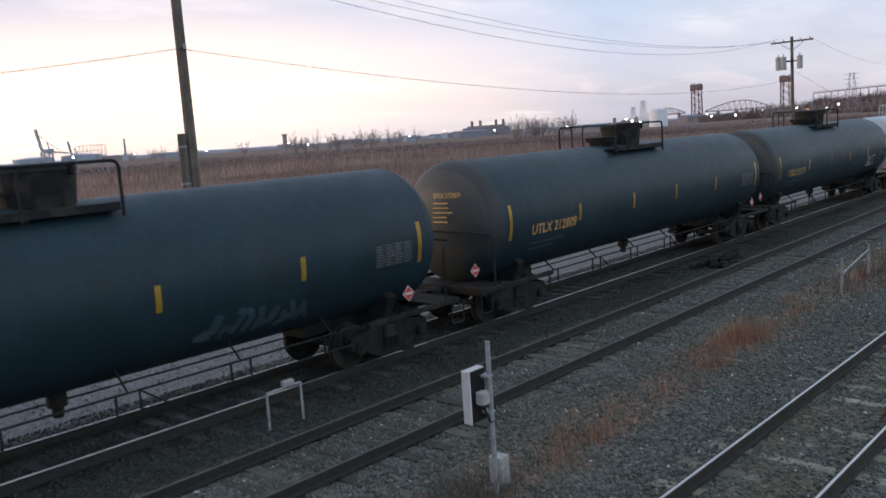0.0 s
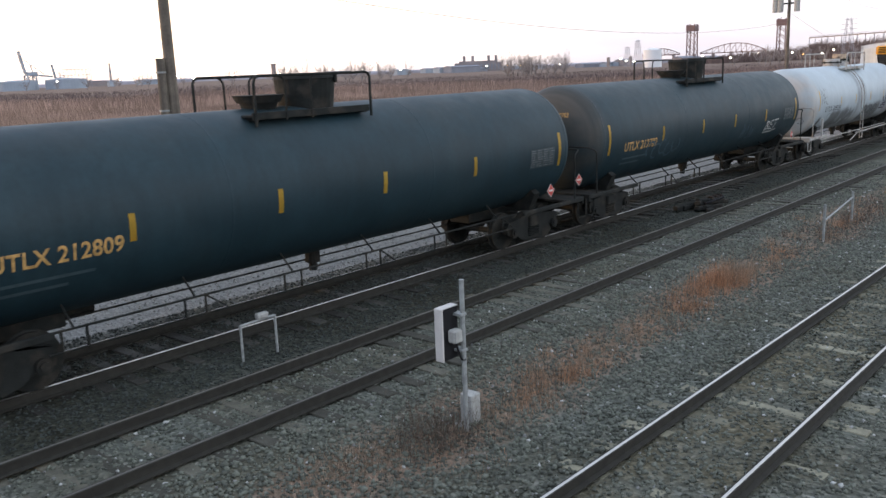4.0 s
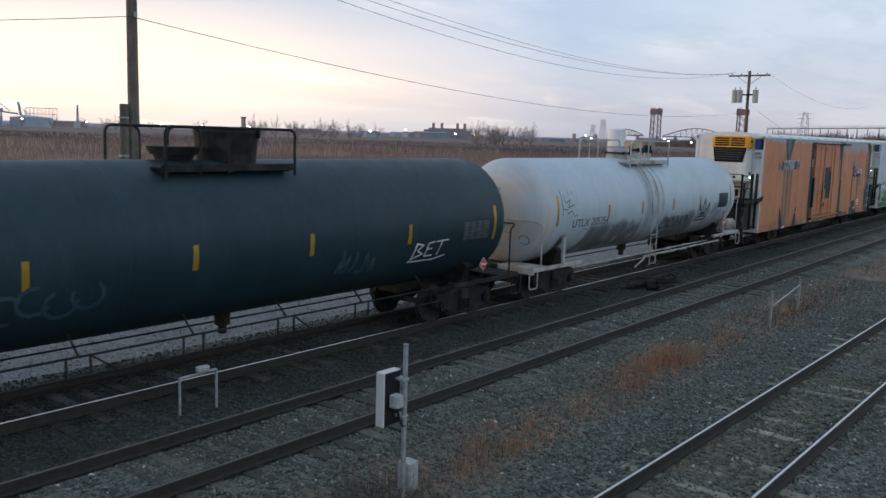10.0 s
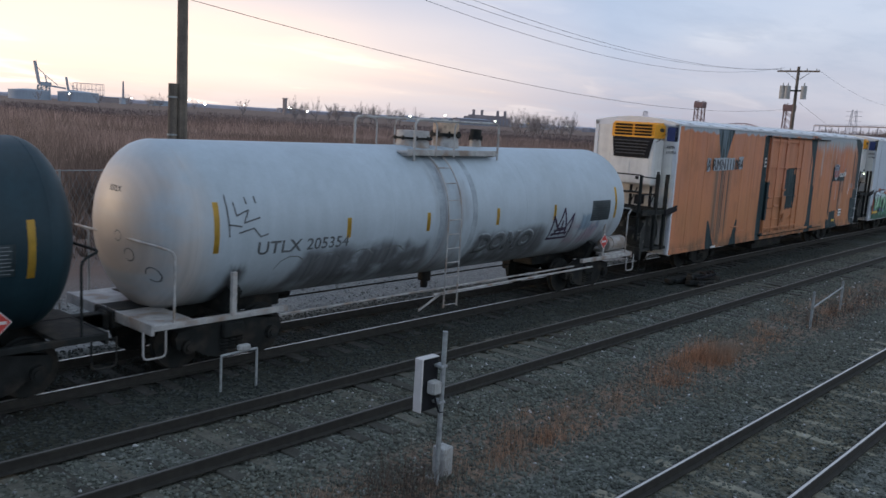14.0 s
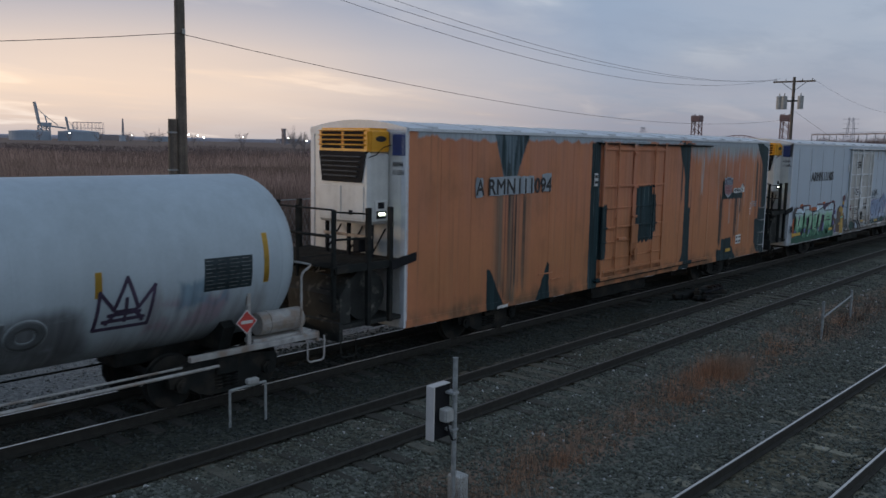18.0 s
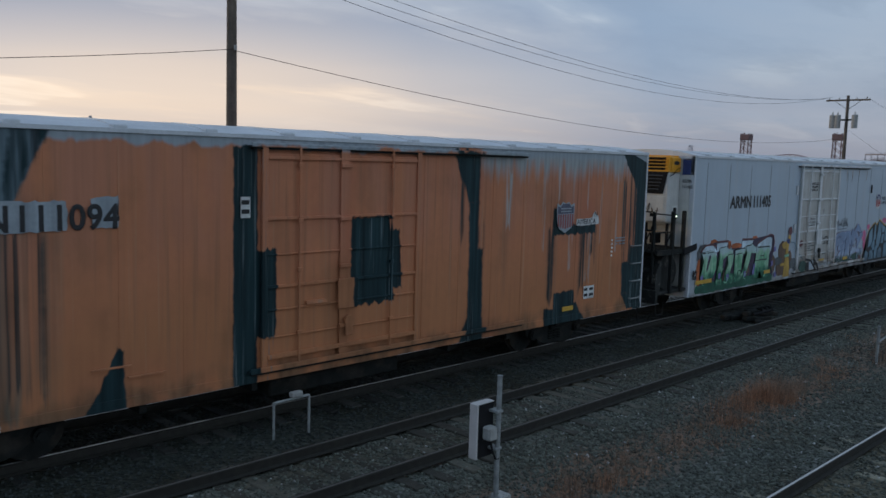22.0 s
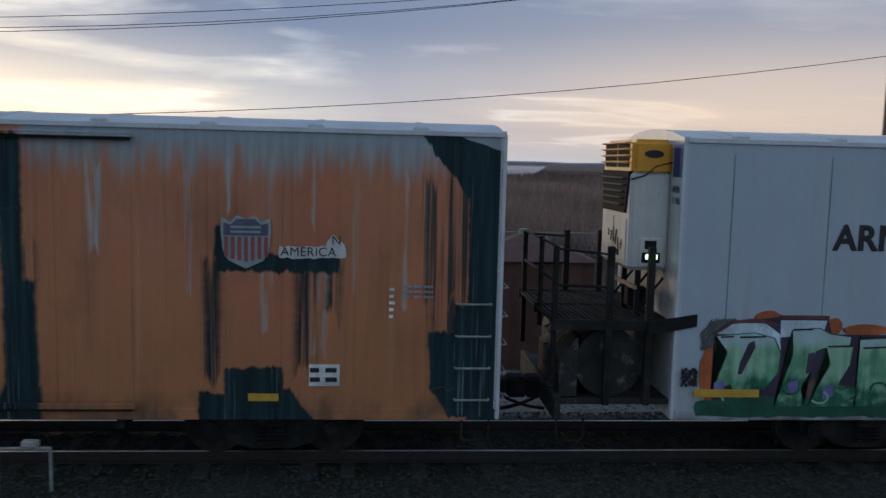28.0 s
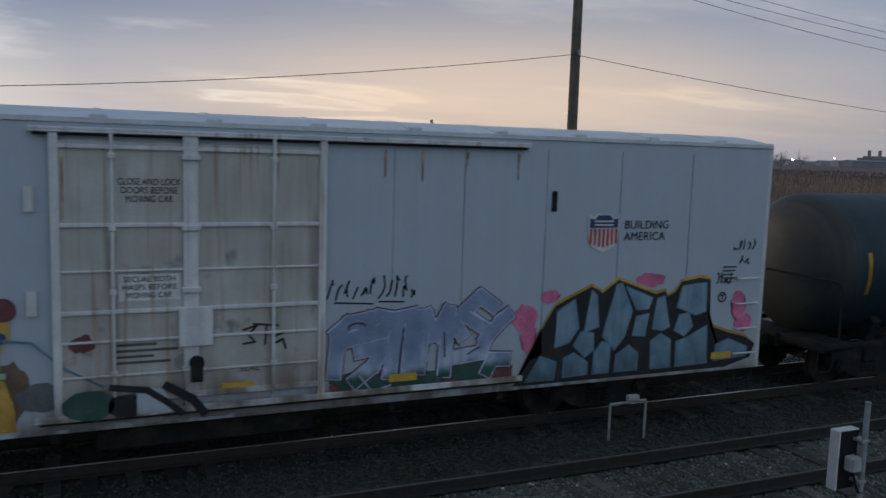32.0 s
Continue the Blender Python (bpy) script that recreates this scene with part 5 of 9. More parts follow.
def reefer(name, label, body, rib, roof, door_mat):
    """x is 0 at the end with the cooling unit; the near side is at y = -RW."""
    car = thing(name, label, "refrigerated box car", "cars of the freight train")
    bm = BM()
    def crown(lift, n=10):
        return [(RW * (2 * i / n - 1), RZ1 + lift + 0.17 * (1 - (2 * i / n - 1) ** 2)) for i in range(n + 1)]

    prism(bm, [(-RW, RZ0)] + crown(0.0) + [(RW, RZ0)], "x", 0, RL)
    part("car_body", bm, body, car)
    part("roof_sheet", prism(BM(), crown(0.004) + crown(0.014)[::-1], "x", 0.0, RL), roof, car)
    part("end_cap", prism(BM(), [(-RW, RZ1 - 0.12)] + crown(0.02) + [(RW, RZ1 - 0.12)], "x", -0.05, -0.006), roof, car, "pale arched end plate")
    for i in range(14):
        x = 0.82 + 1.475 * i
        if x > RL - 0.2:
            break
        part("roof_rib", prism(BM(), crown(0.014) + crown(0.026)[::-1], "x", x - 0.05, x + 0.05), roof, car)
        part("roof_bracket", box(BM(), (x - 0.11, -RW - 0.004, RZ1 + 0.005), (x + 0.11, -RW + 0.16, RZ1 + 0.075), 0.02), roof, car)
    for y in (-RW, RW):
        s = -1 if y < 0 else 1
        bm = BM()
        box(bm, (0, min(y, y + s * 0.03), RZ1 - 0.05), (RL, max(y, y + s * 0.03), RZ1 + 0.02), 0.006)
        part("roof_edge", bm, roof, car)
        bm = BM()
        box(bm, (0.02, min(y, y + s * 0.018), RZ0), (RL - 0.02, max(y, y + s * 0.018), RZ0 + 0.16), 0.005)
        part("side_sill", bm, body, car)
        if body == "orange":
            joints = [RL * i / 19 for i in range(1, 19)]
        else:
            joints = [0.72 + 1.475 * i for i in range(5)] + [12.3, 13.47, 14.95, 16.4, 17.9]
        for x in joints:
            if not 7.4 < x < 11.3:
                if body == "orange":
                    part("panel_seam", rod(BM(), (x, y + s * 0.002, RZ0 + 0.2), (x, y + s * 0.002, RZ1 - 0.25), 0.0035, 6), body, car)
                else:
                    part("panel_seam", box(BM(), (x - 0.008, min(y, y + s * 0.006), RZ0 + 0.2), (x + 0.008, max(y, y + s * 0.006), RZ1 - 0.2)), "seam", car, "grimy panel joint")
    # end frames and underframe
    for x in (0.0, RL):
        bm = BM()
        for y in (-RW + 0.07, RW - 0.07):
            box(bm, (x - 0.05, y - 0.07, RZ0), (x + 0.05, y + 0.07, RZ1), 0.01)
        box(bm, (x - 0.04, -RW, RZ1 - 0.1), (x + 0.04, RW, RZ1 + 0.04), 0.01)
        part("end_frame", bm, roof, car)
    box(bm := BM(), (0.2, -0.35, 0.55), (RL - 0.2, 0.35, RZ0), 0.02)
    part("centre_sill", bm, "dark_steel", car)
    for x in (3.3, RL - 3.3):
        truck(car, x)
        bm = BM()
        box(bm, (x - 0.25, -1.35, 0.62), (x + 0.25, 1.35, RZ0 + 0.02), 0.02)
        part("body_bolster", bm, "dark_steel", car)
    for x in (5.6, 7.6, 12.4, 14.3):
        part("cross_bearer", box(BM(), (x - 0.06, -1.4, 0.56), (x + 0.06, 1.4, RZ0), 0.01), "dark_steel", car)
    bm = BM()
    box(bm, (8.1, -1.1, 0.28), (11.2, 1.1, 0.60), 0.03)
    rod(bm, (6.2, 0.7, 0.48), (7.4, 0.7, 0.48), 0.17, 12)
    part("under_equipment", bm, "dark_steel", car)
    coupler(car, -1.35, -1)
    coupler(car, RL + 0.05, 1)
    # plug door on the near side, with its frame, bars and rods
    dx0, dx1, dz0, dz1 = 7.62, 11.22, 1.1, 4.62
    door = part("plug_door", box(BM(), (dx0, -RW - 0.055, dz0), (dx1, -RW, dz1), 0.01), door_mat, car)
    for x0, x1 in ((dx0 - 0.02, dx0 + 0.09), (dx1 - 0.09, dx1 + 0.02)):
        part("door_post", box(BM(), (x0, -RW - 0.10, dz0 - 0.12), (x1, -RW - 0.055, dz1 + 0.12), 0.008), rib, door)
    for z, h in ((dz0 + 0.02, 0.08), (1.48, 0.03), (1.95, 0.035), (2.34, 0.055), (2.90, 0.03), (3.50, 0.055), (dz1 - 0.10, 0.055)):
        part("door_rib", box(BM(), (dx0 + 0.09, -RW - 0.075 - h * 0.5, z), (dx1 - 0.09, -RW - 0.055, z + h), 0.008), rib, door)
    for x in (dx0 + 0.72, dx0 + 1.72, dx0 + 2.85):
        wide = 0.10 if x == dx0 + 1.72 else 0.022
        bm = BM()
        box(bm, (x - wide, -RW - (0.10 if wide > 0.05 else 0.135), dz0 - 0.1), (x + wide, -RW - (0.07 if wide > 0.05 else 0.105), dz1 + 0.12), 0.006)
        for z in (1.5, 2.6, 3.45, 4.4):
            box(bm, (x - wide - 0.025, -RW - 0.15, z), (x + wide + 0.025, -RW - 0.09, z + 0.07), 0.008)
        part("locking_bar", bm, rib, door)
    lock = part("lock_plate", box(BM(), (dx0 + 1.55, -RW - 0.16, 1.85), (dx0 + 2.0, -RW - 0.125, 2.40), 0.01), rib, door)
    rod(bm := BM(), (dx0 + 1.78, -RW - 0.20, 1.62), (dx0 + 1.78, -RW - 0.15, 1.62), 0.10, 14)
    box(bm, (dx0 + 1.70, -RW - 0.2, 1.35), (dx0 + 1.86, -RW - 0.17, 1.7), 0.01)
    part("lock_lever", bm, rib if body == "orange" else "dark_steel", lock)
    for z, h in ((dz1 + 0.10, 0.07), (0.92, 0.09)):
        bm = BM()
        box(bm, (dx0 - 0.25, -RW - 0.13, z), (dx1 + 3.35, -RW, z + h * 0.4), 0.006)
        box(bm, (dx0 - 0.25, -RW - 0.13, z + h * 0.4), (dx1 + 3.35, -RW - 0.10, z + h), 0.006)
        part("door_track", bm, rib, car)
        # dark strip that draws the shade below the track
        part("track_slot", box(BM(), (dx0 - 0.2, -RW - 0.09, z - 0.04), (dx1 + 3.3, -RW - 0.004, z - 0.006)), "dark_steel", car, "dark strip for the shade under the door track")
    # ladder at the far end, grab bars at the near end
    for k in range(4):
        z = 1.05 + k * 0.47
        part("ladder_rung", tube(BM(), [(RL - 0.62, -RW, z), (RL - 0.62, -RW - 0.07, z), (RL - 0.12, -RW - 0.07, z), (RL - 0.12, -RW, z)], 0.018, 6), "galv" if body == "orange" else "reefer_trim", car)
    for k in range(5):
        z = 1.0 + k * 0.42
        part("end_rung", tube(BM(), [(RL + 0.04, -RW + 0.1, z), (RL + 0.14, -RW + 0.1, z), (RL + 0.14, -RW + 0.55, z), (RL + 0.04, -RW + 0.55, z)], 0.016, 6), "galv", car)
    bm = BM()
    rod(bm, (RL + 0.05, 0.4, 2.2), (RL + 0.22, 0.4, 2.2), 0.06, 10)
    lathe_r = 0.28
    for k in range(20):
        a, b = 2 * math.pi * k / 20, 2 * math.pi * (k + 1) / 20
        rod(bm, (RL + 0.2, 0.4 + lathe_r * math.cos(a), 2.2 + lathe_r * math.sin(a)), (RL + 0.2, 0.4 + lathe_r * math.cos(b), 2.2 + lathe_r * math.sin(b)), 0.018, 6)
    for k in range(3):
        a = k * 2.094
        rod(bm, (RL + 0.2, 0.4, 2.2), (RL + 0.2, 0.4 + lathe_r * math.cos(a), 2.2 + lathe_r * math.sin(a)), 0.014, 6)
    part("hand_brake_wheel", bm, "galv", car)
    tube(bm := BM(), [(RL - 0.5, -RW + 0.02, RZ0), (RL - 0.5, -RW + 0.02, 0.42), (RL - 0.1, -RW + 0.02, 0.42), (RL - 0.1, -RW + 0.02, RZ0)], 0.016, 6)
    part("sill_step", bm, "dark_steel", car)
    # cooling unit
    u = part("cooling_unit", unit_shell(), "unit_white", car, "white shell of the cooling unit")
    bm = BM()
    prism(bm, [(-1.08, 4.42), (0.55, 4.42), (0.55, 4.90), (-1.08, 4.90)], "x", -0.66, -0.04)
    bmesh.ops.bevel(bm, geom=[e for e in bm.edges if len(e.link_faces) == 2 and e.calc_face_angle(0) > 0.5 and max(v.co.z for v in e.verts) > 4.8], offset=0.07, segments=3, affect="EDGES")
    part("yellow_top", bm, "unit_yellow", u, "orange-yellow top shroud")
    bm = BM()
    for k in range(4):
        for y0, y1 in ((-0.90, -0.30), (-0.22, 0.40)):
            part("intake_slot", box(BM(), (-0.672, y0, 4.475 + k * 0.098), (-0.655, y1, 4.53 + k * 0.098), 0.006), "unit_black", u, "dark intake slot")
        part("intake_slat", prism(BM(), [(-0.74, 4.545 + k * 0.098), (-0.655, 4.53 + k * 0.098), (-0.655, 4.57 + k * 0.098), (-0.735, 4.56 + k * 0.098)], "y", -0.95, 0.44), "unit_yellow", u, "yellow louvre slat")
    prism(bm := BM(), [(-0.86, 3.78), (0.36, 3.78), (0.46, 4.42), (-1.0, 4.42)], "x", -0.69, -0.5)
    g = part("grille", bm, "unit_black", u, "black plastic grille")
    for k in range(5):
        part("grille_bar", prism(BM(), [(-0.75, 3.90 + k * 0.10), (-0.688, 3.88 + k * 0.10), (-0.688, 3.925 + k * 0.10), (-0.745, 3.92 + k * 0.10)], "y", -0.74 - k * 0.03, 0.28 + k * 0.02), "unit_slat", g)
    bm = BM()
    prism(bm, [(-0.34 + 0.15 * math.cos(a * math.pi / 10), 4.68 + 0.06 * math.sin(a * math.pi / 10)) for a in range(20)], "y", -1.086, -1.078)
    part("maker_badge", bm, "letter_black", u, "dark oval badge")
    box(bm := BM(), (-0.5, -1.09, 2.98), (-0.14, -1.05, 3.42), 0.015)
    pn = part("control_panel", bm, "unit_white", u, "control panel with lit display")
    part("display", box(BM(), (-0.40, -1.100, 3.10), (-0.22, -1.092, 3.17)), "lamp_glow", pn, "lit pale display")
    part("display_surround", box(BM(), (-0.46, -1.094, 3.04), (-0.18, -1.088, 3.20)), "unit_black", pn)
    part("socket", box(BM(), (-0.42, -1.097, 3.25), (-0.24, -1.089, 3.38), 0.005), "unit_black", pn)
    part("engine_hatch", box(BM(), (-0.675, -0.92, 3.02), (-0.655, -0.28, 3.70), 0.006), "unit_white", u)
    part("engine_hatch", box(BM(), (-0.675, -0.22, 3.02), (-0.655, 0.42, 3.70), 0.006), "unit_white", u)
    part("hatch_latch", box(BM(), (-0.685, -0.6, 3.10), (-0.67, -0.48, 3.2), 0.005), "unit_black", u)
    # frame below the unit, service platform, rails, fuel tank
    tube(bm := BM(), [(-0.665, -1.066, 4.30), (-0.45, -1.07, 4.36), (-0.3, -1.075, 4.50), (-0.05, -1.075, 4.56)], 0.012, 6)
    part("shroud_line", bm, "unit_black", u, "black line under the yellow shroud")
    for y in (-0.95, -0.25, 0.45):
        part("unit_stand", box(BM(), (-0.50, y - 0.035, 2.2), (-0.42, y + 0.035, 2.92), 0.01), "unit_black", car)
        part("stand_brace", rod(BM(), (-0.44, y, 2.3), (-0.06, y, 2.8), 0.02, 6), "unit_black", car)
    part("stand_rail", box(BM(), (-0.52, -1.0, 2.62), (-0.48, 0.5, 2.68)), "tan_steel", car, "rusty tan cross rail")
    part("drain_box", box(BM(), (-0.50, -0.62, 2.30), (-0.2, -0.40, 2.60), 0.02), "unit_black", car)
    sp = part("service_platform", box(BM(), (-1.85, -1.45, 2.16), (-0.06, 1.45, 2.2)), "dark_steel", car)
    for k in range(22):
        x = -1.82 + k * 0.082
        part("grating_bar", box(BM(), (x, -1.44, 2.2), (x + 0.02, 1.44, 2.225)), "dark_steel", sp)
    for y in (-1.46, 0, 1.46):
        part("platform_edge", box(BM(), (-1.87, y - 0.03, 2.08), (-0.06, y + 0.03, 2.23)), "dark_steel", sp)
    for y in (-1.46, 1.46):
        for x in (-1.03, -0.42):
            part("platform_post", box(BM(), (x - 0.05, y - 0.05, 0.95), (x + 0.05, y + 0.05, 3.32), 0.008), "dark_steel", car)
        part("platform_post", box(BM(), (-1.85, y * 0.9 - 0.04, 1.3), (-1.77, y * 0.9 + 0.04, 3.3), 0.008), "dark_steel", car)
        for z0, z1, r in ((3.26, 3.2, 0.018), (2.72, 2.72, 0.022)):
            part("side_rail", rod(BM(), (-1.80, y * 0.9, z0), (-1.03, y, z1), r, 8), "dark_steel", car)
    bm = BM()
    for z, r in ((3.3, 0.02), (2.78, 0.03)):
        rod(bm, (-1.81, -1.31, z), (-1.81, 1.31, z), r, 8)
    rod(bm, (-1.81, -0.2, 1.9), (-1.81, -0.2, 3.34), 0.04, 8)
    part("platform_rail", bm, "dark_steel", car)
    prism(bm := BM(), [(-0.45, 2.02), (0.28, 2.16), (0.28, 2.34), (-0.45, 2.22)], "y", -RW - 0.03, -RW + 0.02)
    part("platform_bracket", bm, "unit_black", car)
    rod(bm := BM(), (-0.95, -1.3, 1.55), (-0.95, 1.3, 1.55), 0.52, 28)
    for y in (-0.8, 0.8):
        rod(bm, (-0.95, y - 0.04, 1.55), (-0.95, y + 0.04, 1.55), 0.535, 28)
    ft = part("fuel_tank", bm, "grimy_grey", car)
    sc = random.Random(77)
    for k in range(9):
        y0, a0 = sc.uniform(-1.2, 0.6), sc.uniform(2.2, 3.6)
        pts = [(y0 + sc.uniform(-0.16, 0.16), a0 + sc.uniform(-0.3, 0.3)) for _ in range(4)]
        part("chalk_mark", tube(BM(), [(-0.95 + 0.545 * math.cos(a), y, 1.55 + 0.545 * math.sin(a)) for y, a in pts], 0.010, 5), "white_steel", ft, "pale scrawl on the tank")
    bm = BM()
    box(bm, (-1.75, -1.44, 0.95), (-0.05, 1.44, 1.04), 0.01)
    box(bm, (-1.80, -1.48, 0.72), (-1.70, 1.48, 1.10), 0.015)
    prism(bm, [(-1.72, 1.06), (-1.45, 1.06), (-1.45, 1.95), (-1.72, 1.6)], "y", -1.40, 0.2)
    part("end_deck", bm, "grimy_grey", car)
    for k in range(4):
        part("end_rung", tube(BM(), [(-1.80, -1.4, 1.2 + k * 0.28), (-1.88, -1.4, 1.2 + k * 0.28), (-1.88, -0.95, 1.2 + k * 0.28), (-1.80, -0.95, 1.2 + k * 0.28)], 0.014, 6), "dark_steel", car)
    bm = BM()
    tube(bm, [(-1.75, -1.46, 0.75), (-1.75, -1.46, 0.4), (-1.35, -1.46, 0.4), (-1.35, -1.46, 0.75)], 0.016, 6)
    part("corner_step", bm, "dark_steel", car)
    return car


def unit_shell():
    bm = BM()
    box(bm, (-0.66, -1.06, 2.92), (-0.04, 0.53, 4.42), 0.06)
    return bm


orange_car = reefer("refrigerated_box_car", "faded orange refrigerated box car with torn dark paint patches", "orange", "orange", "roof", "orange")
pale_car = reefer("refrigerated_box_car", "white refrigerated box car with colourful graffiti along its lower side", "reefer_white", "reefer_trim", "roof", "door_panel")
ORANGE_AT, PALE_AT = 59.63, 82.0
last_car = tank_car("tank_car", "black railway tank car with scrawled white graffiti", HL, DEPTH, "black", "dark_steel", "", dark_marks(HL), 5)
LAST_AT = 112.0
for c in (orange_car, pale_car):
    me_end = BM()
    box(me_end, (-0.035, -RW + 0.15, RZ0), (-0.002, RW - 0.15, RZ1 - 0.1))
    part("end_wall", me_end, "unit_white", c, "pale end wall behind the cooling unit")

# ---------------------------------------------------------------- things beside the tracks


def marker():
    """A lineside marker: a slim white-fronted case and a small junction box on a pipe post."""
    t = thing("trackside_marker", "white-fronted black marker case on a galvanised post by the middle track", "track marker")
    px, py = 8.25, 6.93
    rod(bm := BM(), (px, py, -0.5), (px, py, 1.83), 0.034, 14)
    rod(bm, (px, py, 1.83), (px, py, 1.84), 0.037, 14)
    part("post", bm, "galv", t, "grey galvanised pipe post")
    c = part("case", box(BM(), (7.962, 7.03, 0.75), (8.27, 7.15, 1.47), 0.012), "unit_black", t, "black case")
    part("front_plate", box(BM(), (7.935, 7.02, 0.745), (7.966, 7.16, 1.48), 0.008), "sign_white", c, "white front plate")
    part("top_edge", box(BM(), (7.96, 7.026, 1.468), (8.272, 7.154, 1.482), 0.005), "sign_white", c)
    j = part("junction_box", box(BM(), (8.04, 6.90, 1.0), (8.20, 7.028, 1.18), 0.02), "concrete", t, "pale junction box")
    part("box_lid", box(BM(), (8.05, 6.888, 1.01), (8.19, 6.90, 1.17), 0.01), "concrete", j)
    tube(bm := BM(), [(8.14, 6.96, 1.0), (8.15, 6.94, 0.86), (8.22, 6.93, 0.72), (8.25, 6.90, 0.74)], 0.014, 8)
    part("conduit", bm, "unit_black", t)
    for z in (0.85, 1.35):
        part("clamp", box(BM(), (8.17, 6.89, z), (8.295, 7.06, z + 0.035), 0.006), "galv", t)
    return t


marker()
blk = thing("concrete_block", "pale concrete block half sunk in dry weeds", "concrete block")
b = part("block", box(BM(), (8.44, 6.98, -0.36), (8.64, 7.2, 0.12), 0.015), "concrete", blk)
part("base_slab", box(BM(), (8.32, 6.95, -0.40), (8.68, 7.26, -0.30), 0.02), "concrete", blk)


def pipe_stand(x0, y0, x1, y1, top0, top1, label):
    t = thing("pipe_stand", label, "pipe stand", "pipe stands along the train track")
    z0 = -0.45
    for (x, y, z) in ((x0, y0, top0), (x1, y1, top1)):
        rod(bm := BM(), (x, y, z0), (x, y, z), 0.024, 12)
        part("leg", bm, "galv", t)
    tube(bm := BM(), [(x0, y0, top0 - 0.02), (x0, y0, top0), (x1, y1, top1), (x1, y1, top1 - 0.02)], 0.024, 12)
    part("crossbar", bm, "galv", t)
    f = 0.62
    cx, cy, cz = x0 + (x1 - x0) * f, y0 + (y1 - y0) * f, top0 + (top1 - top0) * f
    part("cap", box(BM(), (cx - 0.11, cy - 0.06, cz + 0.02), (cx + 0.12, cy + 0.06, cz + 0.12), 0.02), "concrete", t, "pale metal cap")
    return t


pipe_stand(8.01, 11.71, 8.635, 11.566, 0.41, 0.48, "bent galvanised pipe stand in the gravel beside the train track")
pipe_stand(-5.46, 11.72, -4.75, 11.735, 0.41, 0.41, "bent galvanised pipe stand in the gravel beside the train track")
far_stand = thing("guard_rail", "low grey pipe rail among dead weeds by the middle track", "pipe rail")
for x, y, h in ((23.19, 6.9, 0.66), (26.4, 7.1, 0.55)):
    part("rail_post", rod(BM(), (x, y, -0.5), (x, y, h), 0.035, 12), "galv", far_stand)
part("rail_pipe", rod(BM(), (23.19, 6.9, 0.22), (26.4, 7.1, 0.40), 0.022, 10), "galv", far_stand)

pile = thing("scrap_pile", "dark heap of old sleepers and hose between the tracks", "scrap heap")
rnd = random.Random(4)
for k in range(9):
    x, y = 26.0 + rnd.uniform(-0.7, 0.7), 11.45 + rnd.uniform(-0.35, 0.35)
    o = part("old_sleeper", box(BM(), (-rnd.uniform(0.4, 0.9), -0.1, -0.07), (rnd.uniform(0.4, 0.9), 0.1, 0.07), 0.02), "dark_steel", pile)
    o.matrix_basis = pose(x, y, -0.14 + 0.05 * (k % 4), rnd.uniform(-10, 10), rnd.uniform(-6, 6), rnd.uniform(-35, 35))
for k in range(3):
    tube(bm := BM(), [(25.4 + k * 0.4, 11.2, 0.05), (25.7 + k * 0.35, 11.0, 0.12), (26.2 + k * 0.3, 11.3, 0.15), (26.6, 11.7, 0.02)], 0.04, 8)
    part("hose", bm, "unit_black", pile)

# ---------------------------------------------------------------- poles and wires
LP, RP, FP = (13.12, 21.5), (74.9, 26.2), (-49.0, 17.0)


def pole_thing(at, top, r0, r1, label):
    t = thing("utility_pole", label, "utility pole", "utility poles behind the train")
    part("shaft", rod(BM(), (*at, -1.2), (*at, top), r0, 16, r1), "pole", t)
    return t


lp = pole_thing(LP, 11.6, 0.175, 0.13, "tall weathered timber utility pole")
stub = thing("stub_pole", "short old timber pole strapped to the taller one", "pole stub")
part("shaft", rod(BM(), (LP[0] - 0.30, LP[1] + 0.03, -1.2), (LP[0] - 0.26, LP[1] + 0.03, 5.15), 0.15, 14, 0.125), "pole", stub)
for z in (4.75, 3.7):
    part("strap", rod(BM(), (LP[0] - 0.28, LP[1] + 0.03, z), (LP[0] - 0.28, LP[1] + 0.03, z + 0.05), 0.145, 14), "galv", stub, "pale metal strap")
for dx, dz in ((0.0, 10.6), (0.0, 7.5)):
    part("insulator", rod(BM(), (LP[0], LP[1] - 0.2, dz), (LP[0], LP[1] - 0.2, dz + 0.14), 0.045, 10), "concrete", lp)
part("arm", box(BM(), (LP[0] - 0.05, LP[1] - 1.9, 10.42), (LP[0] + 0.05, LP[1] + 1.9, 10.54), 0.01), "pole", lp)
rp = pole_thing(RP, 10.9, 0.17, 0.12, "timber utility pole with cross arm and three grey transformers")
part("arm", box(BM(), (RP[0] - 0.06, RP[1] - 1.78, 10.44), (RP[0] + 0.06, RP[1] + 1.78, 10.58), 0.01), "pole", rp)
for s in (-1, 1):
    part("brace", rod(BM(), (RP[0], RP[1] + s * 1.0, 10.42), (RP[0], RP[1], 9.7), 0.025, 6), "galv", rp)
for y in (-1.5, -0.7, 0.7, 1.5):
    part("insulator", rod(BM(), (RP[0], RP[1] + y, 10.56), (RP[0], RP[1] + y, 10.75), 0.05, 8, 0.035), "concrete", rp)
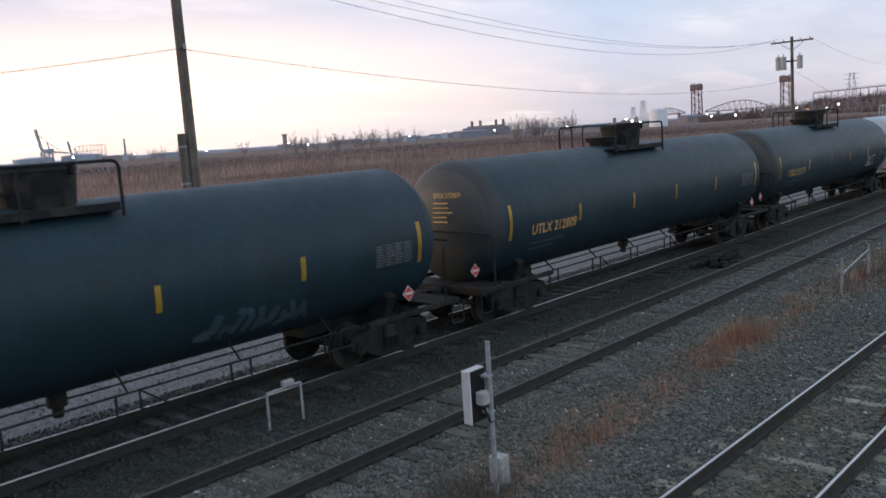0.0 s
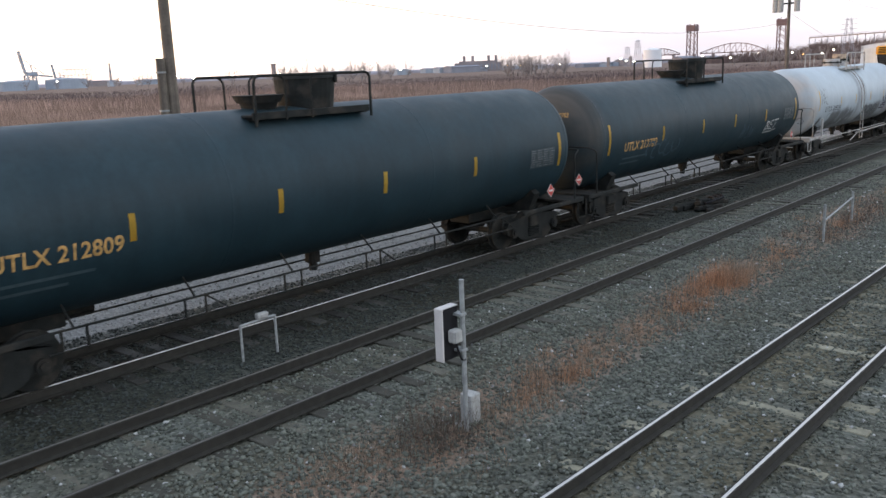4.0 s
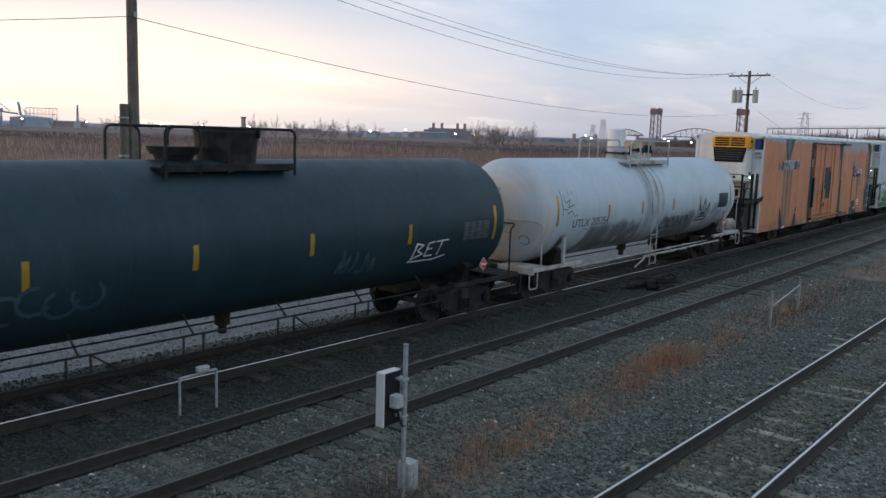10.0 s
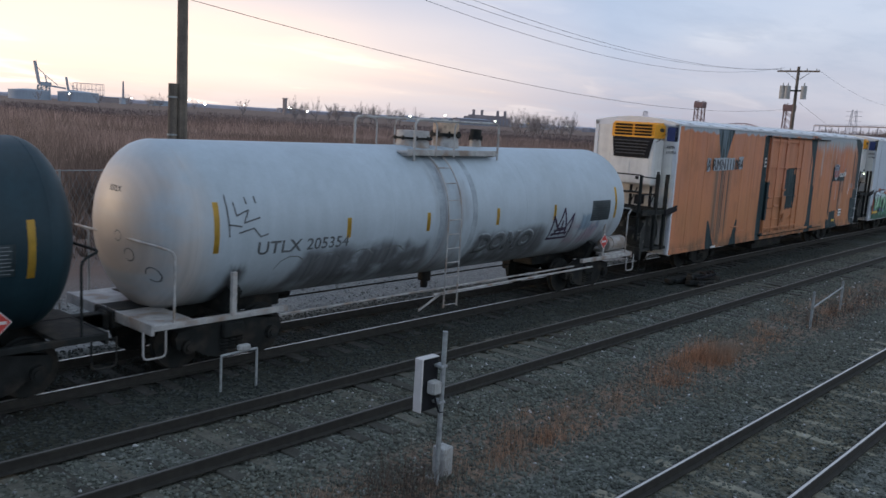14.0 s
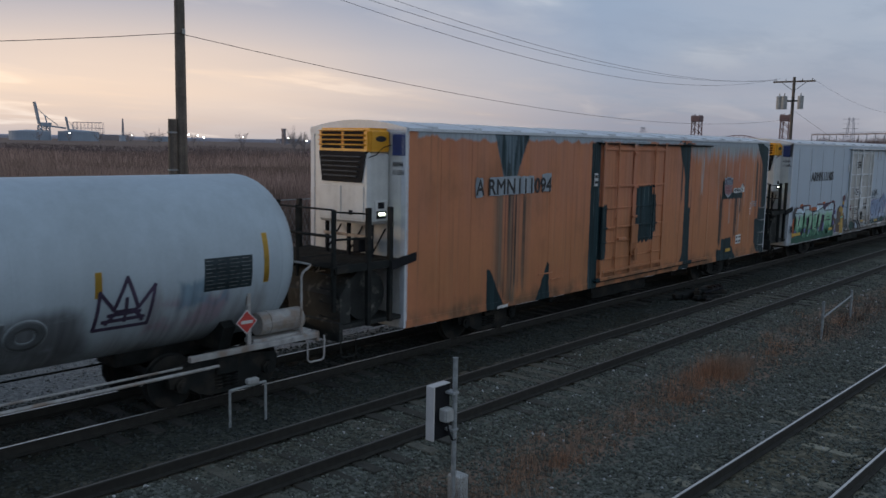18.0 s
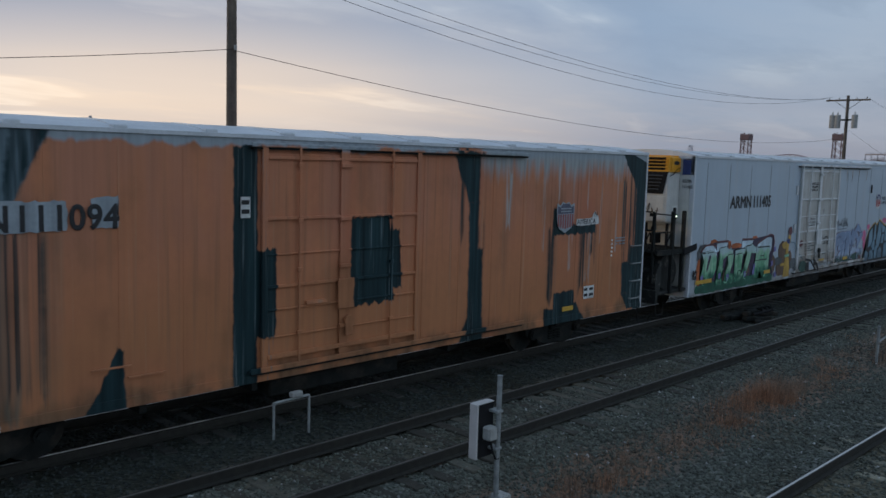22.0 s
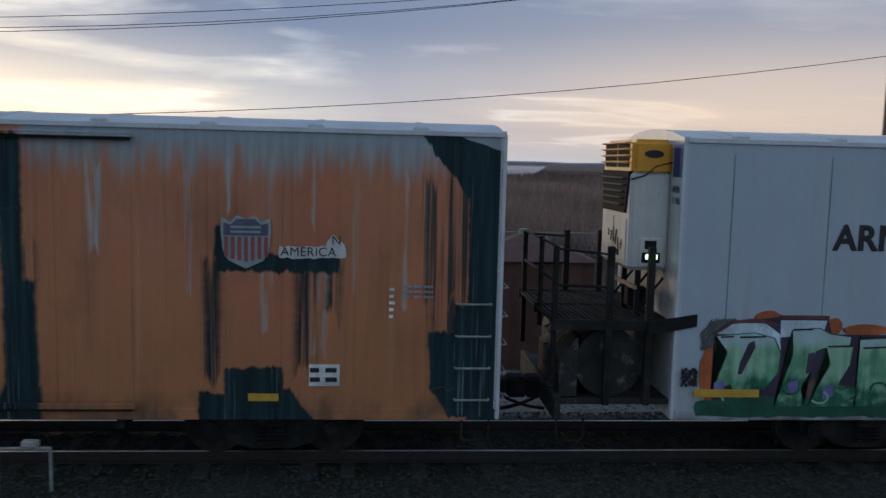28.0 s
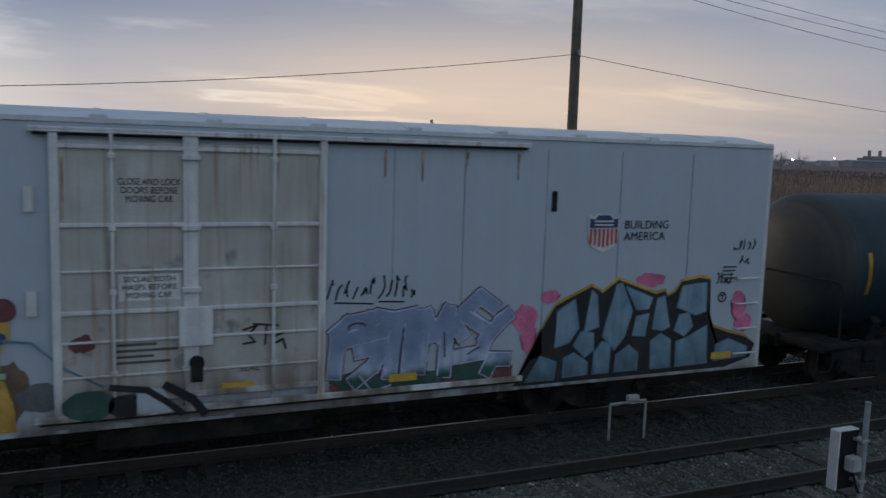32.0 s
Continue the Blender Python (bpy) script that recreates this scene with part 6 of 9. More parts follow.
for y in (0.62, 1.05, -0.75):
    bm = BM()
    rod(bm, (RP[0] - 0.3, RP[1] + y, 8.15), (RP[0] - 0.3, RP[1] + y, 9.2), 0.24, 18)
    rod(bm, (RP[0] - 0.3, RP[1] + y, 9.2), (RP[0] - 0.3, RP[1] + y, 9.27), 0.26, 18, 0.2)
    rod(bm, (RP[0] - 0.3, RP[1] + y, 9.27), (RP[0] - 0.3, RP[1] + y, 9.5), 0.05, 8)
    part("transformer", bm, "concrete", rp, "grey transformer can")
part("transformer_bracket", box(BM(), (RP[0] - 0.2, RP[1] - 0.8, 8.8), (RP[0] + 0.1, RP[1] + 1.1, 8.92)), "dark_steel", rp)
pole_thing(FP, 11.0, 0.17, 0.12, "tall weathered timber utility pole")


def wire(a, b, sag, r=0.009):
    t = thing("overhead_wire", "thin black overhead wire slung between poles", "wire", "overhead wires")
    pts = []
    n = 28
    for i in range(n + 1):
        f = i / n
        p = Vector(a).lerp(Vector(b), f)
        p.z -= sag * 4 * f * (1 - f)
        pts.append(p)
    part("cable", sweep(BM(), pts, r, 5), "wire", t)


for y, z0, y1, z1, sag in ((1.8, 11.23, 1.6, 10.66, 1.59), (1.5, 10.75, 1.5, 10.74, 1.60), (1.4, 10.56, 1.2, 10.82, 2.08)):
    wire((LP[0], LP[1] + y, z0), (RP[0], RP[1] + y1, z1), sag)
for y, z0, z1, sag in ((1.8, 10.46, 8.9, 2.37), (1.5, 10.57, 10.9, 3.55), (1.4, 10.62, 10.85, 3.68)):
    wire((LP[0], LP[1] + y, z0), (FP[0], FP[1] + y, z1), sag)
wire((LP[0], LP[1] - 0.16, 7.49), (RP[0], RP[1] - 0.16, 7.39), 1.30)
wire((LP[0], LP[1] - 0.16, 7.53), (FP[0], FP[1], 8.03), 2.69)
wire((RP[0], RP[1] - 1.5, 10.75), (135, 30, 10.5), 1.3)
wire((RP[0], RP[1] - 0.2, 8.0), (92, 20, 1.0), 0.2)

# ---------------------------------------------------------------- hut and fence behind the train
hut = thing("trackside_hut", "small brown painted hut with a low pyramid roof", "hut")
hx0, hx1, hy0, hy1 = 1.9, 5.0, 20.0, 22.6
hb = part("hut_body", box(BM(), (hx0, hy0, -0.75), (hx1, hy1, 2.15), 0.02), "brown_shed", hut)
for k in range(7):
    x = hx0 + 0.2 + k * 0.44
    part("wall_rib", box(BM(), (x, hy0 - 0.025, -0.7), (x + 0.05, hy0, 2.1)), "brown_shed", hb)
bm = BM()
e = 0.12
vs = [bm.verts.new(p) for p in ((hx0 - e, hy0 - e, 2.13), (hx1 + e, hy0 - e, 2.13), (hx1 + e, hy1 + e, 2.13), (hx0 - e, hy1 + e, 2.13), ((hx0 + hx1) / 2, (hy0 + hy1) / 2, 2.72))]
for i in range(4):
    bm.faces.new((vs[i], vs[(i + 1) % 4], vs[4]))
bm.faces.new(vs[3::-1])
part("roof", bm, "brown_shed", hut)
part("roof_vent", rod(BM(), ((hx0 + hx1) / 2, (hy0 + hy1) / 2, 2.66), ((hx0 + hx1) / 2, (hy0 + hy1) / 2, 2.82), 0.12, 12), "galv", hut)

fence = thing("wire_fence", "grey wire mesh fence with steel posts in front of brown scrub", "fence")
FY = 25.0
for k in range(15):
    x = -24 + k * 3.2
    part("fence_post", rod(BM(), (x, FY, -1.1), (x, FY, 2.45), 0.035, 8), "galv", fence)
part("top_rail", rod(BM(), (-24, FY, 2.42), (21, FY, 2.42), 0.02, 6), "galv", fence)
bm = BM()
k = -24.0
while k < 20.8:
    rod(bm, (k, FY, -0.9), (k + 1.6, FY, 2.4), 0.004, 3)
    rod(bm, (k + 1.6, FY, -0.9), (k, FY, 2.4), 0.004, 3)
    k += 0.2
tagged(part("mesh", bm, "galv", fence), kind="stuff")
part("notice_plate", box(BM(), (-2.4, FY - 0.06, 0.75), (-1.95, FY - 0.04, 1.25)), "sign_white", fence, "small pale notice plate")

# ---------------------------------------------------------------- water, far shore, town and port
bm = BM()
vs = [bm.verts.new(p) for p in ((-1500, 330, -1.0), (60, 330, -1.0), (260, 1300, -1.0), (-1500, 1300, -1.0))]
bm.faces.new(vs)
tagged(part("water", bm, "water"), "pale grey river catching the evening sky", "river", kind="structure")


def far_ridge(name, dist, a0, a1, h0, h1, step, seed, mat, label):
    bm = BM()
    prev = None
    a = a0
    while a <= a1:
        x, y = dist * math.sin(radians(a)), dist * math.cos(radians(a))
        h = h0 + (h1 - h0) * (0.5 + 0.5 * noise.noise((a * 0.35, seed, 0))) + 0.25 * h0 * noise.noise((a * 4.0, seed, 2)) + 0.15 * h0 * noise.noise((a * 15.0, seed, 5))
        k = 1.02
        cur = [bm.verts.new((x, y, -3)), bm.verts.new((x * 1.005, y * 1.005, h * 0.7)), bm.verts.new((x * k, y * k, h))]
        if prev:
            for i in range(2):
                bm.faces.new((prev[i], cur[i], cur[i + 1], prev[i + 1]))
        prev = cur
        a += step
    tagged(part(name, bm, mat), label, "far wood", kind="stuff")


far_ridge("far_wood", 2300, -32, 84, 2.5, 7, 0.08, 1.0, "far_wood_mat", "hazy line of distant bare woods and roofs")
far_ridge("far_hills", 3600, -40, 84, 5, 12, 0.2, 4.0, "far_hill_mat", "hazy blue-grey hills far over the river")


def tower_frame(t, name, x, y, z0, z1, w, mat, lean=0.0, bays=5, r=0.35):
    """A braced lattice of four legs."""
    bm = BM()
    for sx, sy in ((-1, -1), (1, -1), (1, 1), (-1, 1)):
        rod(bm, (x + sx * w, y + sy * w, z0), (x + sx * w * (1 - lean), y + sy * w * (1 - lean), z1), r, 4)
    for k in range(bays):
        f0, f1 = k / bays, (k + 1) / bays
        w0, w1 = w * (1 - lean * f0), w * (1 - lean * f1)
        za, zb = z0 + (z1 - z0) * f0, z0 + (z1 - z0) * f1
        for s in (-1, 1):
            rod(bm, (x - w0, y + s * w0, za), (x + w1, y + s * w1, zb), r * 0.6, 4)
            rod(bm, (x + s * w0, y - w0, za), (x + s * w1, y + w1, zb), r * 0.6, 4)
            rod(bm, (x - w1, y + s * w1, zb), (x + w1, y + s * w1, zb), r * 0.6, 4)
    return part(name, bm, mat, t)


def port_crane(x, y, s, label):
    t = thing("port_crane", label, "crane", "port cranes")
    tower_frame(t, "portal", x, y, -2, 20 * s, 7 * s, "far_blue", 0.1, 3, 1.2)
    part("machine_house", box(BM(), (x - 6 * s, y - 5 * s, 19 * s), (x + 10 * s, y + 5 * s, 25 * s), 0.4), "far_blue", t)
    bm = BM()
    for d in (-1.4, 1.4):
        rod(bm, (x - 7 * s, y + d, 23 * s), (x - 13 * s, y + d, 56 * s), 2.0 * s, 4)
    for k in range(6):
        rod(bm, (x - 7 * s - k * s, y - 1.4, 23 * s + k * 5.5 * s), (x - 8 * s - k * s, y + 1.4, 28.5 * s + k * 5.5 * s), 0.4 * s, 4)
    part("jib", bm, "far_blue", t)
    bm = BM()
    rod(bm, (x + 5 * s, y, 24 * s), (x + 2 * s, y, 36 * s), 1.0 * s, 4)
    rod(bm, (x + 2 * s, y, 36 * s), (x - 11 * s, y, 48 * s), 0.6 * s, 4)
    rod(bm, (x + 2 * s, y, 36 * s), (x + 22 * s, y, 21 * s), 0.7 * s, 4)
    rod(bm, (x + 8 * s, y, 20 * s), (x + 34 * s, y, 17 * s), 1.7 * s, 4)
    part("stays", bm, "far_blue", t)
    return t


port_crane(569, 1335, 1.0, "hazy blue-grey harbour crane with raised jib")
port_crane(604, 1318, 0.62, "smaller hazy harbour crane beside the first")
port_crane(130, 1480, 0.72, "hazy harbour crane over far sheds")
small = thing("mobile_crane", "slender hazy crane mast in the far port", "crane")
tower_frame(small, "mast", 672, 1285, -2, 34, 1.6, "far_steel", 0.7, 8, 0.4)
part("cab", box(BM(), (667, 1281, -2), (677, 1289, 7), 0.3), "far_blue", small)
gas = thing("gasholder_frame", "open steel guide frame of a gasholder by the port", "gasholder")
bm = BM()
for k in range(9):
    f = k / 8
    gx, gy = 607 + 40 * f, 1316 - 18 * f
    for off in (0, 25):
        rod(bm, (gx + off * 0.4, gy + off, -3), (gx + off * 0.4, gy + off, 27), 0.28, 4)
for z in (9, 18, 27):
    rod(bm, (607, 1316, z), (647, 1298, z), 0.3, 4)
    rod(bm, (617, 1341, z), (657, 1323, z), 0.3, 4)
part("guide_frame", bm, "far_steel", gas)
for (x, y, r, h) in ((493, 1203, 26, 12.5), (551, 1180, 27, 13.5)):
    t = thing("storage_tank", "wide low blue-grey storage tank in the far port", "storage tank", "storage tanks of the port")
    bm = BM()
    rod(bm, (x, y, -4), (x, y, h - 2), r, 40)
    rod(bm, (x, y, h - 2), (x, y, h), r, 40, r * 0.15)
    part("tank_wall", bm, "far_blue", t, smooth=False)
ch = thing("far_chimney", "lone square brick chimney over the marsh", "chimney")
bm = BM()
box(bm, (731.5, 947.5, -4), (735.5, 952.5, 20), 0.2)
box(bm, (731.0, 947.0, 19), (736.0, 953.0, 21), 0.2)
part("stack", bm, "far_wall", ch)

plant = thing("old_power_station", "old masonry power station with four chimneys", "power station")
ux, uy = 0.62, -0.78  # along its front
def pl(u, v, z):
    return (1166 + ux * u - uy * v, 944 + uy * u + ux * v, z)
def pblock(name, u0, u1, v0, v1, z0, z1, mat="far_wall"):
    bm = BM()
    A = [bm.verts.new(pl(u, v, z0)) for u, v in ((u0, v0), (u1, v0), (u1, v1), (u0, v1))]
    B = [bm.verts.new(pl(u, v, z1)) for u, v in ((u0, v0), (u1, v0), (u1, v1), (u0, v1))]
    for i in range(4):
        j = (i + 1) % 4
        bm.faces.new((A[i], A[j], B[j], B[i]))
    bm.faces.new(B)
    bmesh.ops.recalc_face_normals(bm, faces=bm.faces)
    return part(name, bm, mat, plant)
pblock("main_hall", -36, 47, 0, 30, -4, 13.5)
pblock("west_wing", -48, -36, 4, 26, -4, 8.5)
pblock("attic", -28, 40, 6, 24, 13.5, 16.5)
for u in (-19, -4, 24, 37):
    pblock("chimney", u - 2.4, u + 2.4, 10, 15, 13, 25.5)
for k in range(13):
    u = -32 + k * 6
    pblock("tall_window", u, u + 2.6, -0.4, 0.0, 1, 11, "far_steel")

wt = thing("white_storage_tank", "round white storage tank beyond the marsh", "storage tank")
bm = BM()
rod(bm, (800, 415, -3), (800, 415, 15.5), 9.2, 40)
rod(bm, (800, 415, 15.5), (800, 415, 17.6), 9.2, 40, 1.0)
part("tank_wall", bm, "far_white", wt)

bridge = thing("railway_lift_bridge", "steel lift bridge with two dark towers and arched truss spans", "bridge")
BA, BB = Vector((1225, 690, 15)), Vector((1227, 380, 15))
def bp(f, z):
    p = BA.lerp(BB, f)
    return (p.x + 90 * math.sin(f * math.pi), p.y, z)
for f in (0.28, 0.74):
    p = bp(f, 0)
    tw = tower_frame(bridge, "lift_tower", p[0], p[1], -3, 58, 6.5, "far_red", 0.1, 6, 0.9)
    part("tower_house", box(BM(), (p[0] - 7.5, p[1] - 7.5, 48), (p[0] + 7.5, p[1] + 7.5, 57), 0.4), "far_red", tw)
    part("tower_lamp", box(BM(), (p[0] - 8.2, p[1] - 0.7, 58), (p[0] - 7.2, p[1] + 0.7, 59.4)), "far_red", tw, "small dark lamp")
for f0, f1, rise in ((0.08, 0.23, 9), (0.315, 0.65, 13)):
    bm = BM()
    n = 12
    for k in range(n):
        g0, g1 = f0 + (f1 - f0) * k / n, f0 + (f1 - f0) * (k + 1) / n
        h0, h1 = 14 + rise * math.sin(math.pi * k / n), 14 + rise * math.sin(math.pi * (k + 1) / n)
        rod(bm, bp(g0, h0), bp(g1, h1), 0.8, 4)
        rod(bm, bp(g0, 13), bp(g1, 13), 1.0, 4)
        rod(bm, bp(g1, 13), bp(g1, h1), 0.45, 4)
        rod(bm, bp(g0, 13), bp(g1, h1), 0.35, 4)
    part("truss_span", bm, "far_red", bridge)
for k in range(12):
    p = bp(-0.05 + k * 0.085, 0)
    part("pier", box(BM(), (p[0] - 2, p[1] - 2, -3), (p[0] + 2, p[1] + 2, 13)), "far_wall", bridge)

via = thing("far_viaduct", "long low viaduct on piers carrying yard lamps", "viaduct")
VA, VB = Vector((1225, 400, 27)), Vector((640, 20, 21))
for k in range(26):
    p = VA.lerp(VB, k / 25)
    part("pier", box(BM(), (p.x - 0.4, p.y - 0.4, -3), (p.x + 0.4, p.y + 0.4, p.z)), "far_steel", via)
bm = BM()
rod(bm, VA, VB, 0.9, 4)
part("deck", bm, "far_wall", via)
bm = BM()
for k in range(240):
    p = VA.lerp(VB, k / 239)
    rod(bm, p, p + Vector((0, 0, 2.2)), 0.10, 4)
rod(bm, VA + Vector((0, 0, 2.2)), VB + Vector((0, 0, 2.2)), 0.16, 4)
part("railing", bm, "far_steel", via)

for (x, y, h, w) in ((880, 475, 28, 4.0), (865, 247, 37, 5.0), (1010, 560, 24, 4), (640, 40, 30, 4)):
    t = thing("pylon", "far steel lattice pylon", "pylon", "far pylons")
    tower_frame(t, "lattice", x, y, -3, h, w, "far_steel", 0.65, 7, 0.22)
    bm = BM()
    for f in (0.72, 0.84, 0.96):
        rod(bm, (x - w * 0.6, y - w * 1.6, h * f), (x + w * 0.6, y + w * 1.6, h * f), 0.2, 4)
    part("cross_arms", bm, "far_steel", t)

rnd = random.Random(12)
for k in range(34):
    a = rnd.choice((rnd.uniform(24, 40), rnd.uniform(36, 62), rnd.uniform(60, 76)))
    d = rnd.uniform(900, 1500)
    x, y = d * math.sin(radians(a)), d * math.cos(radians(a))
    h = rnd.uniform(4, 9)
    t = thing("yard_lamp", "small bright yard lamp far across the marsh", "lamp", "far yard lamps")
    part("mast", rod(BM(), (x, y, -3), (x, y, h), 0.15, 4), "far_steel", t)
    part("lamp_head", box(BM(), (x - 0.8, y - 0.8, h), (x + 0.8, y + 0.8, h + 1.1)), "far_orange_lamp" if k % 9 == 4 else "far_lamp", t, "glowing lamp head")
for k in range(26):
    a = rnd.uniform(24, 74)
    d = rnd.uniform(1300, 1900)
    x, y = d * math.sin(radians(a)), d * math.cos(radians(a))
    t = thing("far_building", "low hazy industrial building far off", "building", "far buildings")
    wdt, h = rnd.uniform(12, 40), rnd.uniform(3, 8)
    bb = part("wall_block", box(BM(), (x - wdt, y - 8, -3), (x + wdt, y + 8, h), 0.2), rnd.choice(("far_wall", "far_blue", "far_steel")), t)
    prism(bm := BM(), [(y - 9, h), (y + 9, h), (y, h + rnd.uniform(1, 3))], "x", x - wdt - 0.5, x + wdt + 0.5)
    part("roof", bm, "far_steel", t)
sheds = thing("far_sheds", "row of rust red sheds by the river", "shed")
for k, (x, y, wd, h) in enumerate(((16, 430, 14, 3.6), (46, 440, 12, 3.2), (-18, 450, 10, 2.6))):
    part("shed_wall", box(BM(), (x - wd, y, -2), (x + wd, y + 14, h), 0.1), "far_red", sheds)

# ---------------------------------------------------------------- plants


def quads(name, rows, mat, label, category):
    """Many thin blades as one mesh: rows of base, tip, half width."""
    n = len(rows)
    v = np.zeros((n * 3, 3))
    b, t, w = (np.array([r[i] for r in rows]) for i in range(3))
    v[0::3], v[1::3], v[2::3] = b - w, b + w, t
    me = bpy.data.meshes.new(name)
    me.from_pydata(v.tolist(), [], [(3 * i, 3 * i + 1, 3 * i + 2) for i in range(n)])
    me.materials.append(M[mat])
    return tagged(new(name, me), label, category, kind="stuff")


def tuft(rows, rnd, x, y, h, n, spread, wd):
    z = ground_z(x, y) - 0.03
    for _ in range(n):
        bx, by = x + rnd.gauss(0, spread), y + rnd.gauss(0, spread)
        hh = h * rnd.uniform(0.45, 1.1)
        a = rnd.uniform(0, 6.28)
        ln = rnd.uniform(0.05, 0.7) * hh
        rows.append(((bx, by, z), (bx + ln * math.cos(a), by + ln * math.sin(a), z + hh), (wd * math.cos(a + 1.57), wd * math.sin(a + 1.57), 0)))


rnd = random.Random(21)
rows = []
for (cx, cy, sx, sy, n, h) in ((17.4, 7.3, 0.75, 0.22, 50, 0.56), (18.2, 7.05, 0.6, 0.2, 22, 0.45), (10.8, 7.05, 0.36, 0.2, 22, 0.36), (9.5, 6.85, 0.4, 0.22, 16, 0.26), (12.0, 7.0, 0.5, 0.25, 18, 0.25),
                               (13.6, 7.1, 0.5, 0.25, 16, 0.3), (15.2, 7.0, 0.5, 0.22, 16, 0.34), (20.5, 7.15, 1.0, 0.3, 16, 0.35), (25, 7.2, 2.5, 0.4, 22, 0.4), (7.4, 6.5, 0.5, 0.25, 10, 0.16)):
    for k in range(n):
        tuft(rows, rnd, rnd.gauss(cx, sx), rnd.gauss(cy, sy), h * rnd.uniform(0.45, 1.15), 44, 0.11, 0.0026)
quads("dry_grass", rows, "straw", "tufts of dry orange grass between the tracks", "grass")
rows, mat_rows = [], []
for k in range(330):
    x = rnd.uniform(4, 32)
    tuft(rows, rnd, x, 7.2 + rnd.gauss(0, 0.45), rnd.uniform(0.06, 0.28), 16, 0.2, 0.003)
for k in range(90):
    tuft(rows, rnd, rnd.uniform(5, 24), 7.4 + rnd.gauss(0, 0.4), rnd.uniform(0.4, 0.8), 3, 0.06, 0.004)
for k in range(80):
    tuft(rows, rnd, rnd.gauss(7.7, 0.42), rnd.gauss(7.0, 0.34), rnd.uniform(0.3, 0.95), 9, 0.10, 0.0026)
for k in range(90):
    tuft(rows, rnd, rnd.uniform(23, 40), 7.0 + rnd.gauss(0, 0.5), rnd.uniform(0.2, 0.6), 24, 0.2, 0.004)
for k in range(120):
    tuft(rows, rnd, rnd.uniform(-12, 40), rnd.choice((5.75, 8.2)) + rnd.gauss(0, 0.2), rnd.uniform(0.06, 0.14), 10, 0.1, 0.003)
for (cx, cy, sx, sy, n) in ((6.7, 7.45, 0.55, 0.22, 130), (9.4, 6.9, 0.7, 0.25, 60), (11.6, 7.2, 0.9, 0.25, 60), (14.0, 7.25, 0.8, 0.25, 40)):
    for k in range(n):
        tuft(mat_rows, rnd, rnd.gauss(cx, sx), rnd.gauss(cy, sy), rnd.uniform(0.05, 0.11), 40, 0.16, 0.006)
quads("straw_mat", mat_rows, "straw_pale", "flattened tan straw lying on the gravel", "straw")
quads("dead_weeds", rows, "weed", "dead brown weeds and stalks along the track bed", "weeds")

rows = []
for k in range(24000):
    y = rnd.uniform(26, 62)
    x = rnd.uniform(-25, 130)
    if y < 33 and rnd.random() < 0.5:
        continue
    tuft(rows, rnd, x, y, rnd.uniform(0.5, 1.6), 4, 0.5, 0.012)
quads("near_scrub", rows, "weed", "brown scrub and dead stalks behind the fence", "scrub")
rows = []
for k in range(3600):
    # low twiggy shrubs with gaps between them
    y = 26 + 60 * rnd.random() ** 1.7
    x = rnd.uniform(-30, 40 + y * 1.6)
    if noise.noise((x * 0.09, y * 0.09, 2.0)) < -0.12:
        continue
    h, z = rnd.uniform(0.7, 2.3) * (0.7 if y < 32 else 1), ground_z(x, y) - 0.1
    for _ in range(34):
        a, lean = rnd.uniform(0, 6.28), rnd.uniform(0.1, 0.75)
        f = rnd.uniform(0, 0.5)
        bx, by, bz = x + f * h * lean * math.cos(a), y + f * h * lean * math.sin(a), z + f * h
        a += rnd.uniform(-0.7, 0.7)
        ln = h * rnd.uniform(0.35, 0.75)
        rows.append(((bx, by, bz), (bx + ln * lean * math.cos(a), by + ln * lean * math.sin(a), bz + ln), (0.024, 0.0, 0.008)))
quads("shrubs", rows, "shrub", "low twiggy leafless shrubs behind the tracks", "shrubs")
rows = []
for k in range(95000):
    d = 55 * (5.2 ** rnd.random())
    a = rnd.uniform(-30, 78)
    x, y = d * math.sin(radians(a)), d * math.cos(radians(a))
    if y < 50 or (x < 60 + (y - 330) * 0.2 and y > 330):
        continue
    z = -1.9
    s = 1 + d / 260
    hh = rnd.uniform(1.9, 2.6) * (0.75 + 0.5 * noise.noise((x * 0.02, y * 0.02, 1.0))) + 0.2 * s
    aa = rnd.uniform(0, 6.28)
    w = 0.042 * s * rnd.uniform(0.5, 1.6)
    rows.append(((x, y, z), (x + rnd.uniform(-0.9, 0.9) * s, y, z + hh + 0.8), (w * math.cos(radians(-a)), w * math.sin(radians(-a)), 0)))
quads("reeds", rows, "reed", "wide marsh of red-brown dead reeds", "reeds")
rows = []
for k in range(36000):
    d = 240 * (2.9 ** rnd.random())
    a = rnd.uniform(-30, 80)
    x, y = d * math.sin(radians(a)), d * math.cos(radians(a))
    if x < 60 + (y - 330) * 0.2 and y > 330:
        continue
    hh = rnd.uniform(0.7, 1.3) * (2.6 + 2.4 * noise.noise((x * 0.012, y * 0.012, 4.0))) * min(1.0, max(0.5, 1.5 - d / 480))
    w = 0.16 * rnd.uniform(0.5, 1.6)
    rows.append(((x, y, -2.0), (x + rnd.uniform(-0.8, 0.8), y, -2.0 + max(0.6, hh)), (w * math.cos(radians(-a)), w * math.sin(radians(-a)), 0)))
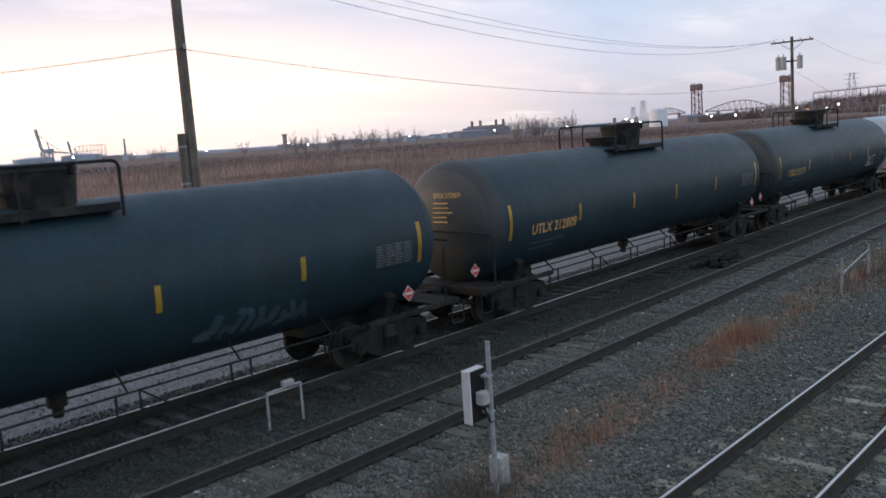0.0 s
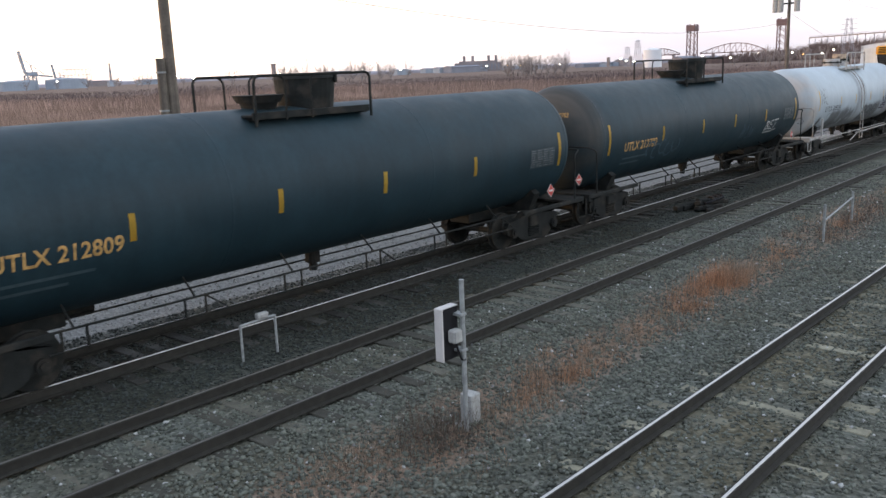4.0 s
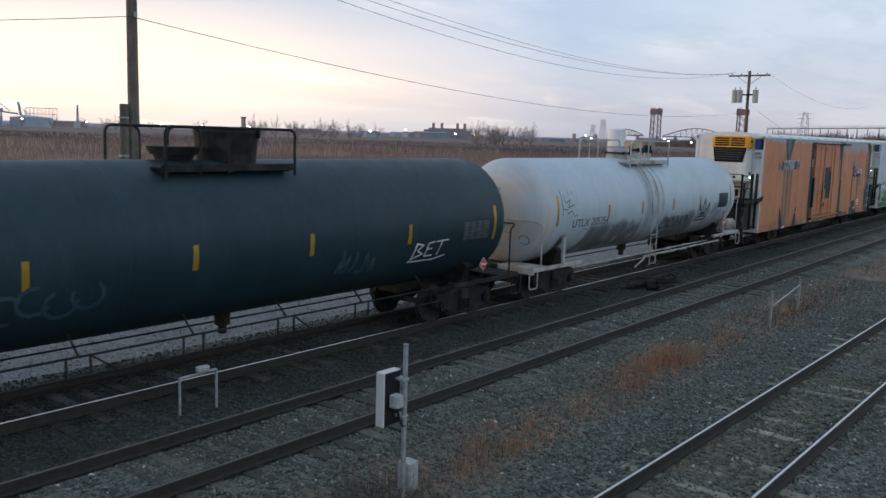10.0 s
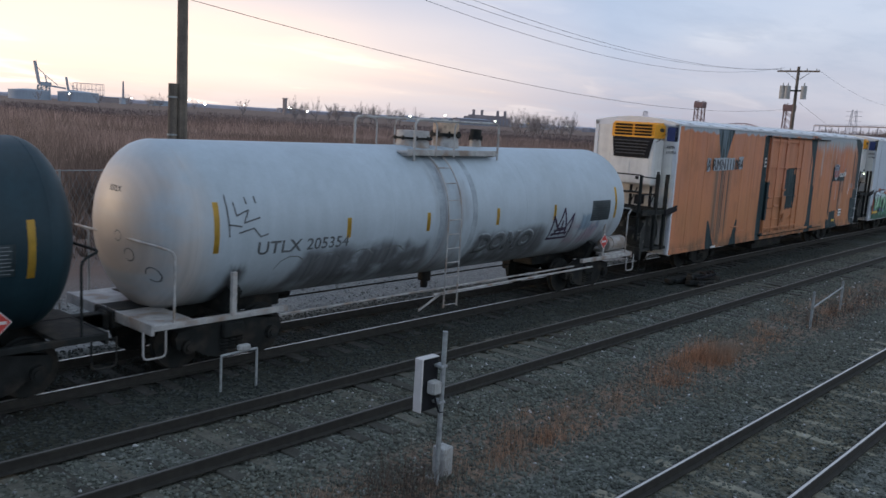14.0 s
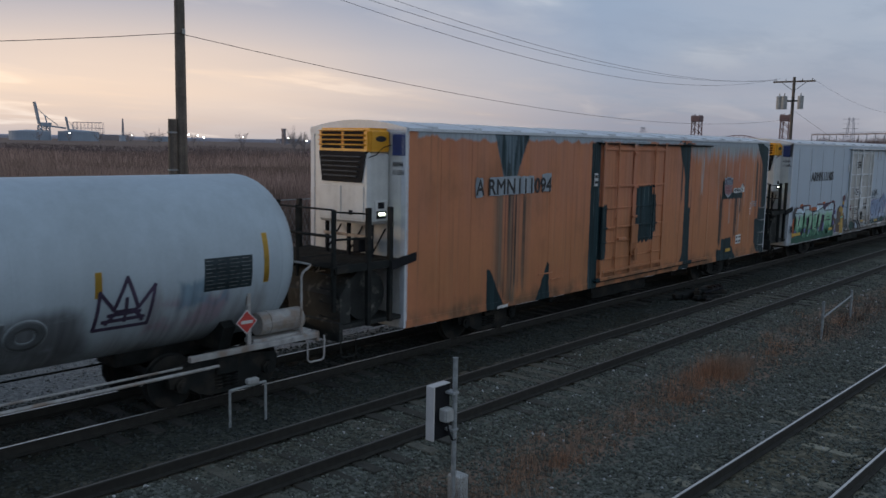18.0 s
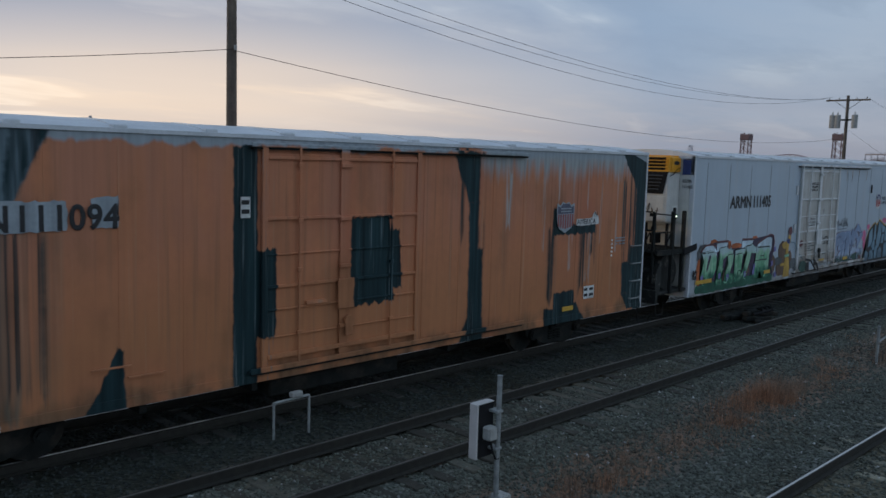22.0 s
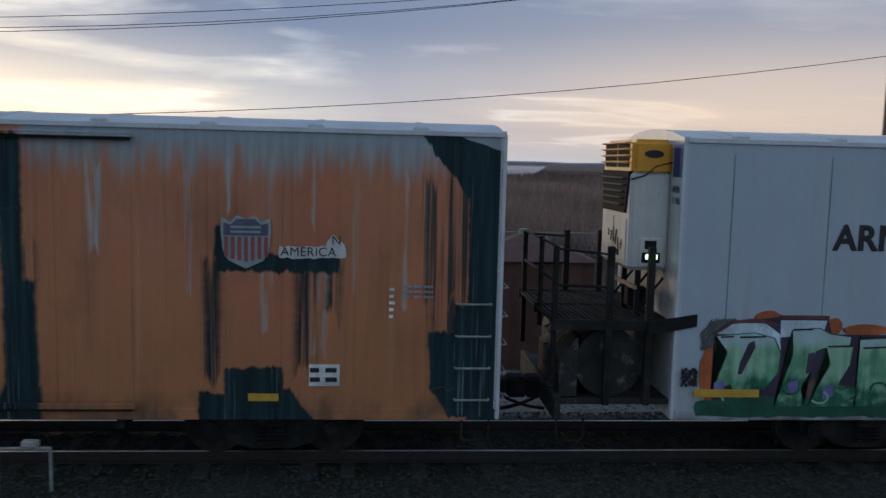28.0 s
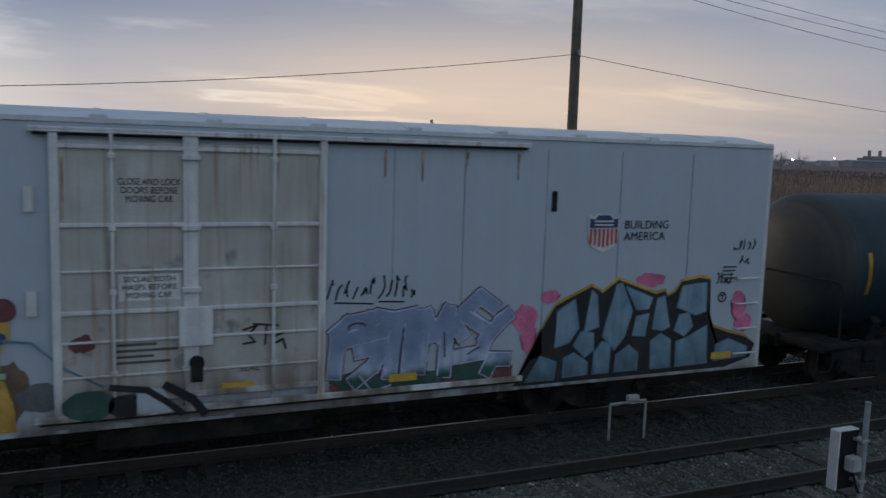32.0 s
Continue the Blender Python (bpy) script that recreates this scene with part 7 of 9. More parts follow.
# the wooded bank below the viaduct
BANK = Vector((1120, 520, 0))
for k in range(20000):
    f = rnd.random()
    p = BANK.lerp(VA, f / 0.22) if f < 0.22 else VA.lerp(VB, (f - 0.22) / 0.78)
    hz = (9 + 18 * f / 0.22) if f < 0.22 else p.z + 2.0
    near = 1 - 0.10 * rnd.random() ** 0.7
    x, y = p.x * near, p.y * near
    hh = (hz + 2) * (0.45 + 0.55 * (near - 0.9) / 0.1) * (0.86 + 0.22 * noise.noise((x * 0.04, y * 0.04, 7.0))) * rnd.uniform(0.75, 1.05)
    w = 0.42 * rnd.uniform(0.4, 1.4)
    rows.append(((x, y, -2.0), (x + rnd.uniform(-1.5, 1.5), y + rnd.uniform(-1.5, 1.5), -2.0 + hh), (-w * p.y / p.length, w * p.x / p.length, 0)))
quads("far_bushes", rows, "bush", "belt of bare purple-brown bushes behind the reeds", "bushes")


def bare_tree(seed, h):
    """A leafless tree: a forking trunk, limbs and many fine twigs."""
    rnd = random.Random(seed)
    trunk, twigs = BM(), BM()

    base = Vector((0, 0, h * 0.1))
    rod(trunk, (0, 0, -0.5), base, h * 0.016, 6, h * 0.013)
    for _ in range(8):
        d = Vector((rnd.gauss(0, 0.5), rnd.gauss(0, 0.5), 1)).normalized()
        ln = h * rnd.uniform(0.66, 0.76) * d.z ** 0.5
        pts = [base]
        for k in range(4):
            d = (d + Vector((rnd.gauss(0, 0.09), rnd.gauss(0, 0.09), 0.05))).normalized()
            pts.append(pts[-1] + d * ln / 4)
        for k in range(4):
            rod(trunk, pts[k], pts[k + 1], h * 0.008 * (1 - k / 4.6), 4, h * 0.008 * (1 - (k + 1) / 4.6))
        for _ in range(26):
            f = rnd.uniform(0.5, 3.98)
            p = pts[int(f)].lerp(pts[int(f) + 1], f % 1)
            e = (d + Vector((rnd.uniform(-1, 1), rnd.uniform(-1, 1), rnd.uniform(-0.3, 0.4)))).normalized()
            q = p + e * h * rnd.uniform(0.08, 0.18) * (1.25 - f / 5)
            rod(twigs, p, q, 0.032, 3, 0.02)
            for _ in range(3):
                g = (e + Vector((rnd.uniform(-1, 1), rnd.uniform(-1, 1), rnd.uniform(-0.2, 0.6))) * 0.7).normalized()
                o = p.lerp(q, rnd.uniform(0.4, 1))
                rod(twigs, o, o + g * h * rnd.uniform(0.03, 0.07), 0.022, 3, 0.014)
    t = thing("bare_tree", "leafless winter tree at the edge of the marsh", "tree", "bare trees round the marsh")
    part("trunk", trunk, "bark", t)
    part("crown", twigs, "bark", t)
    return t


trees = [bare_tree(s, h) for s, h in ((1, 17.0), (2, 18.5), (3, 15.0), (4, 16.5))]
spots = []
rnd = random.Random(8)
for a0, a1, n, d in ((37.7, 40.6, 7, 620), (40.9, 43.8, 10, 620), (44.1, 46.6, 5, 700), (34.9, 35.3, 1, 620), (52.9, 57.0, 22, 560), (29, 33, 5, 900), (67, 76, 20, 700), (-12, -8.5, 7, 235), (1.5, 3, 2, 420), (22, 29, 5, 1000)):
    for _ in range(n):
        a, dd = rnd.uniform(a0, a1), d * rnd.uniform(0.9, 1.15)
        spots.append((dd * math.sin(radians(a)), dd * math.cos(radians(a)), rnd.uniform(0.75, 1.2)))
for i, (x, y, s) in enumerate(spots):
    src = trees[i % 4]
    m = pose(x, y, -2.0, 0, 0, rnd.uniform(0, 360))
    if i < 4:
        src.matrix_basis = m
    else:
        copy_thing(src, m)

# ---------------------------------------------------------------- ballast


def ballast(seed, n, x0, x1, y0, y1, s0, s1, skip=(), mat="stone"):
    """Loose stones: broken lumps pressed a little into the ground."""
    rs = np.random.RandomState(seed)
    base = np.array([(1, 0, 0), (-1, 0, 0), (0, 1, 0), (0, -1, 0), (0, 0, 1), (0, 0, -1)], float)
    tri = np.array([(0, 2, 4), (2, 1, 4), (1, 3, 4), (3, 0, 4), (2, 0, 5), (1, 2, 5), (3, 1, 5), (0, 3, 5)])
    u = rs.rand(n)
    x = x0 + (x1 - x0) * u ** 1.5
    y = y0 + (y1 - y0) * rs.rand(n)
    keep = np.ones(n, bool)
    for a, b in skip:
        yy = off_near(x, y) + NEAR_Y if b < 5.5 else y
        keep &= ~((yy > a) & (yy < b))
    x, y = x[keep], y[keep]
    n = len(x)
    z = np.array([ground_z(a, b) for a, b in zip(x, y)])
    s = s0 + (s1 - s0) * rs.rand(n) ** 2
    v = base[None] * (0.55 + 0.9 * rs.rand(n, 6, 1)) * s[:, None, None]
    v[..., 2] *= 0.75
    q = rs.rand(n) * 6.28
    c, sn = np.cos(q), np.sin(q)
    tl = rs.randn(n) * 0.6
    ct, st = np.cos(tl), np.sin(tl)
    vx, vz = v[..., 0] * ct[:, None] - v[..., 2] * st[:, None], v[..., 0] * st[:, None] + v[..., 2] * ct[:, None]
    vx2, vy2 = vx * c[:, None] - v[..., 1] * sn[:, None], vx * sn[:, None] + v[..., 1] * c[:, None]
    V = np.stack([vx2 + x[:, None], vy2 + y[:, None], vz + (z + s * 0.25)[:, None]], -1).reshape(-1, 3)
    F = (tri[None] + 6 * np.arange(n)[:, None, None]).reshape(-1, 3)
    me = bpy.data.meshes.new("ballast")
    me.vertices.add(len(V))
    me.vertices.foreach_set("co", V.ravel())
    me.loops.add(F.size)
    me.loops.foreach_set("vertex_index", F.ravel().astype(np.int32))
    me.polygons.add(len(F))
    me.polygons.foreach_set("loop_start", np.arange(0, F.size, 3, dtype=np.int32))
    me.update(calc_edges=True)
    me.materials.append(M[mat])
    return tagged(new("ballast", me), "loose grey broken ballast stones between the tracks", "gravel", kind="stuff")


RAILS = [(c + s - 0.09, c + s + 0.09) for c in (NEAR_Y, MID_Y, TRAIN_Y) for s in (-0.7525, 0.7525)]
ballast(1, 84000, -7, 34, 0.0, 8.6, 0.018, 0.044, RAILS)
ballast(2, 20000, -10, 40, 8.4, 10.9, 0.02, 0.045, RAILS)
ballast(6, 32000, -10, 40, 10.9, 15.6, 0.02, 0.042, RAILS, "stone_oil_shade")
ballast(3, 9000, -10, 20, 15.6, 22, 0.02, 0.045, (), "stone_pale")
ballast(7, 9000, -2, 22, 5.0, 8.8, 0.028, 0.058, RAILS)
ballast(4, 2300, -8, 34, 5.4, 10.6, 0.016, 0.042, RAILS, "stone_chalk")
ballast(5, 900, -4, 26, 1.0, 5.4, 0.018, 0.04, RAILS, "stone_chalk")

# ---------------------------------------------------------------- paint on the cars
PAINT = dict(
    green=((0.016, 0.10, 0.06), "deep green spray paint"), mint=((0.25, 0.50, 0.33), "pale green spray paint"), ice=((0.55, 0.66, 0.72), "pale blue-white spray paint"),
    plum=((0.045, 0.03, 0.06), "dark plum spray paint"), violet=((0.17, 0.16, 0.38), "violet spray paint"), rust=((0.42, 0.11, 0.03), "rust orange spray paint"),
    soot=((0.012, 0.013, 0.015), "black spray paint"), slate=((0.10, 0.19, 0.25), "slate blue spray paint"), sky=((0.20, 0.27, 0.42), "dull blue spray paint"),
    lilac=((0.42, 0.45, 0.60), "pale lilac spray paint"), pink=((0.55, 0.14, 0.26), "pink spray paint"), gold=((0.48, 0.30, 0.06), "dull gold spray paint"),
    brown=((0.12, 0.075, 0.05), "brown spray paint"), forest=((0.03, 0.075, 0.06), "dark green spray paint"), maroon=((0.14, 0.05, 0.055), "maroon spray paint"),
    shield_blue=((0.03, 0.05, 0.16), "dark blue enamel"), shield_red=((0.42, 0.07, 0.08), "red enamel"), smoke=((0.09, 0.10, 0.105), "smoky grey spray paint"),
    chalk=((0.62, 0.62, 0.60), "white spray paint"), dusk=((0.10, 0.105, 0.15), "faded blue enamel"), maroon_faded=((0.30, 0.085, 0.08), "faded red enamel"), haze=((0.035, 0.068, 0.09), "thin blue haze"), grime=((0.20, 0.19, 0.175), "brown-grey grime"),
)
for k, (c, _) in PAINT.items():
    M["p_" + k] = material("paint_" + k, c, 0.6, var=0.22, scale=3.0, streak=0.15, second=tuple(min(1, v * 1.35 + 0.01) for v in c), sec_scale=1.6)


def flat(car, name, poly, mat, lift=0.012, label="", thick=0.004):
    """A painted shape on a box car's near side; (x, z) in the car's space."""
    y = -RW - lift
    return part(name, prism(BM(), poly, "y", y - thick, y), mat, car, label)


def blob(cx, cz, rx, rz, seed, n=22, amp=0.25):
    rnd = random.Random(seed)
    return [(cx + rx * math.cos(2 * math.pi * i / n) * (1 + rnd.uniform(-amp, amp)), cz + rz * math.sin(2 * math.pi * i / n) * (1 + rnd.uniform(-amp, amp))) for i in range(n)]


def stroke(bm, pts, w, y0, y1, place=None):
    """A painted line through the points, with the given width."""
    if place:
        # short steps, so that the line follows the round shell
        fine = [pts[0]]
        for a, b in zip(pts, pts[1:]):
            n = max(1, int(math.hypot(b[0] - a[0], b[1] - a[1]) / 0.12))
            fine += [(a[0] + (b[0] - a[0]) * q / n, a[1] + (b[1] - a[1]) * q / n) for q in range(1, n + 1)]
        pts = fine
    for k, ((x0, z0), (x1, z1)) in enumerate(zip(pts, pts[1:])):
        d = math.hypot(x1 - x0, z1 - z0) or 1
        nx, nz = -(z1 - z0) / d * w / 2, (x1 - x0) / d * w / 2
        ex, ez = (x1 - x0) / d * w / 3, (z1 - z0) / d * w / 3
        q = [(x0 + nx - ex, z0 + nz - ez), (x0 - nx - ex, z0 - nz - ez), (x1 - nx + ex, z1 - nz + ez), (x1 + nx + ex, z1 + nz + ez)]
        if place:
            wrapped(bm, q, lift=0.008 + 0.0007 * (k % 4))
        else:
            prism(bm, q, "y", y0 - 0.0004 * (k % 4), y1)


def rounded(pts):
    """The line with its corners cut."""
    out = [pts[0]]
    for (xa, za), (xb, zb) in zip(pts, pts[1:]):
        out += [(xa * 0.75 + xb * 0.25, za * 0.75 + zb * 0.25), (xa * 0.25 + xb * 0.75, za * 0.25 + zb * 0.75)]
    return out + [pts[-1]]


def scrawl(rnd, x0, z0, x1, z1, n):
    """Loose handwriting: zigzag letters inside a box."""
    out = []
    for k in range(n):
        a = x0 + (x1 - x0) * k / n
        b = a + (x1 - x0) / n * 0.85
        pts = [(rnd.uniform(a, b), rnd.uniform(z0, z1)) for _ in range(rnd.choice((3, 4, 5)))]
        pts[0] = (a, rnd.uniform(z0, z0 + (z1 - z0) * 0.3))
        out.append(rounded(rounded(pts)))
    return out


# ---- orange car: torn dark patches, grey top band, number, shield, small panels
o = orange_car
flat(o, "number_backing", ragged([(2.2, 3.42), (2.45, 3.42), (2.45, 3.86), (2.2, 3.86)], 15, 0.06, 0.02), "primer", 0.018, "pale square left behind a letter")
flat(o, "number_backing", ragged([(2.7, 3.44), (4.45, 3.46), (4.45, 3.88), (2.7, 3.86)], 16, 0.06, 0.02), "primer", 0.018, "pale strip left behind the number")
flat(o, "number_backing", ragged([(4.8, 3.48), (5.18, 3.48), (5.18, 3.93), (4.8, 3.9)], 17, 0.06, 0.02), "primer", 0.018, "pale square left behind a digit")
text_mesh("car_number", "A", 0.5, "letter_black", pose(2.22, -RW - 0.024, 3.47, 90), o, "worn dark car letter", 0.85, bold=0.010)
text_mesh("car_number", "RMN", 0.5, "letter_black", pose(2.64, -RW - 0.024, 3.47, 90), o, "worn dark car letters", fit=1.04, bold=0.012)
text_mesh("car_number", "111094", 0.5, "letter_black", pose(3.74, -RW - 0.024, 3.47, 90), o, "worn dark car number", fit=1.46, bold=0.012)



def shield(car, x0, z0, x1, z1, lift, edge="p_chalk", blue="p_shield_blue", red="p_shield_red"):
    w, h = x1 - x0, z1 - z0
    out = [(0.0, 0.72), (0.02, 0.95), (0.2, 0.88), (0.32, 1.0), (0.5, 0.93), (0.68, 1.0), (0.8, 0.88), (0.98, 0.95), (1.0, 0.72), (0.96, 0.35), (0.85, 0.15), (0.5, 0.0), (0.15, 0.15), (0.04, 0.35)]
    s = flat(car, "shield", [(x0 + u * w, z0 + v * h) for u, v in out], edge, lift, "pale-edged shield emblem")
    top = [(0.06, 0.62), (0.06, 0.86), (0.2, 0.82), (0.32, 0.93), (0.5, 0.87), (0.68, 0.93), (0.8, 0.82), (0.94, 0.86), (0.94, 0.62)]
    flat(s, "shield_top", [(x0 + u * w, z0 + v * h) for u, v in top], blue, lift + 0.005, "blue upper field")
    for k in range(7):
        u = 0.07 + k * 0.132
        lo = 0.08 + 0.30 * abs(u + 0.04 - 0.5) ** 1.3
        flat(s, "shield_bar", [(x0 + u * w, z0 + (lo + 0.05) * h), (x0 + (u + 0.075) * w, z0 + (lo + 0.05) * h), (x0 + (u + 0.075) * w, z0 + 0.60 * h), (x0 + u * w, z0 + 0.60 * h)], red, lift + 0.005, "red bar")
    for zz in (0.67, 0.76):
        flat(s, "shield_line", [(x0 + 0.2 * w, z0 + zz * h), (x0 + 0.8 * w, z0 + zz * h), (x0 + 0.8 * w, z0 + (zz + 0.04) * h), (x0 + 0.2 * w, z0 + (zz + 0.04) * h)], edge, lift + 0.010)


shield(o, 15.74, 2.93, 16.44, 3.68, 0.028, "primer", "p_dusk", "p_maroon_faded")
flat(o, "letter_backing", ragged([(16.55, 3.08), (17.48, 3.1), (17.48, 3.26), (17.3, 3.45), (17.2, 3.26), (16.55, 3.25)], 19, 0.06, 0.02), "p_chalk", 0.028, "pale strip left behind letters")
text_mesh("slogan", "AMERICA", 0.18, "letter_black", pose(16.57, -RW - 0.034, 3.12, 90), o, "worn dark lettering", 1.0)
text_mesh("slogan", "N", 0.18, "letter_black", pose(17.28, -RW - 0.034, 3.29, 90), o, "worn dark lettering", 1.0)


def small_panel(car, x0, z0, x1, z1, rows, cols, back, bar, seed, lift=0.024, label="small data panel of stencilled lines"):
    p = flat(car, "data_panel", [(x0, z0), (x1, z0), (x1, z1), (x0, z1)], back, lift, label) if back else None
    rnd = random.Random(seed)
    bm = BM()
    for i in range(rows):
        z = z1 - (z1 - z0) * (i + 0.85) / (rows + 0.3)
        hgt = (z1 - z0) / rows * 0.42
        for j in range(cols):
            a = x0 + (x1 - x0) * (j + 0.06) / cols
            b = a + (x1 - x0) / cols * rnd.uniform(0.5, 0.92)
            y = -RW - lift - (0.008 if back else 0.0)
            prism(bm, [(a, z), (b, z), (b, z + hgt), (a, z + hgt)], "y", y - 0.002, y)
    tagged(part("lettering", bm, bar, p or car, label), kind="stuff")


small_panel(o, 16.98, 1.24, 17.42, 1.56, 2, 2, "p_chalk", "letter_black", 3)
small_panel(o, 18.1, 2.2, 18.22, 2.72, 5, 1, None, "p_chalk", 4)
small_panel(o, 18.3, 2.5, 18.75, 2.75, 3, 3, None, "primer", 5)
flat(o, "reflector", [(16.12, 1.02), (16.55, 1.02), (16.55, 1.13), (16.12, 1.13)], "yellow", 0.03, "yellow reflector")
flat(o, "pale_run", ragged([(3.1, 0.74), (3.5, 0.74), (3.5, 0.82), (3.1, 0.8)], 33, 0.06, 0.01), "p_chalk", 0.03, "pale scrape")
for x, z in ((5.05, 1.38), (5.6, 1.2)):
    flat(o, "grab_iron", [(x - 0.3, z), (x + 0.3, z), (x + 0.3, z + 0.025), (x - 0.3, z + 0.025)], "orange_rib", 0.02, thick=0.03)
small_panel(o, 7.22, 3.55, 7.40, 3.9, 2, 1, "p_chalk", "letter_black", 6, 0.028)
box(bm := BM(), (-0.05, -RW + 0.02, 4.35), (-0.02, -1.12, 4.82))
part("corner_plate", bm, "p_shield_blue", o, "dark blue maker's plate")
box(bm := BM(), (8.5, -RW - 0.12, 2.0), (8.95, -RW - 0.05, 2.06))
part("door_grab", bm, "orange_rib", o)

# ---- pale car: number, emblem, notices, graffiti
p = pale_car
text_mesh("car_number", "ARMN", 0.52, "letter_black", pose(2.3, -RW - 0.014, 3.34, 90), p, "bold black car letters", depth=0.006, fit=1.46, bold=0.016)
text_mesh("car_number", "111405", 0.52, "letter_black", pose(3.87, -RW - 0.014, 3.34, 90), p, "bold black car number", depth=0.006, fit=1.37, bold=0.016)
shield(p, 15.76, 3.0, 16.4, 3.68, 0.012)
for i, line in enumerate(("BUILDING", "AMERICA")):
    text_mesh("slogan", line, 0.205, "letter_black", pose(16.5, -RW - 0.014, 3.40 - i * 0.20, 90), p, "black slogan lettering", 0.98)
for i, (words, wide) in enumerate((("CLOSE AND LOCK", 0.80), ("DOORS BEFORE", 0.72), ("MOVING CAR", 0.60))):
    text_mesh("notice_text", words, 0.125, "letter_black", pose(8.81 - wide / 2, -RW - 0.062, 4.06 - i * 0.115, 90), p, "worn black notice lettering", fit=wide)
flat(p, "notice_plate", [(8.41, 2.5), (9.2, 2.5), (9.2, 2.86), (8.41, 2.86)], "reefer_trim", 0.058, "pale notice plate")
for i, (words, wide) in enumerate((("SECURE BOTH", 0.66), ("HASPS BEFORE", 0.70), ("MOVING CAR", 0.58))):
    text_mesh("notice_text", words, 0.105, "letter_black", pose(8.80 - wide / 2, -RW - 0.066, 2.76 - i * 0.11, 90), p, "worn black notice lettering", fit=wide)
text_mesh("seal_text", "SEAL", 0.13, "letter_black", pose(10.0, -RW - 0.062, 1.42, 90), p, "black lettering")
small_panel(p, 8.3, 1.6, 9.2, 1.95, 4, 1, None, "p_smoke", 8, 0.06)
small_panel(p, 18.7, 2.35, 19.15, 2.72, 5, 1, None, "p_smoke", 9, 0.012)
for x0, z0 in ((0.28, 1.10), (5.0, 1.07), (12.27, 1.07), (9.75, 1.15), (18.55, 0.98)):
    flat(p, "reflector", [(x0, z0), (x0 + (1.0 if x0 < 1 else 0.46), z0), (x0 + (1.0 if x0 < 1 else 0.46), z0 + 0.12), (x0, z0 + 0.12)], "yellow", 0.072 if 8 < x0 < 11 else 0.05, "yellow reflector")
for z in (3.7, 2.35):
    flat(p, "latch", [(7.3, z), (7.42, z), (7.42, z + 0.32), (7.3, z + 0.32)], "reefer_trim", 0.012, "small latch plate", 0.04)
flat(p, "vent", [(15.05, 3.7), (15.13, 3.7), (15.13, 4.03), (15.05, 4.03)], "unit_black", 0.012, "dark vent slot", 0.03)
box(bm := BM(), (-0.05, -RW + 0.02, 4.35), (-0.02, -1.12, 4.82))
part("corner_plate", bm, "p_shield_blue", p, "dark blue maker's plate")

# first piece: tall letters, ice above and green below, over plum shadows with rust clouds
GREEN_COATS = (
    dict(color=(0.33, 0.56, 0.37), fields=((0, 7, 0, 7, 0.5, 1.88),), wz=0.12, drip=3.0, soft=0.10, vary=0.25),
    dict(color=(0.14, 0.38, 0.21), fields=((0, 7, 0, 7, 0.5, 1.72),), wz=0.25, drip=3.5, soft=0.12, broken=(3.0, 3.0, 0.36, 0.6), vary=0.35),
    dict(color=(0.022, 0.14, 0.08), fields=((0, 7, 0, 7, 0.5, 1.30),), wz=0.25, drip=4.0, soft=0.10, broken=(4.0, 4.0, 0.30, 0.52), vary=0.35),
)
M["p_letter"] = material("paint_fading_letter", (0.46, 0.60, 0.60), 0.6, var=0.10, scale=3, layers=GREEN_COATS)
WILD_COATS = (
    dict(color=(0.46, 0.54, 0.66), fields=((11, 15, 11, 15, 0.5, 1.62),), wz=0.3, drip=3.0, soft=0.2, broken=(2.5, 2.0, 0.36, 0.62), vary=0.2),
    dict(color=(0.03, 0.085, 0.065), fields=((11, 15, 11, 15, 0.5, 1.22),), wz=0.1, drip=3.0, soft=0.1, vary=0.3),
)
M["p_wild"] = material("paint_fading_blue", (0.24, 0.31, 0.45), 0.6, var=0.15, scale=3, layers=WILD_COATS)
STONE_COATS = (
    dict(color=(0.25, 0.37, 0.45), fields=((14, 20, 14, 20, 1.5, 3.0),), wz=0.3, drip=3.0, soft=0.35, broken=(4.0, 1.0, 0.36, 0.62), vary=0.2),
    dict(color=(0.075, 0.12, 0.16), fields=((14, 20, 14, 20, 0.5, 1.1),), wz=0.2, drip=3.0, soft=0.25, broken=(3.0, 2.0, 0.36, 0.60), vary=0.2),
)
M["p_stone"] = material("paint_slate_stones", (0.16, 0.265, 0.34), 0.6, var=0.2, scale=4, layers=STONE_COATS)


def line(name, pts, w, lift, mat, label, car=p):
    return part(name, (stroke(bm := BM(), pts, w, -RW - lift - 0.004, -RW - lift), bm)[1], mat, car, label)


def arc(cx, cz, rx, rz, a0, a1, n=7):
    return [(cx + rx * math.cos(radians(a0 + (a1 - a0) * i / n)), cz + rz * math.sin(radians(a0 + (a1 - a0) * i / n))) for i in range(n + 1)]


for k, (cx, cz, rx, rz) in enumerate(((1.37, 2.29, 0.21, 0.12), (2.39, 2.18, 0.14, 0.13), (2.91, 2.13, 0.36, 0.09), (4.21, 2.22, 0.27, 0.17), (0.50, 1.45, 0.14, 0.42))):
    flat(p, "paint_cloud", blob(cx, cz, rx, rz, k + 40, 26, 0.08), "p_rust", 0.010 + 0.0004 * k, "rust orange paint cloud")
flat(p, "paint_shadow", [(0.57, 0.8), (0.54, 2.06), (0.81, 2.23), (1.17, 2.26), (1.5, 2.19), (1.56, 2.32), (2.29, 2.32), (2.37, 2.06), (2.8, 2.03), (3.24, 2.06), (3.29, 2.32), (4.07, 2.29), (4.33, 2.06), (4.46, 2.13), (4.98, 2.29), (5.39, 2.38), (5.62, 2.34), (5.73, 2.15), (5.68, 1.51), (5.53, 1.24), (5.74, 0.8)], "p_plum", 0.014, "dark plum paint outline")
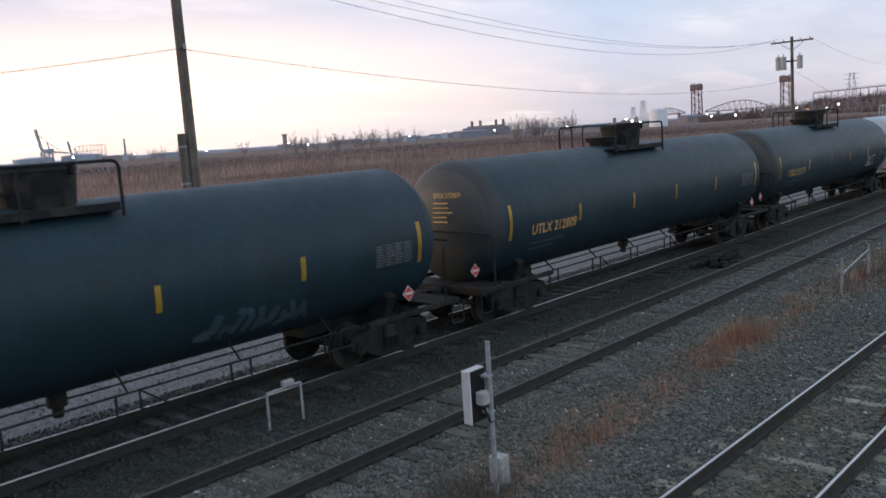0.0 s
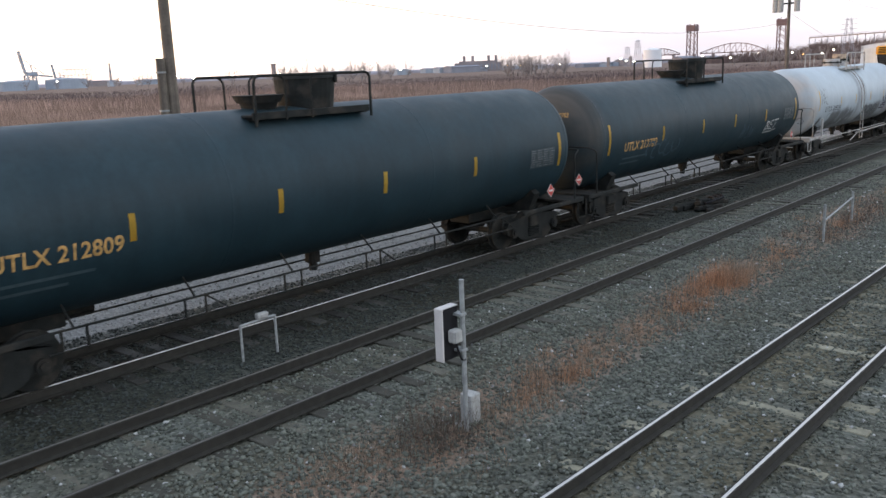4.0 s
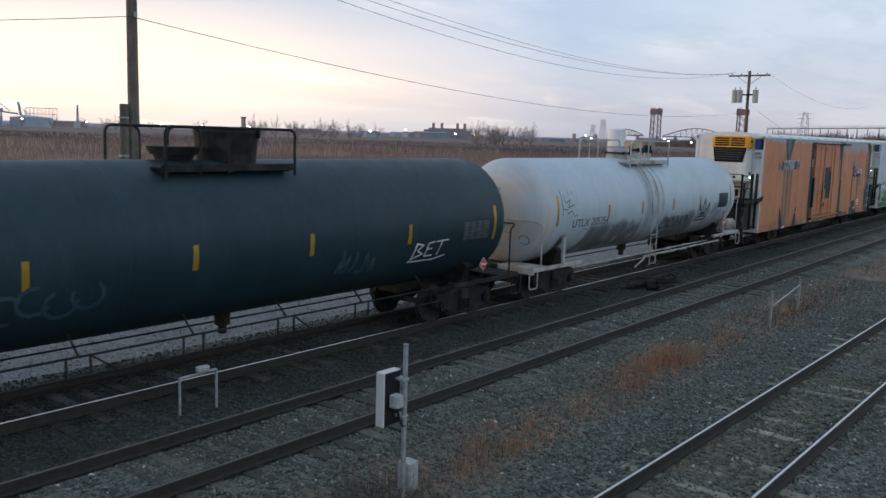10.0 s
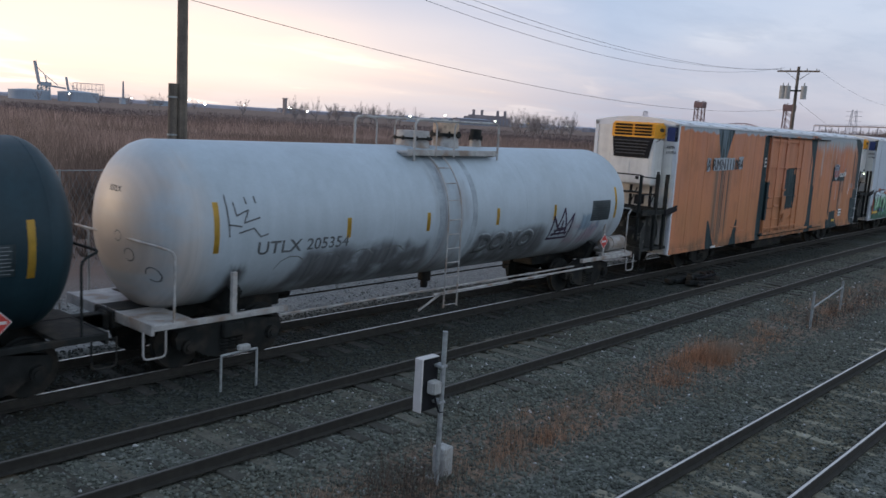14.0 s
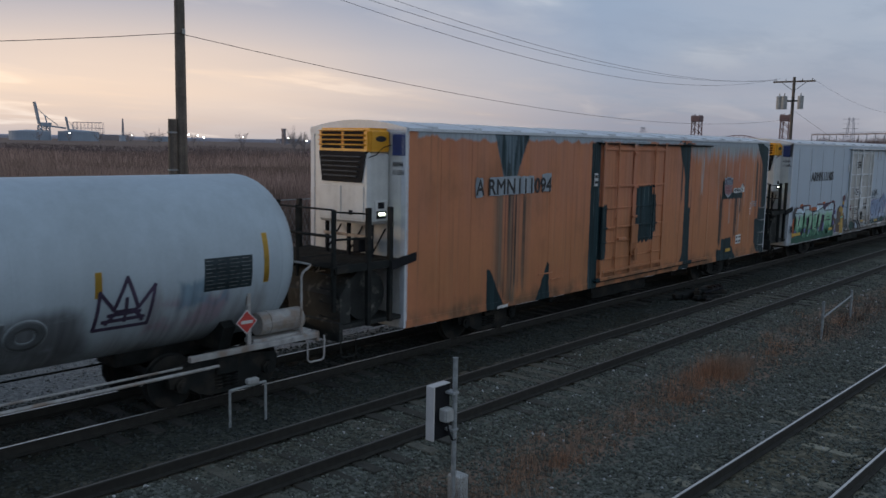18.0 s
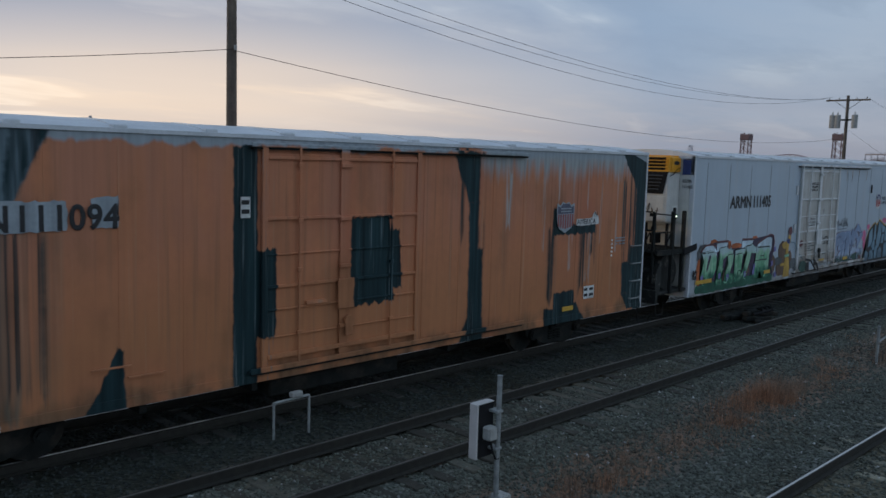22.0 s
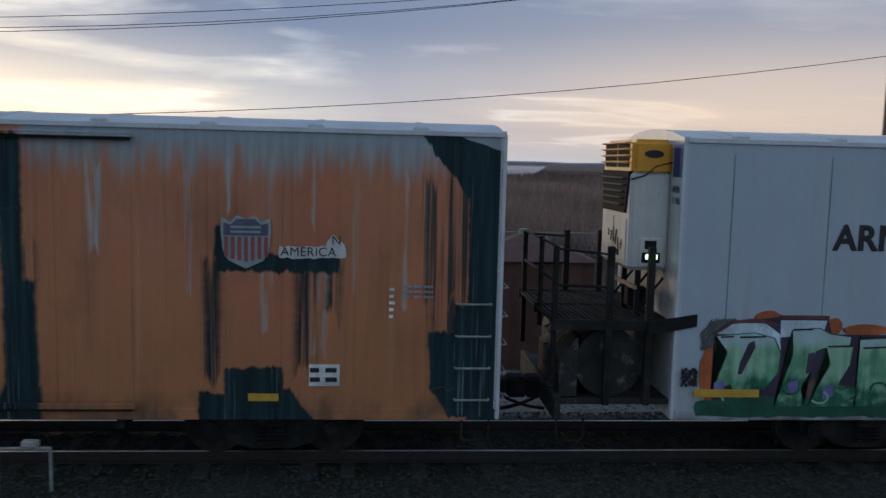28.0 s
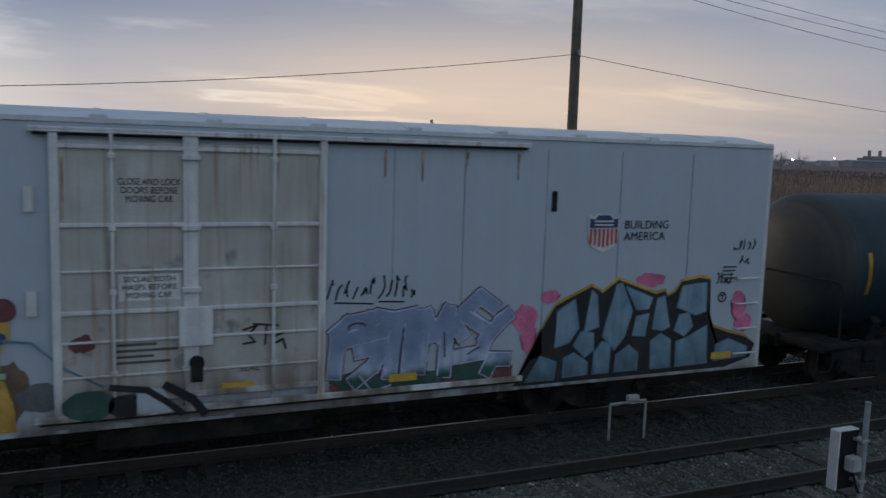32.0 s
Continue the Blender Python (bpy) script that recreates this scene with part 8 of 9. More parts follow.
for k, (cx, cz, rx, rz) in enumerate(((1.18, 1.35, 0.25, 0.2), (2.3, 1.2, 0.3, 0.2), (3.65, 1.3, 0.25, 0.2), (4.55, 1.2, 0.2, 0.2), (5.75, 1.35, 0.15, 0.3))):
    flat(p, "paint_cloud", blob(cx, cz, rx, rz, k + 140, 20, 0.15), "p_brown", 0.0185 + 0.0003 * k, "brown paint fill")
flat(p, "paint_ground", ragged([(0.32, 1.02), (1.2, 1.12), (2.2, 1.04), (3.2, 1.14), (4.4, 1.06), (5.5, 1.10), (5.72, 0.95), (5.72, 0.79), (0.32, 0.79)], 9, 0.1, 0.02), "p_green", 0.022, "deep green paint band")
def letter_shape(k, poly):
    cx, cz = sum(x for x, _ in poly) / len(poly), sum(z for _, z in poly) / len(poly)
    flat(p, "letter_edge", [(cx + (x - cx) * 1.04, cz + (z - cz) * 1.03) for x, z in poly], "p_forest", 0.0265 + 0.0005 * k, "black edge of a painted letter")
    flat(p, "letter_body", poly, "p_letter", 0.0325 + 0.0004 * k, "letter fading from ice blue to green")


flat(p, "letter_glow", [(0.57, 2.06), (0.84, 2.22), (1.33, 2.22), (1.56, 2.06), (1.6, 1.71), (1.52, 1.95), (1.17, 2.03)], "p_ice", 0.0205, "pale ice blue bubble behind a letter")
flat(p, "letter_glow", [(1.56, 2.27), (2.28, 2.27), (2.22, 2.05), (1.71, 2.02), (1.57, 2.01)], "p_ice", 0.0208, "pale ice blue bubble behind a letter")
flat(p, "letter_glow", [(3.28, 2.27), (4.07, 2.25), (3.97, 2.06), (3.29, 2.02)], "p_ice", 0.0211, "pale ice blue bubble behind a letter")
flat(p, "letter_glow", [(4.33, 1.98), (4.54, 2.13), (5.2, 2.3), (5.53, 2.27), (5.53, 1.95), (5.37, 1.65), (5.35, 1.96), (4.76, 2.01)], "p_ice", 0.0214, "pale ice blue bubble behind a letter")
letter_shape(0, [(0.59, 2.02), (1.17, 2.07), (1.47, 1.99), (1.58, 1.76), (1.55, 1.47), (1.36, 1.22), (0.89, 1.21), (0.84, 1.3), (0.56, 1.18), (0.7, 1.57), (0.77, 1.78), (0.58, 1.8)])
letter_shape(1, [(1.75, 2.11), (2.16, 2.15), (2.34, 2.06), (2.66, 2.02), (2.64, 1.84), (2.26, 1.86), (2.13, 1.81), (2.05, 1.49), (1.93, 1.24), (1.99, 0.96), (1.54, 0.95), (1.67, 1.4), (1.78, 1.76)])
letter_shape(2, [(2.3, 1.86), (2.7, 1.88), (2.67, 1.6), (2.5, 1.29), (2.8, 1.24), (2.76, 0.96), (2.07, 0.96), (2.18, 1.24), (2.37, 1.6)])
letter_shape(3, [(2.81, 1.98), (3.29, 2.01), (3.54, 2.06), (3.59, 1.86), (3.37, 1.84), (3.29, 1.51), (3.19, 1.24), (3.29, 0.96), (2.8, 0.96), (2.91, 1.35), (3.02, 1.79), (2.82, 1.81)])
letter_shape(4, [(3.55, 2.08), (4.0, 2.13), (4.33, 1.98), (4.32, 1.81), (3.97, 1.84), (3.87, 1.57), (3.67, 1.24), (3.36, 0.96), (3.29, 1.13), (3.52, 1.51), (3.65, 1.84)])
letter_shape(5, [(4.39, 2.01), (5.37, 1.99), (5.32, 1.8), (5.17, 1.68), (5.2, 1.29), (5.34, 0.96), (4.92, 0.95), (4.83, 1.24), (4.65, 1.24), (4.52, 0.95), (4.16, 0.99), (4.33, 1.29), (4.46, 1.65)])
flat(p, "letter_hole", [(1.08, 1.92), (1.17, 1.96), (1.19, 1.86), (1.0, 1.45), (0.94, 1.45), (0.96, 1.61)], "p_plum", 0.0370, "dark gap in a painted letter")
flat(p, "letter_hole", [(4.6, 1.59), (5.14, 1.58), (5.12, 1.53), (4.61, 1.55)], "p_plum", 0.0373, "dark gap in a painted letter")
flat(p, "letter_hole", [(2.01, 1.77), (2.11, 1.79), (2.09, 1.51), (1.99, 1.45)], "p_plum", 0.0376, "dark gap in a painted letter")
for a, b in (((0.66, 2.01), (0.84, 2.02)), ((0.95, 2.01), (1.33, 2.02)), ((1.77, 2.13), (2.05, 2.14)), ((2.32, 1.88), (2.68, 1.89)), ((2.81, 2.02), (3.48, 2.03)), ((2.87, 1.86), (3.29, 1.88)), ((3.55, 2.08), (3.93, 2.1)), ((4.46, 1.99), (5.32, 1.98)), ((4.65, 1.7), (4.95, 1.7)), ((4.27, 1.56), (5.14, 1.57))):
    line("letter_line", [a, b], 0.026, 0.040, "p_soot", "thin black paint line")
for pts in ([(0.57, 2.07), (0.81, 2.23), (1.17, 2.27), (1.5, 2.2)], [(1.56, 2.32), (2.29, 2.32)], [(3.29, 2.32), (4.07, 2.3)], [(4.46, 2.13), (4.98, 2.3), (5.39, 2.39), (5.62, 2.34), (5.73, 2.15), (5.69, 1.79)]):
    line("letter_rim", pts, 0.05, 0.026, "p_maroon", "maroon paint rim")
for k, (x, z) in enumerate(((0.66, 1.25), (1.80, 1.25), (2.35, 1.18), (3.55, 1.18), (4.22, 1.38), (5.78, 1.86), (5.60, 1.38), (5.92, 0.98), (4.18, 1.18))):
    flat(p, "violet_fleck", [(x - 0.07, z - 0.11), (x + 0.09, z - 0.06), (x + 0.07, z + 0.11), (x - 0.08, z + 0.07)], "p_violet", 0.042, "violet fleck in the shadow")
for k in range(11):
    line("spray_swirl", arc(0.85 + k * 0.46, 1.10 + 0.07 * (k % 3), 0.13, 0.09, 70 * k, 70 * k + 210, 9), 0.03, 0.0445, "p_green" if k % 3 else "p_mint", "green spray swirl")
for k in range(9):
    line("scribble", [(0.62 + 0.26 * math.cos(a * 0.9 + k), 2.05 + 0.24 * math.sin(a * 1.3 + k)) for a in range(6)], 0.016, 0.012 + 0.0005 * k, "p_smoke", "grey scribbled tag")
flat(p, "paint_cloud", blob(0.62, 2.02, 0.24, 0.26, 99, 22, 0.22), "p_grime", 0.010, "grey-brown smudge")
for k in range(4):
    line("scribble", [(0.20 + 0.12 * math.cos(a * 1.1 + k * 2), 1.4 + 0.14 * math.sin(a * 1.5 + k)) for a in range(8)], 0.020, 0.046 + 0.0005 * k, "p_soot", "black scribbled tag")

# plain shapes beside it: a brown cloud, gold blocks, a maroon dab, and soft dark wheels over the door's foot
flat(p, "paint_cloud", blob(6.50, 1.75, 0.36, 0.34, 50, 26, 0.10), "p_brown", 0.012, "brown paint cloud")
flat(p, "paint_cloud", blob(6.55, 1.15, 0.50, 0.38, 52, 26, 0.10), "p_brown", 0.0125, "brown paint cloud")
flat(p, "paint_cloud", blob(7.05, 1.35, 0.26, 0.40, 53, 26, 0.12), "p_brown", 0.013, "brown paint cloud")
flat(p, "paint_block", [(6.62, 0.82), (7.16, 0.82), (7.12, 1.2), (7.02, 1.52), (6.72, 1.52)], "p_gold", 0.018, "dull gold painted block")
flat(p, "paint_band", [(6.66, 1.52), (7.04, 1.54), (7.04, 1.62), (6.66, 1.60)], "p_mint", 0.0225, "pale green band")
flat(p, "paint_block", [(6.74, 1.62), (6.98, 1.62), (6.98, 2.0), (6.78, 1.95)], "p_gold", 0.018, "dull gold painted block")
flat(p, "paint_block", blob(6.72, 1.95, 0.30, 0.13, 57, 20, 0.06), "p_gold", 0.0185, "dull gold painted block")
flat(p, "paint_block", [(6.78, 2.0), (6.92, 2.3), (7.1, 2.34), (7.1, 2.02)], "p_gold", 0.019, "dull gold painted block")
flat(p, "paint_cloud", blob(6.92, 2.08, 0.14, 0.09, 58, 16, 0.1), "p_shield_blue", 0.023, "dark blue dab")
flat(p, "paint_cloud", blob(7.02, 2.44, 0.17, 0.15, 51, 20, 0.08), "p_maroon", 0.0235, "maroon paint dab")
flat(p, "paint_block", [(6.35, 1.22), (6.66, 1.24), (6.66, 1.34), (6.35, 1.32)], "p_gold", 0.023, "dull gold painted bar")
flat(p, "paint_cloud", blob(6.15, 1.42, 0.32, 0.14, 59, 20, 0.15), "p_smoke", 0.0135, "smoky dark paint cloud")
line("paint_run", [(7.0, 2.05), (7.35, 2.0), (7.75, 1.62), (8.2, 1.35)], 0.03, 0.064, "p_slate", "thin slate paint line")
for k, (cx, cz, r) in enumerate(((8.02, 1.12, 0.26), (7.45, 1.25, 0.24), (8.5, 1.08, 0.2))):
    flat(p, "paint_cloud", blob(cx, cz, r * 1.3, r * 0.8, 55 + k, 24, 0.10), ("p_forest", "p_smoke", "p_soot")[k], 0.138 if cx > 7.6 else 0.02, "smoky dark paint cloud")
flat(p, "paint_block", [(8.62, 0.95), (9.15, 0.95), (8.95, 1.28), (8.62, 1.34)], "reefer_white", 0.139, "pale painted block")
line("paint_run", [(8.3, 1.35), (8.75, 1.28), (9.0, 1.1), (9.2, 0.92)], 0.09, 0.143, "p_soot", "curved black paint line")
line("paint_run", [(9.0, 1.32), (9.35, 1.1), (9.5, 0.9)], 0.12, 0.143, "p_soot", "curved black paint line")
flat(p, "grime_band", ragged([(7.3, 0.8), (11.4, 0.8), (11.3, 0.95), (10.2, 0.90), (9.0, 0.98), (7.8, 0.92)], 61, 0.1, 0.03), "p_grime", 0.022, "brown grime along the door's foot")
for pts in ([(10.05, 2.02), (10.25, 2.08), (10.12, 1.95), (10.22, 1.84), (10.05, 1.82)], [(10.2, 2.1), (10.55, 2.06)], [(10.38, 2.06), (10.36, 1.80)], [(10.62, 1.95), (10.48, 1.9), (10.5, 1.8), (10.62, 1.86), (10.66, 1.72)]):
    line("scribble", pts, 0.03, 0.064, "p_soot", "black scribbled tag")
flat(p, "paint_cloud", blob(7.95, 1.95, 0.14, 0.13, 66, 18, 0.3), "p_maroon", 0.062, "dark red smudge")

# third piece: lilac-edged blue letters of interlocking strokes
flat(p, "paint_ground", ragged([(11.3, 0.8), (14.4, 0.79), (14.45, 1.15), (11.35, 1.15)], 62, 0.1, 0.04), "p_maroon", 0.012, "maroon paint ground")
for k, (cx, cz) in enumerate(((11.9, 1.12), (12.8, 1.05), (13.7, 1.15))):
    flat(p, "paint_ground", blob(cx, cz, 0.5, 0.16, 63 + k, 20, 0.2), "p_forest", 0.0165 + 0.0004 * k, "dark green paint ground")
WILD = ([(11.40, 1.25), (11.45, 1.72), (11.82, 1.82), (11.98, 2.08), (11.62, 2.02), (11.42, 1.86)], [(11.82, 1.80), (12.16, 1.88), (12.28, 2.06), (12.10, 2.10)], [(11.72, 1.12), (12.02, 1.34), (12.18, 1.64), (11.78, 1.58)],
        [(12.28, 1.18), (12.42, 2.06), (12.66, 2.10), (12.58, 1.22)], [(12.44, 1.66), (12.62, 1.66)], [(12.76, 1.22), (12.86, 2.10), (13.02, 1.74), (13.26, 2.14), (13.20, 1.14)],
        [(14.06, 2.16), (13.80, 2.34), (13.50, 2.08), (13.98, 1.76), (13.84, 1.42), (13.40, 1.38)], [(13.9, 1.62), (14.18, 1.92), (14.32, 2.02)], [(13.5, 1.72), (13.35, 1.95)], [(13.95, 1.1), (14.05, 1.3), (14.3, 1.28)])
for k, pts in enumerate(WILD):
    line("letter_edge", pts, 0.285, 0.020 + 0.0003 * k, "p_plum" if k % 2 else "p_maroon", "dark edge of a painted letter")
for k, pts in enumerate(WILD):
    line("letter_outline", pts, 0.25, 0.026 + 0.0003 * k, "p_lilac", "pale outline of a painted letter")
    line("letter_fill", pts, 0.205, 0.0325 + 0.0003 * k, "p_wild", "blue fill of a painted letter")
for k, pts in enumerate((arc(11.75, 1.95, 0.14, 0.07, 20, 200), [(11.5, 1.4), (11.56, 1.62)], [(12.44, 1.4), (12.5, 1.9)], [(12.9, 1.35), (12.92, 1.8)], [(13.2, 1.4), (13.18, 1.8)], [(13.62, 2.1), (13.86, 1.96)], [(13.6, 1.42), (13.8, 1.52)], [(11.8, 1.2), (12.0, 0.95), (12.3, 1.02)], [(12.9, 0.95), (13.1, 1.1), (13.35, 0.92)])):
    line("letter_line", pts, 0.024, 0.040, "p_lilac" if k % 2 else "p_plum", "thin painted line")
for k, pts in enumerate(scrawl(random.Random(13), 11.28, 2.38, 12.75, 2.75, 11) + [[(11.4, 2.34), (12.0, 2.30)], [(12.1, 2.33), (12.5, 2.31)]]):
    line("scribble", pts, 0.024, 0.012, "p_soot", "black scribbled tag")

# fourth piece: slate stones on black with pink dabs and a gold rim
for k, (cx, cz, rx, rz) in enumerate(((14.62, 1.95, 0.22, 0.22), (14.72, 1.60, 0.14, 0.28), (15.10, 2.28, 0.17, 0.11), (17.15, 2.50, 0.30, 0.12), (19.15, 1.95, 0.16, 0.28), (19.3, 1.62, 0.2, 0.16))):
    flat(p, "paint_dab", blob(cx, cz, rx, rz, 70 + k, 24, 0.22), "p_pink", 0.010 + 0.0004 * k, "pink paint dab")
S = [(14.45, 0.8), (14.75, 1.22), (14.98, 1.30), (14.95, 1.72), (15.2, 2.12), (15.9, 2.42), (16.05, 2.36), (16.12, 2.30), (16.45, 2.52), (17.25, 2.24), (17.45, 2.28), (17.55, 2.08), (17.8, 2.44), (18.2, 2.50), (18.45, 2.46), (18.5, 1.6), (18.95, 1.45), (19.35, 1.35), (19.6, 1.2), (19.5, 0.95), (18.9, 0.8)]
flat(p, "paint_edge", [(x, z + 0.05) if z > 1.25 else (x, z) for x, z in S], "p_gold", 0.0145, "thin gold paint edge")
flat(p, "paint_shadow", S, "p_soot", 0.0195, "black paint ground")
STONES = ([(14.68, 0.86), (15.22, 0.86), (15.26, 1.16), (14.95, 1.28)], [(15.22, 1.42), (15.24, 2.02), (15.58, 2.22), (15.68, 1.72), (15.50, 1.48)], [(15.78, 1.64), (15.90, 2.36), (16.02, 2.26), (16.08, 1.72)], [(15.58, 1.42), (15.72, 1.66), (15.98, 1.62), (16.00, 1.32), (15.82, 1.20)],
          [(15.40, 0.88), (15.40, 1.22), (15.60, 1.30), (15.88, 1.12), (15.88, 0.90)], [(15.98, 0.90), (16.00, 1.28), (16.16, 1.46), (16.34, 1.40), (16.32, 0.90)], [(16.16, 1.56), (16.40, 2.42), (16.52, 2.44), (16.76, 1.96), (16.62, 1.52), (16.42, 1.30)], [(16.60, 2.40), (17.18, 2.18), (17.10, 1.98), (16.84, 1.98)],
          [(16.44, 0.90), (16.46, 1.20), (16.72, 1.36), (16.92, 1.20), (16.92, 0.90)], [(16.78, 1.52), (16.84, 1.86), (17.12, 1.90), (17.05, 1.50)], [(17.20, 0.90), (17.18, 1.40), (17.40, 1.52), (17.62, 1.40), (17.64, 0.90)], [(17.20, 1.62), (17.28, 2.16), (17.44, 2.20), (17.58, 1.64), (17.42, 1.58)],
          [(17.68, 1.56), (17.78, 1.84), (18.00, 1.88), (18.10, 1.62), (17.92, 1.44)], [(17.72, 1.98), (17.82, 2.36), (18.36, 2.40), (18.38, 1.88), (18.14, 1.82)], [(17.76, 0.90), (17.74, 1.36), (17.98, 1.42), (18.42, 1.62), (18.46, 0.92)], [(18.64, 0.94), (18.66, 1.24), (18.95, 1.34), (19.40, 1.16), (19.38, 0.98)])
for k, poly in enumerate(STONES):
    cx, cz = sum(x for x, _ in poly) / len(poly), sum(z for _, z in poly) / len(poly)
    flat(p, "letter_edge", [(cx + (x - cx) * 1.05, cz + (z - cz) * 1.05) for x, z in poly], "p_slate", 0.024 + 0.0002 * k, "thin edge of a painted stone")
    flat(p, "letter_stone", [(cx + (x - cx) * 0.98, cz + (z - cz) * 0.98) for x, z in poly], "p_stone", 0.0295 + 0.0002 * k, "slate blue painted stone")
for pts in scrawl(random.Random(83), 18.95, 2.98, 19.5, 3.2, 5) + scrawl(random.Random(84), 19.1, 2.72, 19.35, 2.9, 2) + scrawl(random.Random(17), 18.6, 2.35, 18.95, 2.6, 4) + [arc(18.75, 2.12, 0.09, 0.09, 0, 360, 10), [(18.68, 2.16), (18.82, 2.16)], [(18.75, 2.16), (18.75, 2.06)]]:
    line("scribble", pts, 0.02, 0.012, "p_soot", "black scribbled tag")
for x, z0, z1 in ((12.15, 4.2, 4.62), (12.75, 4.15, 4.62), (13.5, 4.4, 4.62), (14.4, 4.2, 4.62), (7.75, 3.6, 4.4)):
    flat(p, "rust_run", [(x - 0.02, z1), (x + 0.02, z1), (x + 0.008, z0), (x - 0.008, z0)], "tan_steel", 0.012 if x > 11 else 0.06, "thin rust run")

# ---- tank cars
rnd = random.Random(3)
bm = BM()
for pts in ([(4.52, 2.10), (4.42, 1.76), (4.50, 2.12), (4.74, 2.07), (4.56, 1.95), (4.77, 1.86), (4.40, 1.76)], [(5.12, 2.12), (4.92, 2.10), (4.86, 1.80), (5.12, 1.80)], [(4.9, 1.96), (5.06, 1.97)], [(5.2, 2.12), (5.62, 2.14)], [(5.40, 2.12), (5.32, 1.80)], [(4.35, 1.70), (5.2, 1.69), (5.62, 1.76)]):
    stroke(bm, pts, 0.035, 0, 0, True)
part("scribble", bm, "p_chalk", BLACK["C"], "white scribbled tag")
bm = BM()
for pts in scrawl(random.Random(37), 2.1, 1.6, 3.3, 2.15, 6):
    stroke(bm, pts, 0.06, 0, 0, True)
part("scribble", bm, "p_haze", BLACK["C"], "faint grey tag")
bm = BM()
for pts in scrawl(random.Random(41), -5.0, 1.35, -3.2, 1.85, 9):
    stroke(bm, pts, 0.11, 0, 0, True)
part("scribble", bm, "p_haze", BLACK["A"], "thin dull blue tag")
bm = BM()
for pts in scrawl(random.Random(43), 2.2, 1.4, 4.6, 1.9, 10):
    stroke(bm, pts, 0.12, 0, 0, True)
part("scribble", bm, "p_haze", BLACK["A"], "thin dull blue tag")
bm = BM()
for pts in scrawl(random.Random(47), -6.2, 2.5, -5.4, 3.0, 4) + scrawl(random.Random(48), -5.3, 1.9, -2.2, 2.3, 8):
    stroke(bm, pts, 0.035, 0, 0, True)
part("scribble", bm, "p_chalk", last_car, "white scribbled tags")
bm = BM()
for pts in scrawl(random.Random(49), -5.6, 1.9, -5.0, 2.4, 2):
    stroke(bm, pts, 0.05, 0, 0, True)
part("scribble", bm, "stencil_yellow", last_car, "yellow painted mark")
# white tank: smoky belly with bulb letters, crown tag, panels, brake gear
w = white_car


for k, cx in enumerate((-4.9, -4.0, -3.1, -2.2)):
    bm = BM()
    pts = [(cx + 0.36 * math.cos(a * 0.6 + 0.6), 1.66 + 0.28 * math.sin(a * 0.6 + 0.6)) for a in range(5)]
    stroke(bm, pts, 0.022, 0, 0, True)
    part("letter_edge", bm, "tank_grime", w, "pale edge of a painted letter")
for k, (cy, cz, r) in enumerate(((-0.55, 2.05, 0.12), (-0.95, 1.75, 0.14), (-0.3, 2.35, 0.1))):
    bm = BM()
    for q in range(10):
        a, b = q * 0.56, q * 0.56 + 0.5
        head_disc(bm, -1, WHL, WDEPTH, [(cy + r * math.cos(a), cz + r * math.sin(a)), (cy + r * math.cos(b), cz + r * math.sin(b)), (cy + r * 0.82 * math.cos(b), cz + r * 0.82 * math.sin(b)), (cy + r * 0.82 * math.cos(a), cz + r * 0.82 * math.sin(a))], 0.012)
    part("scribble", bm, "p_smoke", w, "dark ring painted on the end dome")
text_mesh("car_number", "UTLX", 0.34, "p_smoke", pose(-5.75, 0, 2.02), w, "worn grey stencilled lettering", wrap=(TANK_R, TANK_Z), fit=1.02, bold=0.006)
text_mesh("car_number", "205354", 0.32, "p_smoke", pose(-4.62, 0, 2.03), w, "worn grey stencilled number", wrap=(TANK_R, TANK_Z), fit=1.05, bold=0.004)
text_mesh("end_number", "UTLX", 0.14, "p_smoke", pose(0, 0.1, TANK_Z + 0.62), w, "small worn lettering on the end dome", fit=0.36, dome=(WHL, WDEPTH))
notice(w, 5.35, 6.3, 2.08, 2.64, 8, 4, 4, "notice", "tank_grime")
bm = BM()
for pts in ([(-6.25, 2.98), (-6.2, 2.75), (-5.95, 2.84), (-6.05, 2.62), (-5.72, 2.70)], [(-6.0, 3.05), (-5.98, 2.95)], [(-5.8, 3.06), (-5.78, 2.96)], [(-6.15, 2.45), (-5.85, 2.52), (-5.7, 2.36), (-5.55, 2.40)], [(-6.35, 2.6), (-6.1, 2.56)], [(-6.4, 3.1), (-6.35, 2.4)]):
    stroke(bm, pts, 0.028, 0, 0, True)
part("scribble", bm, "p_smoke", w, "thin dark tag")
text_mesh("graffiti_word", "DOMO", 0.66, "tank_pale", pose(0.55, 0, 1.50), w, "pale outline of a painted word", wrap=(TANK_R + 0.002, TANK_Z), fit=2.28, bold=0.06)
text_mesh("graffiti_word", "DOMO", 0.64, "p_smoke", pose(0.57, 0, 1.51), w, "dark painted word", wrap=(TANK_R + 0.008, TANK_Z), fit=2.24, bold=0.035)
bm = BM()
for pts in ([(3.52, 1.68), (3.56, 2.28), (3.80, 1.98), (4.00, 2.48), (4.20, 1.98), (4.46, 2.32), (4.40, 1.68), (3.52, 1.68)], [(3.64, 1.80), (4.32, 1.82)], [(3.72, 1.90), (4.24, 1.92)], [(4.0, 2.15), (4.0, 1.78)], [(3.7, 1.76), (3.85, 1.95), (4.15, 1.95), (4.3, 1.76)]):
    stroke(bm, pts, 0.06, 0, 0, True)
part("scribble", bm, "p_plum", w, "dark crown-shaped tag")
bm = BM()
rod(bm, (6.55, -1.25, 1.32), (7.5, -1.25, 1.32), 0.21, 20)
